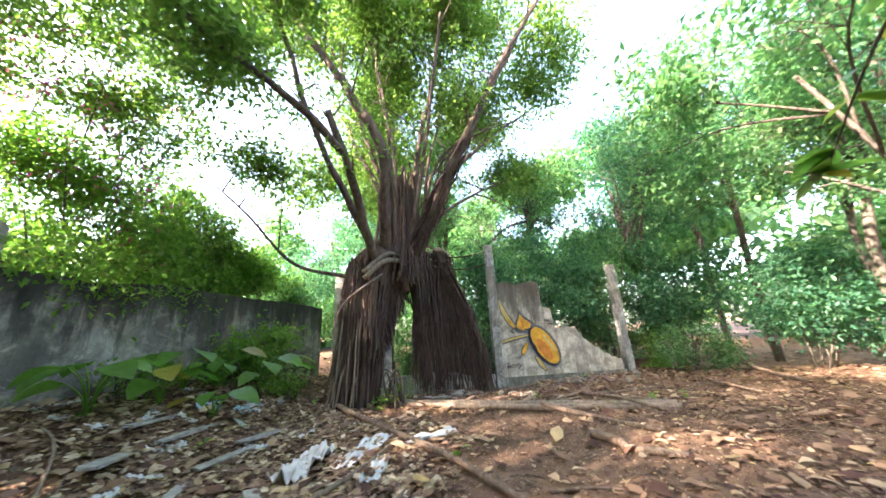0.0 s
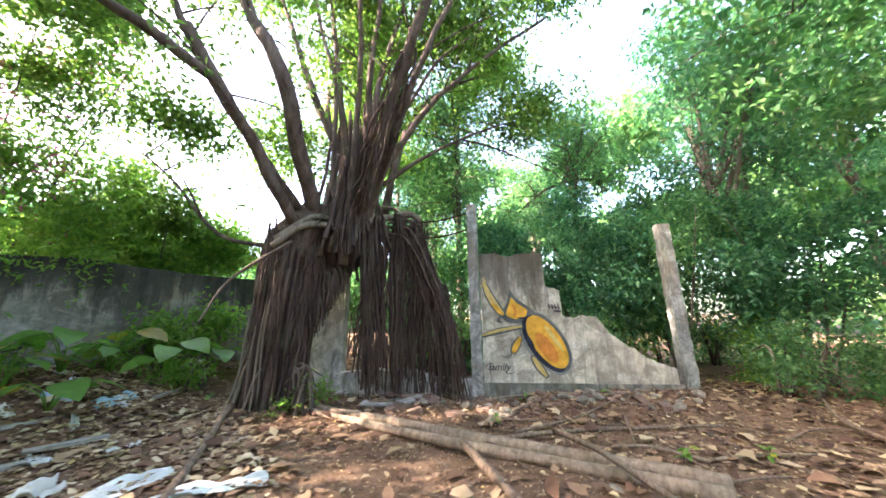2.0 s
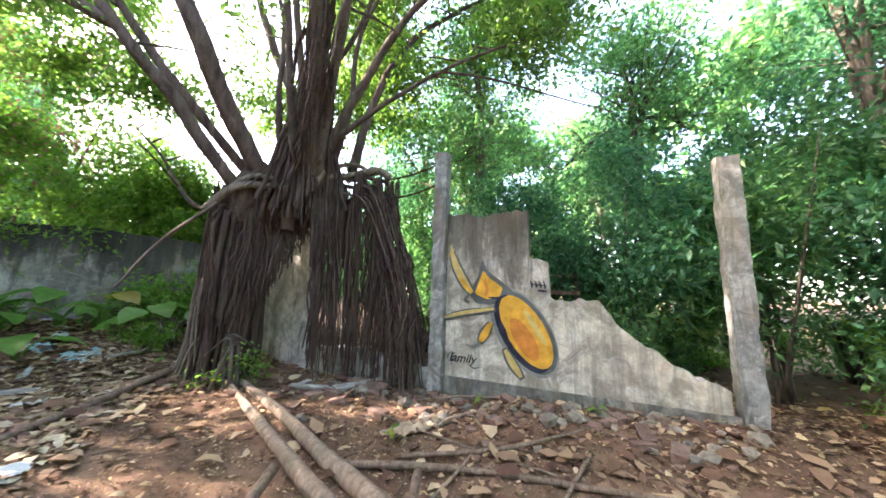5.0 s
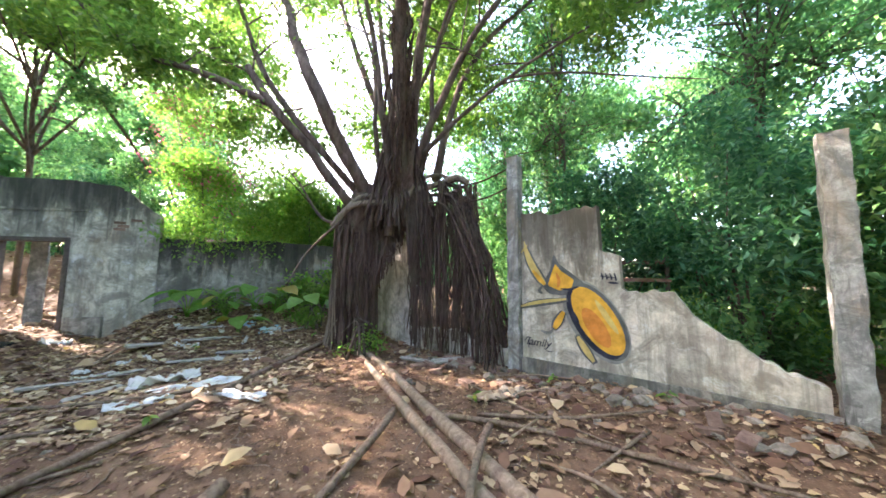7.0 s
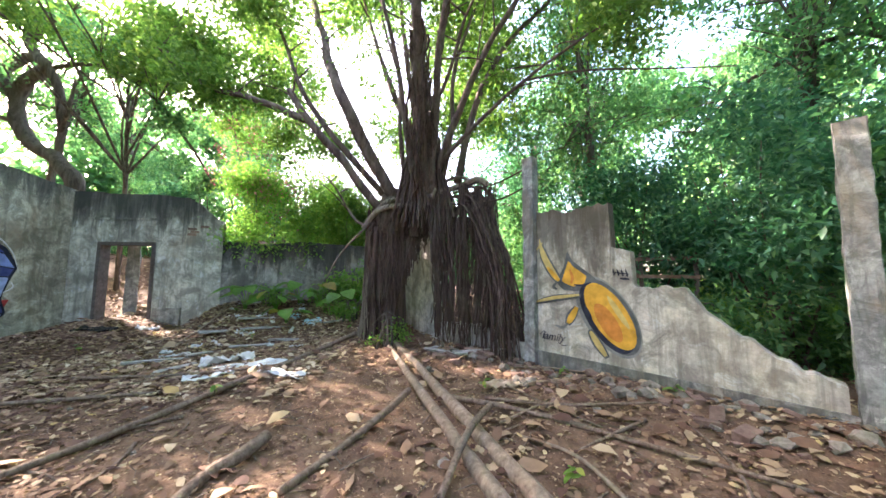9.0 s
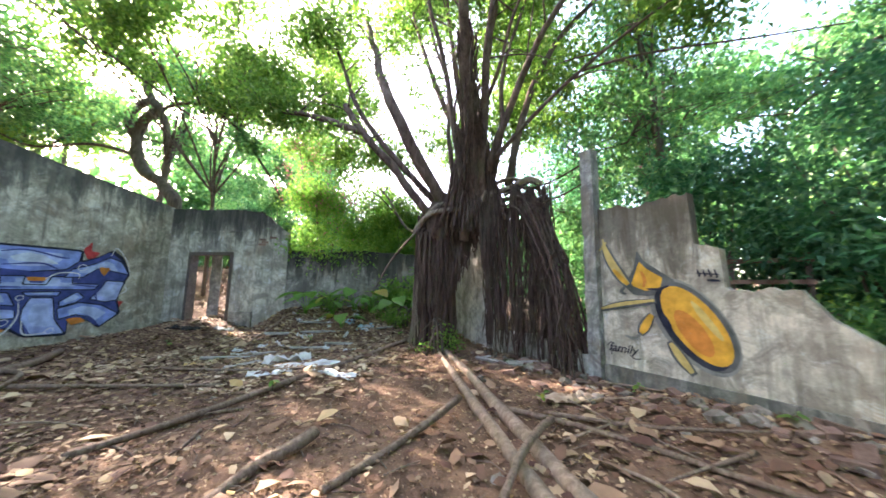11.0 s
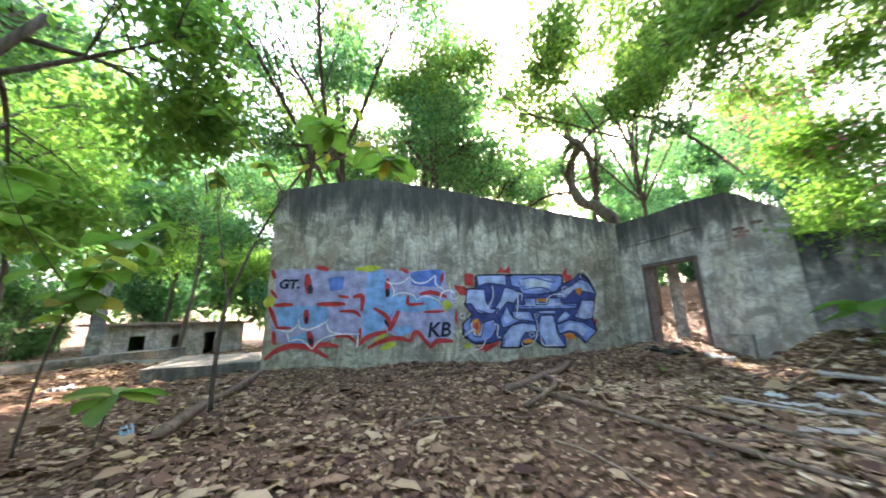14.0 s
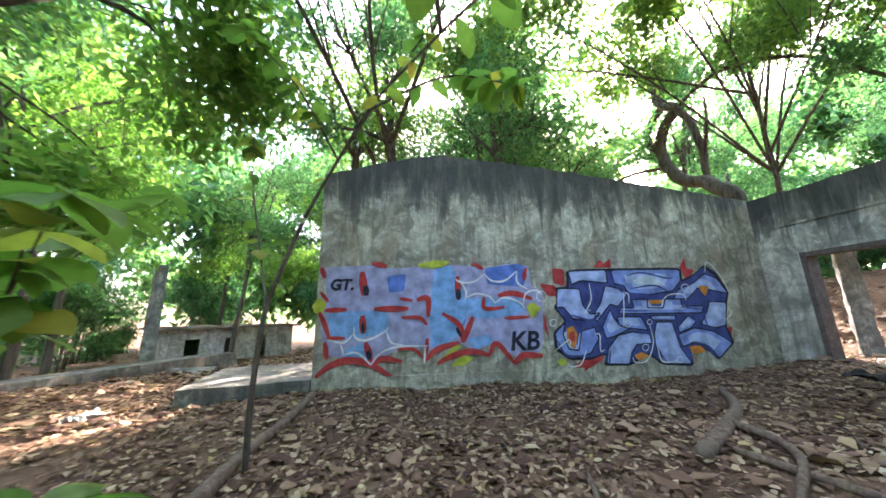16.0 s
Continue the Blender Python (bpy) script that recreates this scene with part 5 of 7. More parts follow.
def lump(size, seed, box=False):
    """An irregular stone or broken brick as a mesh."""
    bm = bmesh.new()
    if box:
        bmesh.ops.create_cube(bm, size=1.0)
        bmesh.ops.bevel(bm, geom=bm.edges[:], offset=0.06, segments=1, affect="EDGES")
    else:
        bmesh.ops.create_icosphere(bm, subdivisions=1, radius=0.5)
    for v in bm.verts:
        v.co += noise.noise_vector(v.co * 1.7 + Vector((seed, 0, 0))) * (0.10 if box else 0.28)
        v.co.x *= size[0]
        v.co.y *= size[1]
        v.co.z *= size[2]
    me = bpy.data.meshes.new("stone")
    bm.to_mesh(me)
    bm.free()
    return me


stones = [lump((0.26, 0.18, 0.12), 1), lump((0.2, 0.16, 0.14), 5), lump((0.14, 0.11, 0.08), 9)]
bricks = [lump((0.22, 0.10, 0.07), 2, True), lump((0.15, 0.10, 0.07), 6, True), lump((0.34, 0.16, 0.12), 7, True)]
for me in stones:
    me.materials.append(M_RUBBLE)
for me in bricks:
    me.materials.append(M_BRICK)
q = random.Random(77)
for k in range(150):
    s = q.uniform(-1.4, 3.5)
    off = abs(q.gauss(0, 0.45)) + 0.12
    p = BW @ Vector((s, -off, 0))
    if k >= 120:
        p = Vector((q.uniform(8.9, 10.9), q.uniform(-3.2, -1.4), 0))
    is_brick = q.random() < 0.45
    me = q.choice(bricks if is_brick else stones)
    sc = q.uniform(0.45, 1.1) if is_brick else q.uniform(0.4, 1.1)
    if me is bricks[2]:
        sc *= 0.75
    ob = new("broken_brick" if is_brick else "rubble_stone", me)
    ob.matrix_basis = pose(p.x, p.y, gz(p.x, p.y) + 0.035 * sc, q.uniform(-14, 14), q.uniform(-14, 14), q.uniform(0, 360)) @ Matrix.Diagonal((sc, sc, sc, 1))
    tagged(ob, "broken dusty red brick in the rubble" if is_brick else "lump of pale mortar rubble on the earth", "brick" if is_brick else "stone", "rubble by the painted wall")
for k in range(46):
    x, y = q.uniform(0.6, 13), q.uniform(-9.2, -0.4)
    ob = new("rubble_stone", q.choice(stones))
    sc = q.uniform(0.25, 0.6)
    ob.matrix_basis = pose(x, y, gz(x, y) + 0.02 * sc, 0, 0, q.uniform(0, 360)) @ Matrix.Diagonal((sc, sc, sc, 1))
    tagged(ob, "small stone lying among dry leaves", "stone", "scattered stones")

# ---- slab, kerb and outbuilding south of the west wall ----
def boxed(name, m, sx, sy, sz, label, category, material, bevel=0.02):
    ob = thing(name, m.translation, label, category)
    bm = bmesh.new()
    bmesh.ops.create_cube(bm, size=1.0)
    for v in bm.verts:
        v.co = Vector((v.co.x * sx, v.co.y * sy, v.co.z * sz))
    bmesh.ops.subdivide_edges(bm, edges=bm.edges[:], cuts=3, use_grid_fill=True)
    for v in bm.verts:
        v.co += noise.noise_vector(v.co * 2.1) * bevel
        v.co = m @ v.co
    me = bpy.data.meshes.new("block")
    bm.to_mesh(me)
    bm.free()
    me.materials.append(material)
    part("block", me, None, ob)
    return ob


boxed("concrete_slab", pose(-0.72, -10.25, -0.20, 0, 0, 12), 2.2, 1.8, 0.24, "thick grey concrete slab lying on the ground", "slab", M_SLAB)
boxed("kerb", pose(-3.4, -15.0, -0.42, 3, 0, -19), 6.2, 1.3, 0.42, "long low mossy concrete kerb among the trees", "kerb", M_SLAB, 0.05)
boxed("concrete_slab", pose(-3.4, -13.2, -0.50, 0, 4, 20), 1.7, 1.0, 0.12, "broken concrete slab tilted on rubble", "slab", M_SLAB, 0.04)
post_c = post((-5.3, -15.6), 0.34, 2.7, "concrete_post", "grey concrete column among the trees")

hut = thing("outbuilding", (-10.6, -16.2, -0.9), "low ruined pale outbuilding with a leaf-strewn flat roof", "building")
HM = Matrix.Translation((-10.6, -16.2, 0)) @ pose(0, 0, 0, 0, 0, 132) @ Matrix.Diagonal((0.98, 0.85, 1.0, 1))
def hut_wall(x0, x1, y0, y1, z0, z1):
    b = Buf()
    b.box(x0, x1, y0, y1, z0, z1, HM)
    part("wall", b, M_WHITEWALL, hut, "pale plaster wall piece")


for x0, x1, z0, z1 in ((-2.6, -1.75, -1.4, 0.55), (-1.25, -0.35, -1.4, 0.55), (0.1, 0.9, -1.4, 0.55), (1.35, 2.6, -1.4, 0.55), (-1.75, -1.25, 0.15, 0.547), (-0.35, 0.1, 0.15, 0.547), (0.9, 1.35, 0.2, 0.547), (-0.35, 0.1, -1.4, -0.55)):
    hut_wall(x0, x1, -1.7, -1.5, z0, z1)
hut_wall(-2.6, -2.4, -1.497, 1.7, -1.4, 0.55)
hut_wall(2.4, 2.6, -1.497, 1.7, -1.4, 0.55)
hut_wall(-2.397, 2.397, 1.5, 1.7, -1.4, 0.55)
for k in range(12):
    b = Buf()
    zr = 0.02 * math.sin(k * 2.1)
    b.box(-2.95 + k * 0.49, -2.95 + (k + 1) * 0.49 - 0.01, -2.0, 2.0, 0.575 + zr, 0.67 + zr, HM)
    part("roof_sheet", b, M_ROOFING, hut, "roof sheet covered with dead leaves")

# column and timbers seen through the doorway
post_d = post((0.72, 0.98), 0.27, 2.9, "concrete_post", "bare concrete column behind the doorway")
log("branch", [(1.9, 3.2, gz(1.9, 3.2) + 0.05), (2.3, 3.4, gz(2.3, 3.4) + 0.7), (2.6, 3.5, gz(2.6, 3.5) + 1.2)], 0.04, 0.03, "pale broken timber propped behind the doorway", M_LOG, "timber", "timbers")
log("branch", [(0.6, 2.6, gz(0.6, 2.6) + 0.05), (1.3, 3.0, gz(1.3, 3.0) + 0.35), (2.0, 3.3, gz(2.0, 3.3) + 0.6)], 0.05, 0.04, "pale broken timber propped behind the doorway", M_LOG, "timber", "timbers")

# rusty bars from the post to the fig
for k, (a_, c_) in enumerate((((10.98, -2.82, 3.12), (10.15, -1.9, 2.95)), ((10.97, -2.83, 2.78), (10.25, -2.0, 2.62)))):
    ob = thing("steel_bar", a_, "bent rusty reinforcing bar spanning from post to fig", "steel bar", "rusty bars")
    b = Buf()
    mid = (Vector(a_) + Vector(c_)) / 2 + Vector((0, 0, -0.06))
    b.tube(smooth_path([a_, mid, c_], 5), 0.016, 6)
    part("rod", b, M_ROD, ob)


# broken timber fence behind the painted wall
fence = thing("fence", (13.4, -2.15, gz(13.4, -2.15)), "broken reddish timber fence behind the painted wall", "fence")
for z, L in ((1.46, 0.95), (1.12, 0.95)):
    b = Buf()
    b.box(-0.05, L, -0.02, 0.02, z, z + 0.07, along((13.4, -2.15), (14.15, -2.75)))
    part("rail", b, M_BRICK, fence)
for k in (0.0, 0.86):
    b = Buf()
    b.box(k, k + 0.07, 0.023, 0.09, -0.5, 1.6, along((13.4, -2.15), (14.15, -2.75)))
    part("fence_post", b, M_DOORFRAME, fence)


# ---- broad-leaved plants ----
def broad_leaf(length, width, cup=0.12, tip=0.9, rows=6):
    """A leaf blade along +x with midrib fold and drooping tip."""
    v, f = [], []
    for i in range(rows + 1):
        t = i / rows
        w = width * 0.5 * math.sin(math.pi * (0.06 + 0.94 * t) ** tip) ** 0.75 if 0 < i < rows else 0.004
        x = length * t
        z = -0.25 * length * t * t + 0.08 * length * t
        v += [(x, -w, z + cup * w + 0.02 * length * math.sin(9 * t)), (x, 0, z), (x, w, z + cup * w - 0.02 * length * math.sin(8 * t))]
    for i in range(rows):
        a = 3 * i
        f += [(a, a + 1, a + 4, a + 3), (a + 1, a + 2, a + 5, a + 4)]
    b = Buf()
    b.add(v, f)
    return b


blade_small = broad_leaf(0.17, 0.085).mesh("leaf_blade", M_LEAF_BIG, True)
blade_wide = broad_leaf(0.22, 0.135, 0.1, 1.25).mesh("leaf_blade", M_LEAF_BIG, True)
blade_arum = broad_leaf(0.42, 0.30, 0.15, 0.7).mesh("leaf_blade", M_LEAF_BRIGHT, True)


def own_shade(me, mat_name, a, b_):
    n = Nodes(mat_name)
    info = n.tree.nodes.new("ShaderNodeObjectInfo").outputs["Random"]
    colour = n.ramp(info, [(0.0, a), (0.8, b_), (0.93, (0.36, 0.33, 0.05)), (1.0, (0.34, 0.24, 0.05))])
    colour = n.mix(1.0, colour, n.ramp(n.noise(12.0, 5), [(0.3, 0.7), (0.7, 1.0)]), "MULTIPLY")
    n.bump(n.noise(30.0, 4), 0.25, 0.01)
    n.done(colour, 0.4, spec=0.45)
    t = n.add("ShaderNodeBsdfTranslucent", Color=n.mix(1.0, colour, (1.38, 1.7, 1.15), "MULTIPLY"))
    m = n.add("ShaderNodeMixShader", Fac=0.5)
    n.tree.links.new(n.bsdf.outputs[0], m.inputs[1])
    n.tree.links.new(t.outputs[0], m.inputs[2])
    n.tree.links.new(m.outputs[0], n.out.inputs[0])
    me.materials.clear()
    me.materials.append(n.mat)


own_shade(blade_small, "sapling_leaf", (0.09, 0.19, 0.035), (0.16, 0.27, 0.05))
own_shade(blade_wide, "sapling_broad_leaf", (0.10, 0.20, 0.035), (0.17, 0.28, 0.05))
own_shade(blade_arum, "arum_leaf", (0.10, 0.24, 0.04), (0.16, 0.32, 0.06))


def put_leaf(me, parent, at, way, roll=0.0, scale=1.0):
    ob = new("leaf", me)
    rot = Vector(way).to_track_quat("X", "Z").to_matrix().to_4x4()
    ob.parent = parent
    ob.matrix_parent_inverse = parent.matrix_basis.inverted()
    ob.matrix_basis = Matrix.Translation(at) @ rot @ pose(0, 0, 0, roll) @ Matrix.Diagonal((scale, scale, scale, 1))
    return ob


def leafy_stem(name, paths, label, category, r, me_list, n_leaves, seed, droop=-0.35, start=0.35, scale=(0.7, 1.2), group=""):
    """A plant of thin stems with leaves in loose whorls; the first path is the main stem."""
    ob = thing(name, paths[0][0], label, category, group)
    q = random.Random(seed)
    for k, pts in enumerate(paths):
        b = Buf()
        rr = r if k == 0 else r * 0.45
        path = limb(b, pts, rr, rr * 0.35, 7, 0.12, 6)
        part("stem", b, M_BARK, ob, smooth=True)
        first = int(len(path) * (start if k == 0 else 0.3))
        for j in range(n_leaves):
            i = q.randrange(first, len(path)) if q.random() < 0.8 else len(path) - 1 - q.randrange(0, 2)
            a = q.uniform(0, 2 * math.pi)
            way = (math.cos(a), math.sin(a), q.uniform(droop - 0.35, droop + 0.35))
            put_leaf(q.choice(me_list), ob, path[i], way, q.uniform(-25, 25), q.uniform(*scale))
    return ob


sapling = leafy_stem("sapling", [
    [(2.62, -8.93, gz(2.62, -8.93) - 0.05), (2.66, -8.92, 0.4), (2.66, -8.87, 1.0), (2.70, -8.72, 1.45), (2.68, -8.55, 1.95), (2.68, -8.3, 2.5), (2.75, -7.9, 3.2), (2.95, -7.4, 3.9)],
    [(2.68, -8.45, 2.2), (3.4, -7.9, 2.6), (4.3, -7.4, 2.45), (5.1, -7.1, 2.05), (5.7, -6.98, 1.62)],
    [(4.3, -7.4, 2.45), (4.9, -7.5, 2.35), (5.35, -7.35, 2.0)],
    [(2.68, -8.3, 2.5), (3.1, -8.6, 3.0), (3.3, -9.0, 3.4)],
    [(3.4, -7.9, 2.6), (3.7, -7.3, 2.7), (3.9, -6.8, 2.5)],
    [(2.66, -8.87, 1.0), (2.45, -9.1, 1.7), (2.3, -9.3, 2.4), (2.2, -9.4, 3.0)]],
    "slender sapling arching over with broad fresh green leaves", "sapling", 0.028, [blade_small, blade_wide], 26, 401, scale=(0.7, 1.15))
leafy_stem("sapling", [
    [(3.6, -10.0, gz(3.6, -10.0) - 0.05), (3.75, -9.8, 0.5), (4.0, -9.5, 0.95), (4.25, -9.2, 1.2)],
    [(3.75, -9.8, 0.5), (3.95, -9.55, 0.85), (4.12, -9.3, 1.02)],
    [(4.0, -9.5, 0.95), (4.2, -9.2, 1.3), (4.42, -8.95, 1.42)],
    [(4.0, -9.5, 0.95), (3.7, -9.4, 1.4), (3.5, -9.2, 1.75)],
    [(4.0, -9.5, 0.95), (4.3, -9.7, 1.5), (4.5, -9.8, 2.0)]],
    "low sapling with broad green and yellowing leaves", "sapling", 0.014, [blade_small, blade_wide], 13, 402, -0.25, 0.6, (1.0, 1.6))
leafy_stem("seedling", [[(3.75, -9.35, gz(3.75, -9.35) - 0.03), (3.95, -9.15, 0.08), (4.22, -8.97, 0.2)]], "seedling with a whorl of broad green leaves", "seedling", 0.008, [blade_wide], 9, 403, -0.1, 0.9, (1.1, 1.6), "seedlings")
for k, (x, y) in enumerate(((10.2, -5.9), (11.1, -3.65), (12.0, -4.6), (8.2, -1.9), (8.75, -1.75), (9.9, -4.0), (5.4, -1.3), (6.6, -4.2), (11.0, -6.4), (2.9, -2.3), (7.3, -0.7), (4.5, -0.4))):
    leafy_stem("seedling", [[(x, y, gz(x, y) - 0.03), (x + 0.03, y - 0.02, gz(x, y) + 0.10), (x + 0.05, y - 0.06, gz(x, y) + 0.18)]], "small green seedling growing from the leaf litter", "seedling", 0.005, [blade_small], 7, 420 + k, 0.0, 0.4, (0.4, 0.75), "seedlings")


def arum(x, y, seed, n=8, h=0.5):
    ob = thing("arum_plant", (x, y, gz(x, y)), "broad-leaved arum plant with glossy green leaves", "plant", "arum plants")
    q = random.Random(seed)
    for k in range(n):
        a = 2 * math.pi * k / n + q.uniform(-0.3, 0.3)
        e = Vector((x + math.cos(a) * 0.28, y + math.sin(a) * 0.28, gz(x, y) + h * q.uniform(0.6, 1.2)))
        b = Buf()
        limb(b, [(x, y, gz(x, y) - 0.04), (x + math.cos(a) * 0.1, y + math.sin(a) * 0.1, e.z * 0.6 + gz(x, y) * 0.4), e], 0.012, 0.006, 5, 0.1, 4)
        part("stalk", b, M_LEAF_BRIGHT, ob, smooth=True)
        put_leaf(blade_arum, ob, e, (math.cos(a), math.sin(a), -0.25), q.uniform(-20, 20), q.uniform(0.7, 1.25))
    return ob


for k, (x, y) in enumerate(((6.2, 0.3), (6.9, 0.2), (5.3, -0.1), (5.7, 0.35), (7.5, 0.5), (4.6, -0.2), (5.8, -0.6))):
    arum(x, y, 500 + k, 8 if k < 6 else 5, 0.55 if k < 6 else 0.35)
for k, (x, y, n) in enumerate(((7.1, -0.2, 70), (6.5, 0.5, 60), (8.35, -1.75, 26), (5.0, 0.2, 40))):
    bush((x, y), [(x, y, gz(x, y) + 0.25, 0.5, 0.5, 0.28)], M_LEAF_BRIGHT, n, 0.07, "low green weeds growing over rubble", 520 + k, "low weeds", "weeds", 0.16, "weeds")


# ---- paint on the walls ----
P_LILAC = paint("lilac_paint", (0.38, 0.38, 0.57), 0.3)
P_SKY = paint("sky_blue_paint", (0.21, 0.42, 0.72), 0.25)
P_BLUE = paint("cobalt_paint", (0.10, 0.20, 0.56), 0.3)
P_PERI = paint("periwinkle_paint", (0.36, 0.45, 0.78), 0.15)
P_INDIGO = paint("indigo_paint", (0.22, 0.31, 0.68), 0.15)
P_GLOSS = paint("light_periwinkle_paint", (0.42, 0.52, 0.84), 0.15)
P_NAVY = paint("navy_paint", (0.05, 0.07, 0.25), 0.2)
P_PALE = paint("pale_blue_paint", (0.60, 0.68, 0.80), 0.15)
P_RED = paint("red_paint", (0.50, 0.045, 0.04), 0.25)
P_LIME = paint("lime_paint", (0.48, 0.52, 0.05), 0.25)
P_WHITE = paint("white_paint", (0.80, 0.80, 0.78), 0.08)
P_INK = paint("black_paint", (0.014, 0.016, 0.035), 0.05)
P_ORANGE = paint("orange_paint", (0.62, 0.22, 0.03), 0.2)
P_AMBER = paint("amber_paint", (0.70, 0.36, 0.035), 0.15)
P_OCHRE = paint("ochre_paint", (0.58, 0.42, 0.14), 0.2)
P_SLATE = paint("slate_paint", (0.10, 0.105, 0.10), 0.2)
P_SMOKE = paint("smoke_paint", (0.22, 0.22, 0.20), 0.3)
WEST_FACE = WEST
PAINT_STEP = 0.004
paint_count = [0]


def flat(parent, face, pts, faces, material, layer, name, label=""):
    b = Buf()
    paint_count[0] += 1
    off = PAINT_STEP * layer + 0.00045 * (paint_count[0] % 8)
    b.add([tuple(face @ Vector((p[0], -off, p[1]))) for p in pts], faces)
    return part(name, b, material, parent, label)


def fill(parent, face, pts, material, layer, name="painted_panel", label="", rounded=True):
    """A painted area from its outline (along, height), with softly rounded corners."""
    if rounded:
        p3 = [(p[0], p[1], 0) for p in pts]
        n = len(p3)
        out = []
        for i in range(n):
            a, b_, c = Vector(p3[i - 1]), Vector(p3[i]), Vector(p3[(i + 1) % n])
            for t in (0.0, 0.5, 1.0):
                s, e = b_.lerp(a, 0.16), b_.lerp(c, 0.16)
                m_ = (s * (1 - t) + b_ * t) * (1 - t) + (b_ * (1 - t) + e * t) * t
                out.append((m_.x, m_.y))
        pts = out
    return flat(parent, face, pts, [tuple(range(len(pts)))], material, layer, name, label)


def stroke(parent, face, pts, width, material, layer, name="painted_stroke", label="", ends=0.35):
    """A brush or spray stroke along pts, thinner at its ends."""
    path = smooth_path([(p[0], p[1], 0) for p in pts], 6)
    n = len(path)
    v, f = [], []
    for i, p in enumerate(path):
        d = path[min(i + 1, n - 1)] - path[max(i - 1, 0)]
        d = d.normalized() if d.length > 1e-6 else Vector((1, 0, 0))
        s = Vector((-d.y, d.x, 0))
        t = i / (n - 1)
        w = width * 0.5 * (ends + (1 - ends) * math.sin(math.pi * min(max(t, 0.04), 0.96)) ** 0.6)
        v += [((p + s * w).x, (p + s * w).y), ((p - s * w).x, (p - s * w).y)]
    for i in range(n - 1):
        f.append((2 * i, 2 * i + 1, 2 * i + 3, 2 * i + 2))
    return flat(parent, face, v, f, material, layer, name, label)


def letter(parent, face, pts, material, layer, name):
    """A filled letter shape with its black outline."""
    ob = fill(parent, face, pts, material, layer, name)
    cx, cy = sum(p[0] for p in pts) / len(pts), sum(p[1] for p in pts) / len(pts)
    fill(ob, face, [(cx + (p[0] - cx) * 0.62, cy + 0.02 + (p[1] - cy) * 0.62) for p in pts], P_GLOSS, layer + 0.5, "painted_shine")
    ring = []
    for a, c in zip(pts, list(pts[1:]) + [pts[0]]):
        ring += [(a[0] + (c[0] - a[0]) * k, a[1] + (c[1] - a[1]) * k) for k in (0.08, 0.5, 0.92)]
    stroke(ob, face, ring + [ring[0]], 0.024, P_INK, layer + 1, "painted_outline", ends=1.0)


def lettering(parent, face, words, at, size, material, layer, slant=0.15, label="", bold=0.012):
    curve = bpy.data.curves.new("lettering", "FONT")
    curve.body, curve.size, curve.shear, curve.offset = words, size, slant, bold
    tmp = new("lettering_shape", curve)
    me = bpy.data.meshes.new_from_object(tmp)
    bpy.data.objects.remove(tmp)
    for v in me.vertices:
        v.co = face @ Vector((at[0] + v.co.x, -PAINT_STEP * layer, at[1] + v.co.y))
    me.materials.clear()
    me.materials.append(material)
    return part("lettering", me, None, parent, label or "hand-sprayed black lettering")


fill(west, WEST_FACE, [(-9.04, 1.79), (-8.79, 1.81), (-8.26, 1.83), (-7.79, 1.77), (-7.4, 1.81), (-7.08, 1.75), (-6.71, 1.85), (-6.09, 1.78), (-5.61, 1.87), (-5.23, 1.82), (-5.18, 1.41), (-4.97, 1.32), (-5.07, 0.22), (-5.54, 0.09), (-5.96, 0.4), (-6.36, 0.26), (-6.63, 0.42), (-7.1, 0.29), (-7.25, 0.33), (-7.74, 0.34), (-8.17, 0.11), (-8.64, 0.2), (-8.93, 0.28), (-9.05, 0.56), (-9.1, 1.0), (-8.98, 1.18), (-9.04, 1.56)], P_LILAC, 1, "painted_panel")
fill(west, WEST_FACE, [(-7.08, 1.75), (-6.75, 1.85), (-6.52, 1.34), (-6.45, 0.94), (-6.71, 0.5), (-7.14, 0.29), (-7.17, 0.96), (-7.12, 1.35)], P_SKY, 2, "painted_panel")
fill(west, WEST_FACE, [(-8.97, 1.0), (-7.93, 1.01), (-7.89, 0.6), (-8.44, 0.55), (-8.87, 0.52)], P_SKY, 2, "painted_panel")
fill(west, WEST_FACE, [(-6.52, 1.22), (-5.41, 1.2), (-5.39, 0.92), (-6.05, 0.82), (-6.46, 0.87)], P_SKY, 2, "painted_panel")
fill(west, WEST_FACE, [(-8.65, 0.34), (-8.22, 0.5), (-8.21, 0.15), (-8.64, 0.2)], P_SKY, 2, "painted_panel")
fill(west, WEST_FACE, [(-6.47, 0.49), (-6.07, 0.55), (-6.0, 0.4), (-6.36, 0.28)], P_SKY, 2, "painted_panel")
fill(west, WEST_FACE, [(-6.09, 1.78), (-5.4, 1.86), (-5.23, 1.78), (-5.35, 1.41), (-6.06, 1.46)], P_BLUE, 2, "painted_panel")
fill(west, WEST_FACE, [(-7.95, 1.63), (-7.59, 1.67), (-7.63, 1.35), (-7.9, 1.32)], P_BLUE, 2, "painted_panel")
fill(west, WEST_FACE, [(-6.93, 0.95), (-6.46, 0.87), (-6.63, 0.57), (-6.9, 0.73)], P_BLUE, 2, "painted_panel")
fill(west, WEST_FACE, [(-9.23, 1.11), (-9.13, 1.26), (-8.98, 1.14), (-9.07, 0.93), (-9.19, 1.0)], P_LIME, 3, "painted_panel")
fill(west, WEST_FACE, [(-7.4, 1.85), (-7.07, 1.93), (-6.75, 1.91), (-6.91, 1.79), (-7.32, 1.78)], P_LIME, 3, "painted_panel")
fill(west, WEST_FACE, [(-5.33, 1.04), (-5.2, 1.12), (-5.02, 1.0), (-5.23, 0.8)], P_LIME, 3, "painted_panel")
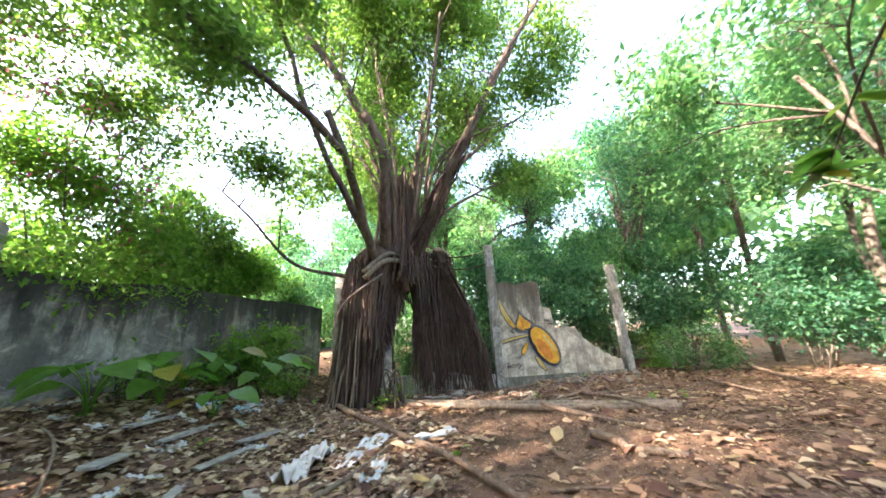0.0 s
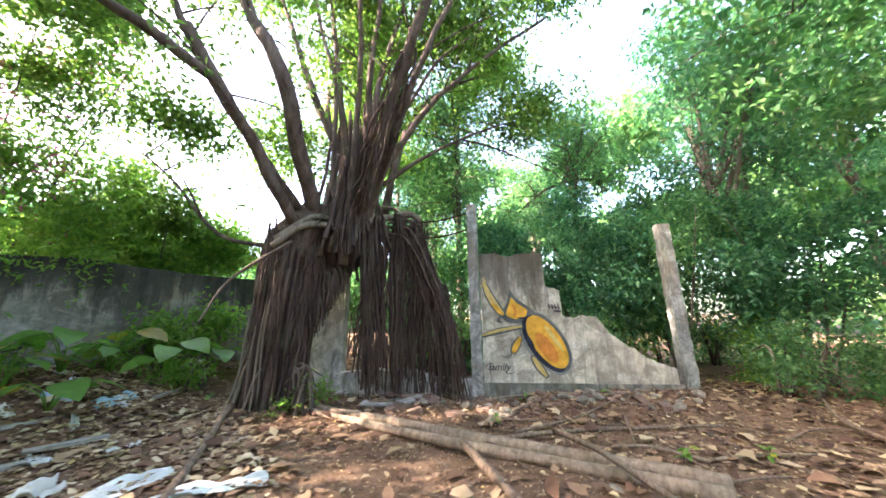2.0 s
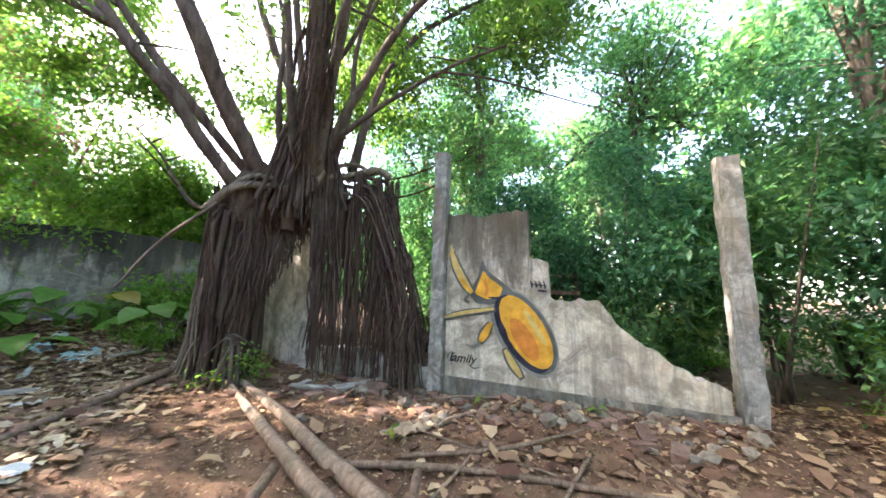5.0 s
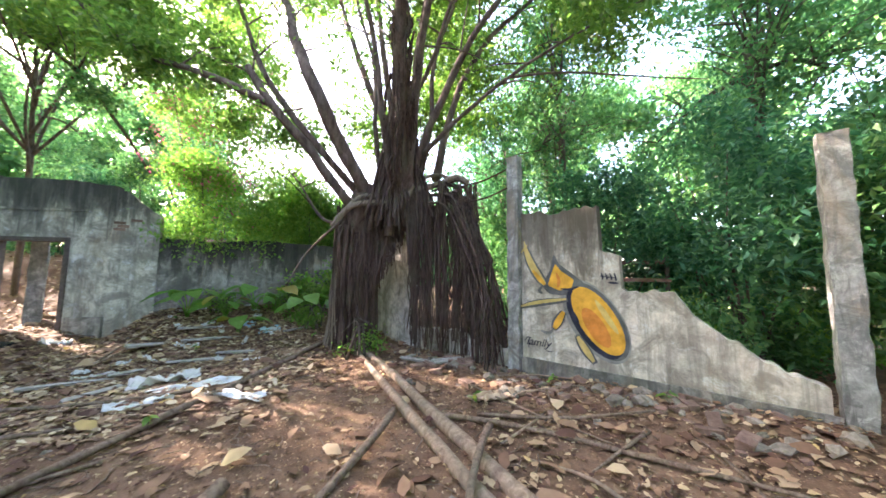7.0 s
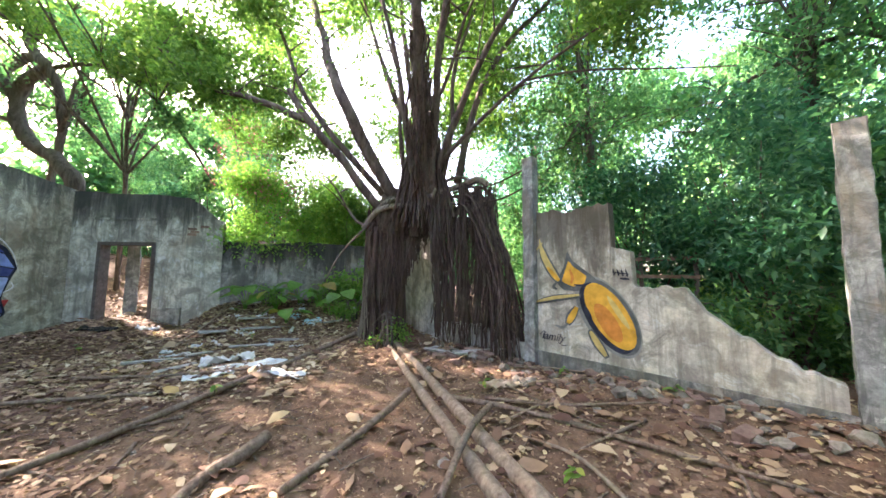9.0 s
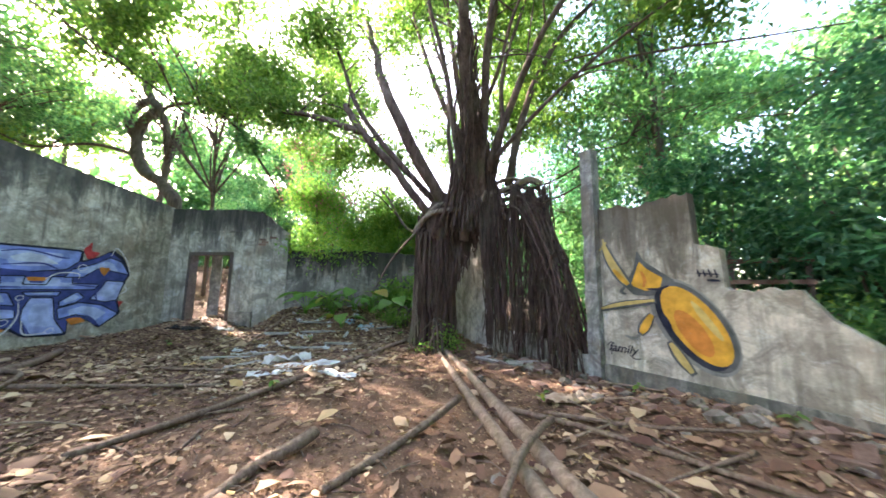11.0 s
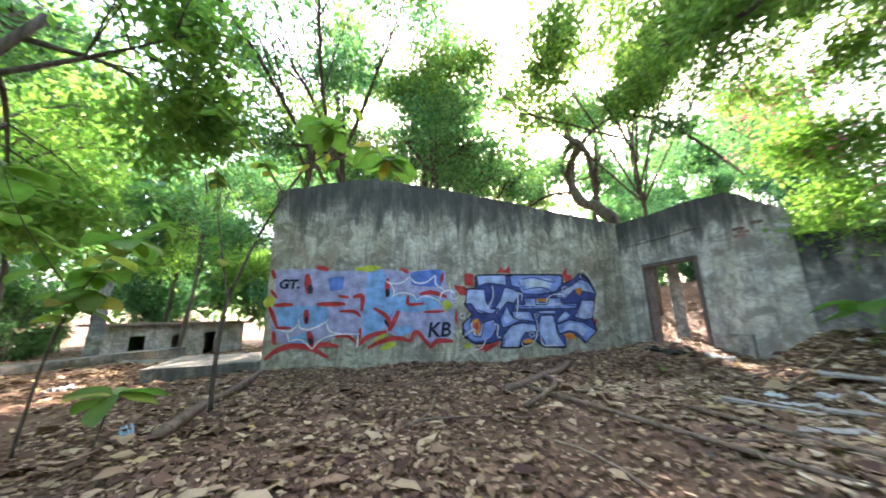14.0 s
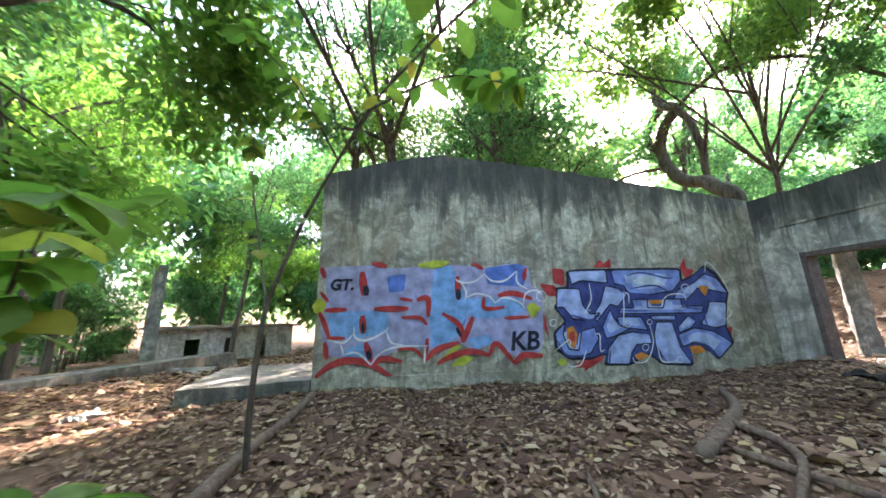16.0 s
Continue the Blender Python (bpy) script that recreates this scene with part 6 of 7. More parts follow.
fill(west, WEST_FACE, [(-6.95, 0.17), (-6.71, 0.39), (-6.59, 0.36), (-6.75, 0.22)], P_LIME, 3, "painted_panel")
fill(west, WEST_FACE, [(-6.8, 0.02), (-6.6, 0.2), (-6.37, 0.15), (-6.57, 0.02)], P_LIME, 3, "painted_panel")
stroke(west, WEST_FACE, [(-8.39, 1.71), (-8.34, 1.28)], 0.147, P_RED, 4, "painted_stroke")
stroke(west, WEST_FACE, [(-9.11, 1.79), (-9.04, 1.6)], 0.092, P_RED, 4, "painted_stroke")
stroke(west, WEST_FACE, [(-8.22, 1.87), (-7.95, 1.81)], 0.105, P_RED, 4, "painted_stroke")
stroke(west, WEST_FACE, [(-9.1, 1.35), (-8.96, 1.18)], 0.067, P_RED, 4, "painted_stroke")
stroke(west, WEST_FACE, [(-9.01, 1.03), (-8.64, 1.04)], 0.092, P_RED, 4, "painted_stroke")
stroke(west, WEST_FACE, [(-9.1, 1.0), (-9.01, 0.81), (-8.91, 0.56)], 0.084, P_RED, 4, "painted_stroke")
stroke(west, WEST_FACE, [(-8.95, 0.56), (-8.64, 0.55)], 0.067, P_RED, 4, "painted_stroke")
stroke(west, WEST_FACE, [(-8.16, 1.04), (-7.55, 1.04)], 0.109, P_RED, 4, "painted_stroke")
stroke(west, WEST_FACE, [(-7.71, 1.22), (-7.48, 1.18)], 0.067, P_RED, 4, "painted_stroke")
stroke(west, WEST_FACE, [(-7.4, 1.19), (-7.2, 1.21), (-7.19, 0.88)], 0.109, P_RED, 4, "painted_stroke")
stroke(west, WEST_FACE, [(-7.67, 0.88), (-7.36, 0.87), (-7.21, 0.75)], 0.076, P_RED, 4, "painted_stroke")
stroke(west, WEST_FACE, [(-8.36, 0.93), (-8.34, 0.62)], 0.126, P_RED, 4, "painted_stroke")
stroke(west, WEST_FACE, [(-8.29, 0.47), (-8.19, 0.15)], 0.126, P_RED, 4, "painted_stroke")
stroke(west, WEST_FACE, [(-6.93, 0.94), (-6.62, 0.72), (-6.57, 0.42)], 0.101, P_RED, 4, "painted_stroke")
stroke(west, WEST_FACE, [(-6.36, 0.87), (-6.57, 0.42)], 0.109, P_RED, 4, "painted_stroke")
stroke(west, WEST_FACE, [(-6.63, 1.62), (-6.63, 1.18)], 0.118, P_RED, 4, "painted_stroke")
stroke(west, WEST_FACE, [(-6.14, 1.22), (-6.13, 1.02), (-5.75, 1.03)], 0.084, P_RED, 4, "painted_stroke")
stroke(west, WEST_FACE, [(-5.87, 1.25), (-5.57, 1.29), (-5.2, 1.18)], 0.109, P_RED, 4, "painted_stroke")
stroke(west, WEST_FACE, [(-5.77, 0.83), (-5.27, 0.84)], 0.067, P_RED, 4, "painted_stroke")
stroke(west, WEST_FACE, [(-9.1, -0.07), (-8.88, 0.1), (-8.57, 0.18), (-8.21, 0.11), (-7.84, -0.11)], 0.118, P_RED, 4, "painted_stroke")
stroke(west, WEST_FACE, [(-8.17, 0.08), (-7.99, 0.19), (-7.66, 0.13)], 0.101, P_RED, 4, "painted_stroke")
stroke(west, WEST_FACE, [(-7.74, 0.34), (-7.48, 0.34), (-7.27, 0.18)], 0.067, P_RED, 4, "painted_stroke")
stroke(west, WEST_FACE, [(-7.25, 0.13), (-7.02, 0.32), (-6.63, 0.42)], 0.109, P_RED, 4, "painted_stroke")
stroke(west, WEST_FACE, [(-7.04, 0.07), (-6.75, 0.2), (-6.4, 0.26), (-6.09, 0.18)], 0.109, P_RED, 4, "painted_stroke")
stroke(west, WEST_FACE, [(-6.09, 0.18), (-5.94, 0.38), (-5.62, 0.02)], 0.101, P_RED, 4, "painted_stroke")
stroke(west, WEST_FACE, [(-5.62, 0.02), (-5.45, 0.16), (-5.08, 0.14)], 0.118, P_RED, 4, "painted_stroke")
stroke(west, WEST_FACE, [(-8.98, 0.49), (-8.93, 0.21)], 0.092, P_RED, 4, "painted_stroke")
stroke(west, WEST_FACE, [(-5.28, 1.78), (-5.34, 1.53)], 0.084, P_RED, 4, "painted_stroke")
stroke(west, WEST_FACE, [(-6.33, 1.87), (-6.13, 1.76)], 0.084, P_RED, 4, "painted_stroke")
stroke(west, WEST_FACE, [(-7.21, 0.51), (-7.25, 0.15)], 0.076, P_RED, 4, "painted_stroke")
stroke(west, WEST_FACE, [(-8.32, 1.46), (-8.3, 1.28)], 0.109, P_INK, 5, "painted_stroke")
stroke(west, WEST_FACE, [(-6.63, 1.38), (-6.62, 1.19)], 0.109, P_INK, 5, "painted_stroke")
stroke(west, WEST_FACE, [(-8.35, 0.8), (-8.34, 0.63)], 0.059, P_INK, 5, "painted_stroke")
stroke(west, WEST_FACE, [(-8.25, 0.33), (-8.21, 0.18)], 0.084, P_INK, 5, "painted_stroke")
stroke(west, WEST_FACE, [(-6.68, 0.68), (-6.59, 0.51)], 0.059, P_INK, 5, "painted_stroke")
stroke(west, WEST_FACE, [(-6.67, 1.56), (-6.55, 1.5), (-6.31, 1.52), (-6.11, 1.66)], 0.038, P_WHITE, 6, "painted_stroke")
stroke(west, WEST_FACE, [(-6.11, 1.66), (-5.97, 1.53), (-5.72, 1.53), (-5.47, 1.72)], 0.038, P_WHITE, 6, "painted_stroke")
stroke(west, WEST_FACE, [(-5.47, 1.72), (-5.47, 1.49), (-5.27, 1.36)], 0.038, P_WHITE, 6, "painted_stroke")
stroke(west, WEST_FACE, [(-6.48, 1.22), (-6.28, 1.29), (-6.03, 1.23), (-5.94, 1.11)], 0.038, P_WHITE, 6, "painted_stroke")
stroke(west, WEST_FACE, [(-5.94, 1.11), (-5.74, 1.21), (-5.46, 1.12), (-5.36, 1.0)], 0.038, P_WHITE, 6, "painted_stroke")
stroke(west, WEST_FACE, [(-5.4, 1.04), (-5.32, 1.28), (-5.12, 1.34), (-5.0, 1.26)], 0.038, P_WHITE, 6, "painted_stroke")
stroke(west, WEST_FACE, [(-8.94, 0.53), (-8.66, 0.48), (-8.5, 0.62)], 0.038, P_WHITE, 6, "painted_stroke")
stroke(west, WEST_FACE, [(-8.5, 0.73), (-8.46, 0.55), (-8.26, 0.51), (-7.97, 0.64), (-7.89, 0.73)], 0.038, P_WHITE, 6, "painted_stroke")
stroke(west, WEST_FACE, [(-8.68, 0.27), (-8.43, 0.3), (-8.19, 0.1)], 0.038, P_WHITE, 6, "painted_stroke")
stroke(west, WEST_FACE, [(-8.19, 0.1), (-8.03, 0.28), (-7.74, 0.38), (-7.21, 0.38)], 0.038, P_WHITE, 6, "painted_stroke")
stroke(west, WEST_FACE, [(-7.93, 0.64), (-7.85, 0.46), (-7.59, 0.39)], 0.038, P_WHITE, 6, "painted_stroke")
stroke(west, WEST_FACE, [(-8.71, 0.45), (-8.65, 0.27)], 0.038, P_WHITE, 6, "painted_stroke")
stroke(west, WEST_FACE, [(-6.59, 1.54), (-6.48, 1.34), (-6.5, 1.18)], 0.038, P_WHITE, 6, "painted_stroke")
stroke(west, WEST_FACE, [(-7.25, 0.36), (-7.27, 0.08)], 0.038, P_WHITE, 6, "painted_stroke")
fill(west, WEST_FACE, [(-4.74, 1.77), (-4.49, 1.75), (-4.51, 1.42), (-4.74, 1.48)], P_RED, 2, "painted_flare")
fill(west, WEST_FACE, [(-5.03, 1.47), (-4.71, 1.43), (-4.61, 1.2), (-4.89, 1.24)], P_RED, 2, "painted_flare")
fill(west, WEST_FACE, [(-3.87, 1.79), (-3.7, 1.95), (-3.65, 1.85), (-3.48, 1.97), (-3.48, 1.78)], P_RED, 2, "painted_flare")
fill(west, WEST_FACE, [(-1.96, 1.77), (-1.8, 1.99), (-1.8, 1.76), (-1.62, 1.74), (-1.81, 1.48)], P_RED, 2, "painted_flare")
fill(west, WEST_FACE, [(-4.46, -0.03), (-3.86, 0.18), (-3.91, 0.02), (-4.43, -0.23)], P_RED, 2, "painted_flare")
fill(west, WEST_FACE, [(-1.33, 0.55), (-1.0, 0.56), (-1.08, 0.39)], P_RED, 2, "painted_flare")
fill(west, WEST_FACE, [(-4.96, 0.91), (-4.93, 0.44), (-5.02, 0.66)], P_RED, 2, "painted_flare")
fill(west, WEST_FACE, [(-4.82, 0.05), (-4.66, 0.08), (-4.59, -0.02), (-4.75, -0.05)], P_LIME, 2, "painted_flare")
fill(west, WEST_FACE, [(-4.45, 1.75), (-1.93, 1.78), (-1.94, 1.52), (-1.65, 1.64), (-1.37, 1.84), (-1.13, 1.68), (-0.91, 1.27), (-1.0, 1.07), (-1.14, 0.6), (-1.03, 0.25), (-1.46, -0.07), (-1.67, 0.12), (-2.04, 0.21), (-2.02, -0.16), (-2.7, -0.11), (-2.95, 0.09), (-3.35, -0.1), (-3.9, -0.08), (-3.83, 0.12), (-4.16, 0.03), (-4.55, 0.04), (-4.83, 0.23), (-4.84, 0.55), (-4.58, 0.75), (-4.79, 1.01), (-4.61, 1.2), (-4.73, 1.39), (-4.47, 1.4)], P_INK, 3, "painted_panel")
fill(west, WEST_FACE, [(-4.41, 1.7), (-1.97, 1.72), (-1.98, 1.47), (-1.69, 1.59), (-1.43, 1.78), (-1.2, 1.62), (-0.98, 1.24), (-1.07, 1.05), (-1.2, 0.61), (-1.08, 0.28), (-1.5, -0.02), (-1.71, 0.16), (-2.06, 0.24), (-2.04, -0.1), (-2.7, -0.06), (-2.94, 0.14), (-3.33, -0.05), (-3.87, -0.03), (-3.8, 0.16), (-4.12, 0.08), (-4.5, 0.09), (-4.78, 0.26), (-4.79, 0.56), (-4.54, 0.76), (-4.74, 1.0), (-4.57, 1.18), (-4.68, 1.35), (-4.43, 1.37)], P_NAVY, 4, "painted_panel")
letter(west, WEST_FACE, [(-4.42, 1.71), (-3.62, 1.73), (-3.62, 1.47), (-4.17, 1.52), (-4.38, 1.44)], P_PERI, 5, "painted_letter")
letter(west, WEST_FACE, [(-4.68, 1.37), (-4.23, 1.36), (-4.19, 1.04), (-4.05, 0.87), (-3.85, 0.89), (-4.07, 0.74), (-4.42, 0.79), (-4.59, 1.01), (-4.73, 1.01)], P_PERI, 5, "painted_letter")
letter(west, WEST_FACE, [(-3.67, 1.42), (-3.24, 1.31), (-3.24, 1.22), (-3.46, 1.01), (-3.62, 1.05), (-3.95, 0.72), (-3.96, 0.89), (-3.82, 1.07)], P_PERI, 5, "painted_letter")
letter(west, WEST_FACE, [(-1.43, 1.07), (-1.05, 1.05), (-1.16, 0.6), (-1.4, 0.55), (-1.71, 0.63), (-1.53, 0.88)], P_PERI, 5, "painted_letter")
letter(west, WEST_FACE, [(-3.84, -0.05), (-3.77, 0.23), (-3.54, 0.46), (-3.2, 0.52), (-2.88, 0.47), (-2.85, 0.29), (-3.16, 0.29), (-3.3, 0.14), (-3.38, -0.07)], P_PERI, 5, "painted_letter")
letter(west, WEST_FACE, [(-2.69, 0.69), (-2.35, 0.68), (-2.31, 0.48), (-2.27, 0.22), (-2.07, -0.11), (-2.65, -0.09), (-2.78, 0.23), (-2.78, 0.45)], P_PERI, 5, "painted_letter")
letter(west, WEST_FACE, [(-3.5, 1.73), (-1.98, 1.74), (-2.0, 1.5), (-2.21, 1.3), (-2.74, 1.23), (-3.19, 1.25), (-3.27, 1.41), (-3.48, 1.46)], P_INDIGO, 5, "painted_letter")
letter(west, WEST_FACE, [(-4.8, 0.54), (-4.59, 0.72), (-4.65, 0.5), (-4.56, 0.24), (-4.37, 0.21), (-4.27, 0.56), (-4.0, 0.62), (-3.94, 0.41), (-4.14, 0.15), (-4.54, 0.07), (-4.79, 0.27)], P_INDIGO, 5, "painted_letter")
letter(west, WEST_FACE, [(-3.14, 1.13), (-2.81, 1.14), (-2.83, 0.97), (-2.49, 0.96), (-2.41, 1.14), (-2.08, 1.13), (-2.06, 0.99), (-1.58, 0.98), (-1.65, 0.85), (-2.81, 0.86), (-3.46, 0.87), (-3.4, 0.98), (-3.13, 0.97)], P_INDIGO, 5, "painted_letter")
letter(west, WEST_FACE, [(-3.84, 0.63), (-3.63, 0.96), (-3.59, 0.81), (-3.47, 0.64), (-3.28, 0.58), (-3.62, 0.44), (-3.79, 0.41)], P_INDIGO, 5, "painted_letter")
letter(west, WEST_FACE, [(-2.26, 0.44), (-1.88, 0.56), (-1.46, 0.48), (-1.09, 0.25), (-1.45, -0.03), (-1.65, 0.21), (-1.94, 0.29), (-2.21, 0.21)], P_INDIGO, 5, "painted_letter")
letter(west, WEST_FACE, [(-1.96, 0.81), (-1.82, 0.68), (-1.96, 0.56), (-2.23, 0.48), (-2.24, 0.59)], P_INDIGO, 5, "painted_letter")
letter(west, WEST_FACE, [(-1.71, 1.46), (-1.42, 1.64), (-1.16, 1.55), (-0.96, 1.23), (-1.4, 1.32), (-1.66, 1.35), (-1.89, 1.14), (-2.22, 1.13), (-2.1, 1.31)], P_INDIGO, 5, "painted_letter")
letter(west, WEST_FACE, [(-3.51, 0.81), (-3.01, 0.8), (-2.89, 0.54), (-3.21, 0.58), (-3.49, 0.65)], P_INDIGO, 5, "painted_letter")
letter(west, WEST_FACE, [(-2.82, 0.81), (-2.24, 0.81), (-2.28, 0.72), (-2.75, 0.73)], P_INDIGO, 5, "painted_letter")
fill(west, WEST_FACE, [(-3.08, 1.51), (-2.85, 1.62), (-2.59, 1.58), (-2.32, 1.4), (-2.62, 1.43), (-2.97, 1.43)], P_PALE, 7, "painted_highlight")
fill(west, WEST_FACE, [(-4.58, 0.61), (-4.44, 0.66), (-4.36, 0.5), (-4.44, 0.23), (-4.58, 0.36)], P_ORANGE, 7, "painted_patch")
fill(west, WEST_FACE, [(-2.8, 1.12), (-2.47, 1.12), (-2.52, 1.04), (-2.77, 1.04)], P_ORANGE, 7, "painted_patch")
fill(west, WEST_FACE, [(-2.09, 0.2), (-1.86, 0.25), (-1.72, 0.12), (-1.98, 0.06)], P_ORANGE, 7, "painted_patch")
fill(west, WEST_FACE, [(-1.61, 1.4), (-1.38, 1.38), (-1.49, 1.18), (-1.58, 1.27)], P_ORANGE, 7, "painted_patch")
fill(west, WEST_FACE, [(-3.27, 0.09), (-3.1, 0.14), (-2.95, 0.07), (-3.19, -0.02)], P_ORANGE, 7, "painted_patch")
fill(west, WEST_FACE, [(-4.54, 0.54), (-4.43, 0.57), (-4.43, 0.36), (-4.53, 0.39)], P_RED, 8, "painted_patch")
stroke(west, WEST_FACE, [(-3.31, 1.28), (-3.34, 0.99), (-3.41, 0.62)], 0.025, P_WHITE, 8, "painted_stroke")
stroke(west, WEST_FACE, [(-3.22, 1.06), (-3.21, 1.24), (-3.29, 1.27)], 0.025, P_WHITE, 8, "painted_stroke")
stroke(west, WEST_FACE, [(-2.85, 0.66), (-2.83, 0.31), (-3.01, -0.01), (-3.26, -0.04), (-3.3, 0.05)], 0.025, P_WHITE, 8, "painted_stroke")
stroke(west, WEST_FACE, [(-2.51, 1.09), (-2.31, 1.22), (-2.0, 1.22), (-1.96, 1.1)], 0.025, P_WHITE, 8, "painted_stroke")
stroke(west, WEST_FACE, [(-4.02, 0.5), (-3.92, 0.48), (-3.94, 0.2), (-3.86, 0.2)], 0.025, P_WHITE, 8, "painted_stroke")
stroke(west, WEST_FACE, [(-4.83, 0.23), (-4.54, 0.41), (-4.54, 0.29)], 0.025, P_WHITE, 8, "painted_stroke")
stroke(west, WEST_FACE, [(-4.63, 0.01), (-4.56, -0.07), (-4.36, -0.03), (-4.22, 0.21)], 0.025, P_WHITE, 8, "painted_stroke")
stroke(west, WEST_FACE, [(-4.17, 0.89), (-4.01, 1.15), (-4.01, 1.46)], 0.025, P_WHITE, 8, "painted_stroke")
stroke(west, WEST_FACE, [(-1.41, 1.68), (-1.31, 1.89), (-1.06, 1.59), (-0.93, 1.19)], 0.025, P_WHITE, 8, "painted_stroke")
stroke(west, WEST_FACE, [(-1.03, 0.95), (-0.99, 0.83), (-1.14, 0.71)], 0.025, P_WHITE, 8, "painted_stroke")
stroke(west, WEST_FACE, [(-2.76, 0.23), (-2.7, -0.04), (-2.39, -0.05)], 0.025, P_WHITE, 8, "painted_stroke")
stroke(west, WEST_FACE, [(-1.85, 1.36), (-1.88, 1.31), (-1.95, 1.29), (-2.0, 1.31), (-2.01, 1.36), (-1.98, 1.41), (-1.92, 1.43), (-1.86, 1.41), (-1.85, 1.36)], 0.017, P_WHITE, 8, "painted_stroke")
stroke(west, WEST_FACE, [(-4.75, 0.72), (-4.78, 0.68), (-4.83, 0.66), (-4.88, 0.68), (-4.89, 0.72), (-4.87, 0.77), (-4.82, 0.79), (-4.77, 0.77), (-4.75, 0.72)], 0.017, P_WHITE, 8, "painted_stroke")
stroke(west, WEST_FACE, [(-2.78, 0.69), (-2.81, 0.66), (-2.85, 0.65), (-2.88, 0.66), (-2.89, 0.7), (-2.87, 0.73), (-2.83, 0.74), (-2.79, 0.73), (-2.78, 0.69)], 0.017, P_WHITE, 8, "painted_stroke")
stroke(west, WEST_FACE, [(-2.94, 0.22), (-2.97, 0.18), (-3.02, 0.16), (-3.06, 0.18), (-3.07, 0.22), (-3.05, 0.26), (-3.0, 0.28), (-2.95, 0.26), (-2.94, 0.22)], 0.017, P_WHITE, 8, "painted_stroke")
stroke(west, WEST_FACE, [(-3.24, 0.67), (-3.26, 0.63), (-3.31, 0.61), (-3.36, 0.63), (-3.37, 0.67), (-3.34, 0.71), (-3.29, 0.73), (-3.25, 0.71), (-3.24, 0.67)], 0.017, P_WHITE, 8, "painted_stroke")
stroke(west, WEST_FACE, [(-2.26, -0.02), (-2.28, -0.06), (-2.33, -0.08), (-2.38, -0.06), (-2.39, -0.02), (-2.36, 0.02), (-2.31, 0.04), (-2.27, 0.02), (-2.26, -0.02)], 0.017, P_WHITE, 8, "painted_stroke")
stroke(west, WEST_FACE, [(-4.91, 1.22), (-4.94, 1.15), (-5.02, 1.13), (-5.09, 1.16), (-5.11, 1.22), (-5.08, 1.29), (-5.0, 1.32), (-4.93, 1.29), (-4.91, 1.22)], 0.017, P_WHITE, 8, "painted_stroke")
stroke(west, WEST_FACE, [(-4.45, 0.86), (-4.07, 0.76), (-3.85, 0.85)], 0.042, P_NAVY, 7, "painted_stroke")
stroke(west, WEST_FACE, [(-4.78, 0.4), (-4.61, 0.13), (-4.19, 0.12)], 0.042, P_NAVY, 7, "painted_stroke")
stroke(west, WEST_FACE, [(-3.48, 1.41), (-3.25, 1.27), (-2.74, 1.23)], 0.042, P_NAVY, 7, "painted_stroke")
stroke(west, WEST_FACE, [(-2.76, 0.21), (-2.61, -0.08)], 0.038, P_NAVY, 7, "painted_stroke")
stroke(west, WEST_FACE, [(-3.74, 0.19), (-3.8, -0.05)], 0.038, P_NAVY, 7, "painted_stroke")
stroke(west, WEST_FACE, [(-1.57, 0.57), (-1.61, 0.76), (-1.5, 0.96)], 0.038, P_NAVY, 7, "painted_stroke")
stroke(west, WEST_FACE, [(-1.95, 0.24), (-1.66, 0.2), (-1.45, -0.03)], 0.038, P_NAVY, 7, "painted_stroke")
stroke(west, WEST_FACE, [(-3.21, 0.5), (-2.88, 0.46), (-2.84, 0.27)], 0.038, P_NAVY, 7, "painted_stroke")
stroke(west, WEST_FACE, [(-3.19, 1.61), (-2.84, 1.67), (-2.33, 1.56), (-2.18, 1.56)], 0.034, P_NAVY, 7, "painted_stroke")
stroke(west, WEST_FACE, [(-3.15, 1.35), (-2.62, 1.41), (-2.34, 1.3)], 0.034, P_NAVY, 7, "painted_stroke")
stroke(west, WEST_FACE, [(-2.1, 0.97), (-1.63, 0.92)], 0.029, P_NAVY, 7, "painted_stroke")
stroke(west, WEST_FACE, [(-3.41, 0.92), (-2.84, 0.91)], 0.029, P_NAVY, 7, "painted_stroke")
lettering(west, WEST_FACE, "GT.", (-8.95, 1.39), 0.269, P_INK, 6, bold=0.012)
lettering(west, WEST_FACE, "KB", (-5.7, 0.26), 0.464, P_INK, 6, bold=0.012)

# the beetle
def ellipse(c, a, b_, d, n=28):
    """Outline of an ellipse with its long axis along d."""
    d = Vector((d[0], d[1])).normalized()
    s = Vector((-d.y, d.x))
    return [(c[0] + d.x * a * math.cos(t) + s.x * b_ * math.sin(t), c[1] + d.y * a * math.cos(t) + s.y * b_ * math.sin(t)) for t in (2 * math.pi * k / n for k in range(n))]


AX = (0.50, -0.80)
fill(beetle_wall, BW, ellipse((1.20, 0.60), 0.63, 0.345, AX), P_SMOKE, 1, "painted_shadow", "grey sprayed shadow round the beetle", False)
fill(beetle_wall, BW, ellipse((1.22, 0.60), 0.585, 0.31, AX), P_SLATE, 2, "painted_shell_rim", "dark grey rim of the beetle", False)
fill(beetle_wall, BW, ellipse((1.185, 0.575), 0.545, 0.265, AX), P_INK, 2.6, "painted_shade", "black shade under the wing case", False)
fill(beetle_wall, BW, ellipse((1.235, 0.605), 0.515, 0.245, AX), P_AMBER, 3, "painted_shell", "amber wing case of the beetle", False)
fill(beetle_wall, BW, ellipse((1.22, 0.50), 0.30, 0.12, AX), P_ORANGE, 4, "painted_shell_tone", "deeper orange on the wing case", False)
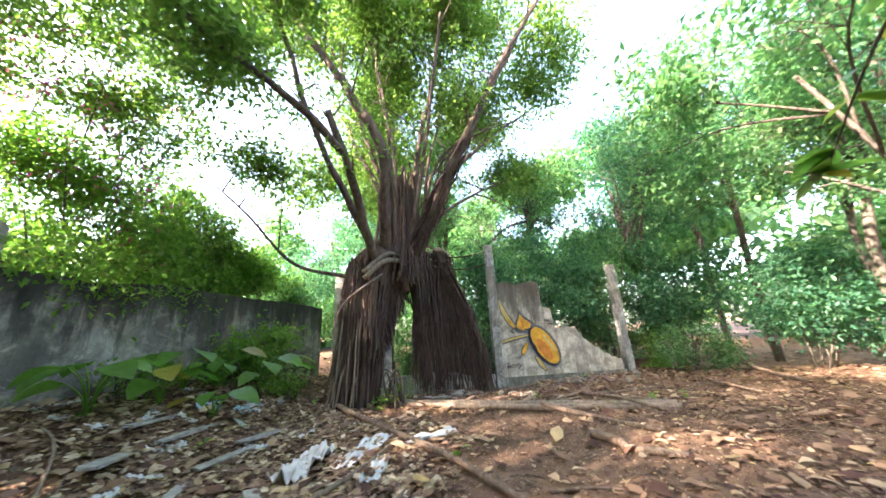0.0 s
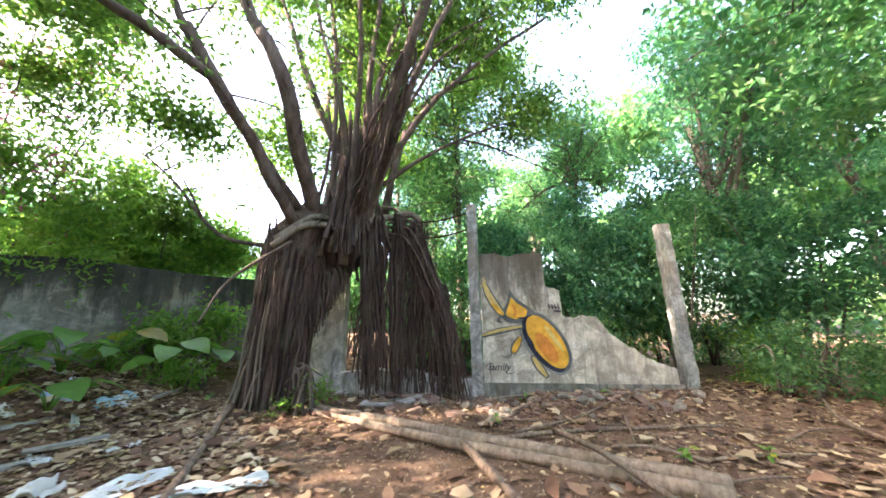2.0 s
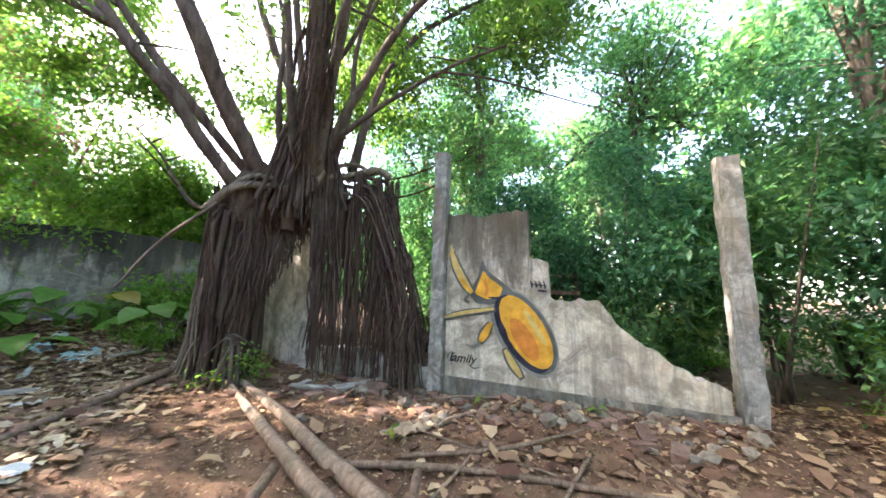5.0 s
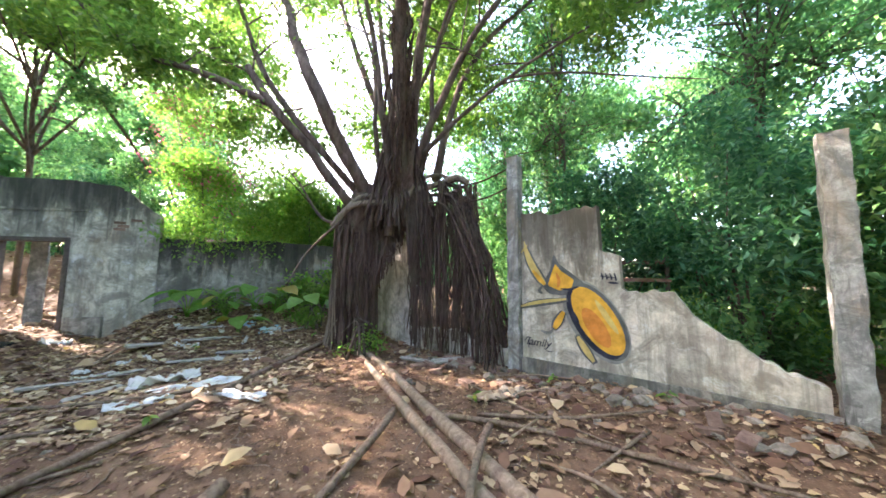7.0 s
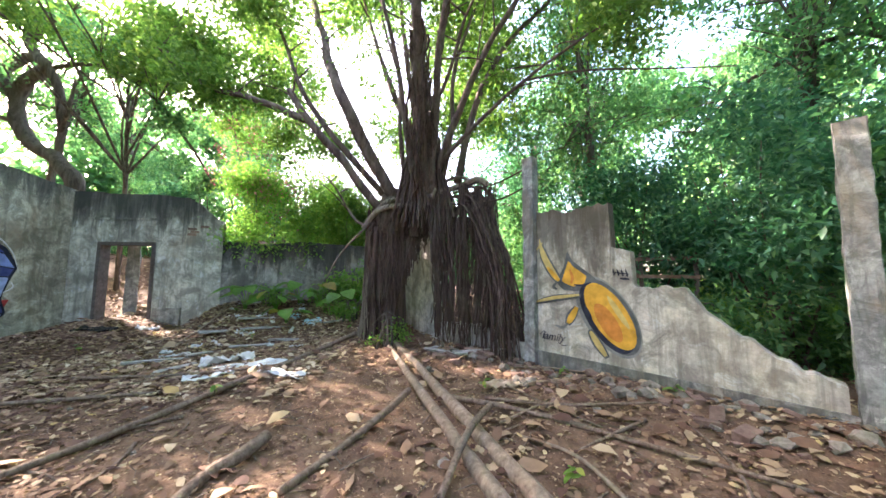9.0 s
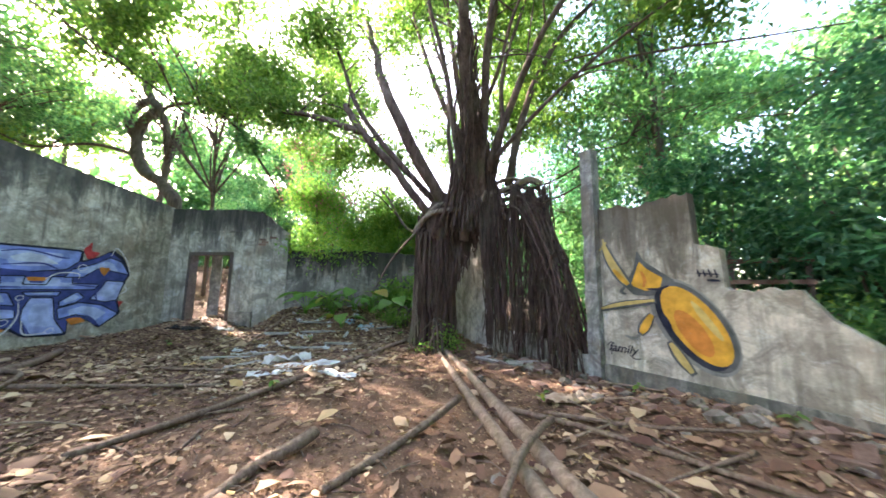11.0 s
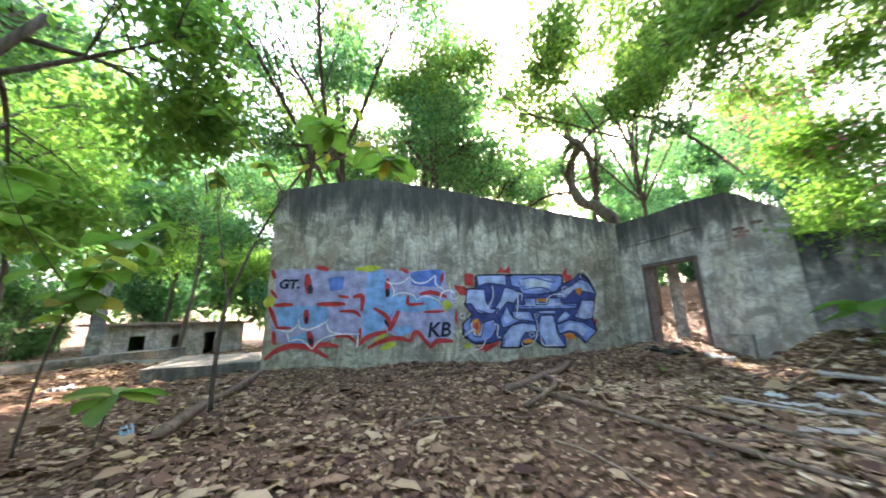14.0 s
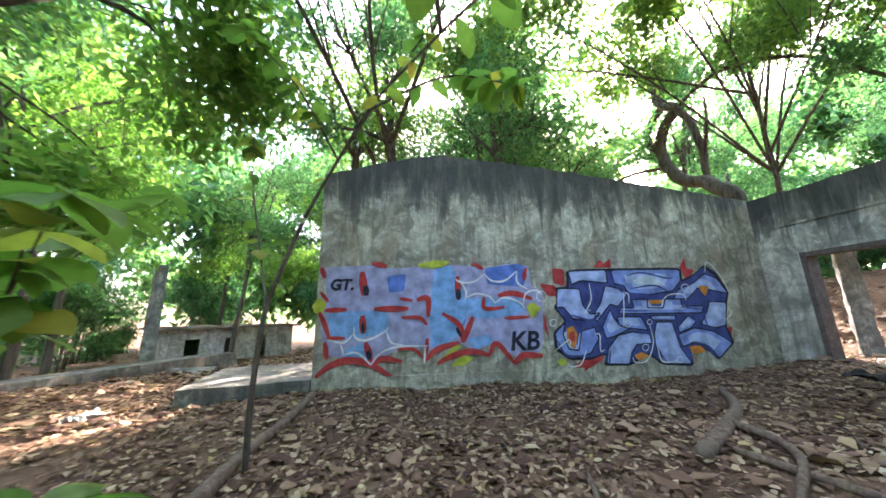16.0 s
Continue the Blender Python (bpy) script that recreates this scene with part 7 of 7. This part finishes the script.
fill(beetle_wall, BW, ellipse((1.36, 0.66), 0.26, 0.04, AX), P_OCHRE, 4, "painted_highlight", "pale gleam on the wing case", False)
for pts, w in (([(0.90, 0.72), (0.96, 0.60), (1.00, 0.50)], 0.045), ([(1.02, 0.42), (1.08, 0.34), (1.10, 0.28)], 0.022)):
    stroke(beetle_wall, BW, pts, w, P_INK, 5, "painted_mark")
fill(beetle_wall, BW, [(0.46, 1.04), (0.50, 1.16), (0.58, 1.30), (0.64, 1.56), (0.72, 1.40), (0.90, 1.26), (1.08, 1.12), (0.96, 0.96), (0.74, 0.92), (0.56, 0.94)], P_SLATE, 2, "painted_head_rim", "dark rim of the beetle's head")
fill(beetle_wall, BW, [(0.54, 1.07), (0.60, 1.24), (0.66, 1.40), (0.74, 1.30), (0.94, 1.16), (0.90, 1.04), (0.72, 0.99)], P_AMBER, 3, "painted_head", "amber head of the beetle")
stroke(beetle_wall, BW, [(0.70, 1.04), (0.72, 1.14), (0.68, 1.26)], 0.05, P_ORANGE, 4)
stroke(beetle_wall, BW, [(0.74, 1.02), (0.88, 1.02), (1.00, 1.06)], 0.03, P_INK, 4)
for pts, w, m_ in (([(0.17, 1.68), (0.26, 1.44), (0.40, 1.20), (0.54, 1.04)], 0.17, P_SLATE), ([(0.17, 1.68), (0.26, 1.44), (0.40, 1.20), (0.50, 1.08)], 0.11, P_OCHRE),
                   ([(0.30, 1.30), (0.42, 1.16), (0.50, 1.08)], 0.07, P_AMBER),
                   ([(0.06, 0.70), (0.40, 0.79), (0.84, 0.86)], 0.11, P_SLATE), ([(0.06, 0.71), (0.40, 0.80), (0.82, 0.87)], 0.055, P_OCHRE),
                   ([(0.78, 0.68), (0.68, 0.52), (0.62, 0.40)], 0.15, P_SLATE), ([(0.78, 0.68), (0.69, 0.52), (0.63, 0.42)], 0.10, P_AMBER),
                   ([(0.62, 0.41), (0.54, 0.34), (0.42, 0.36)], 0.045, P_SMOKE), ([(0.96, 0.36), (1.06, 0.18), (1.20, 0.00)], 0.14, P_SLATE),
                   ([(0.97, 0.34), (1.07, 0.18), (1.18, 0.02)], 0.09, P_OCHRE), ([(0.46, 1.06), (0.40, 0.98), (0.46, 0.94)], 0.05, P_SLATE), ([(0.52, 1.00), (0.60, 0.96), (0.70, 0.96)], 0.06, P_SLATE),
                   ([(0.10, 1.60), (0.17, 1.68), (0.16, 1.78)], 0.03, P_OCHRE), ([(0.17, 1.66), (0.21, 1.72)], 0.03, P_OCHRE)):
    stroke(beetle_wall, BW, pts, w, m_, 3 if m_ in (P_SMOKE, P_SLATE) else 4, "painted_leg")
lettering(beetle_wall, BW, "family", (0.17, 0.12), 0.17, P_INK, 5, 0.35, "the word family in black script", 0.001)
stroke(beetle_wall, BW, [(0.15, 0.18), (0.22, 0.24), (0.21, 0.06)], 0.014, P_INK, 5)
stroke(beetle_wall, BW, [(0.46, 0.10), (0.54, 0.06), (0.62, 0.08)], 0.012, P_INK, 5)
for k in range(4):
    stroke(beetle_wall, BW, [(1.31 + 0.055 * k, 1.26), (1.33 + 0.055 * k, 1.20 - 0.01 * k), (1.32 + 0.055 * k, 1.17)], 0.022, P_INK, 4)
stroke(beetle_wall, BW, [(1.30, 1.215), (1.52, 1.19)], 0.016, P_INK, 5)
stroke(beetle_wall, BW, [(1.40, 1.13), (1.52, 1.12)], 0.03, P_INK, 4)
# ledge of the footing, with a dark crack above it
b = Buf()
b.box(0.1, 3.45, -0.035, 0.0, -0.9, -0.09, BW)
part("footing", b, M_SLAB, beetle_wall, "grey concrete footing of the wall")
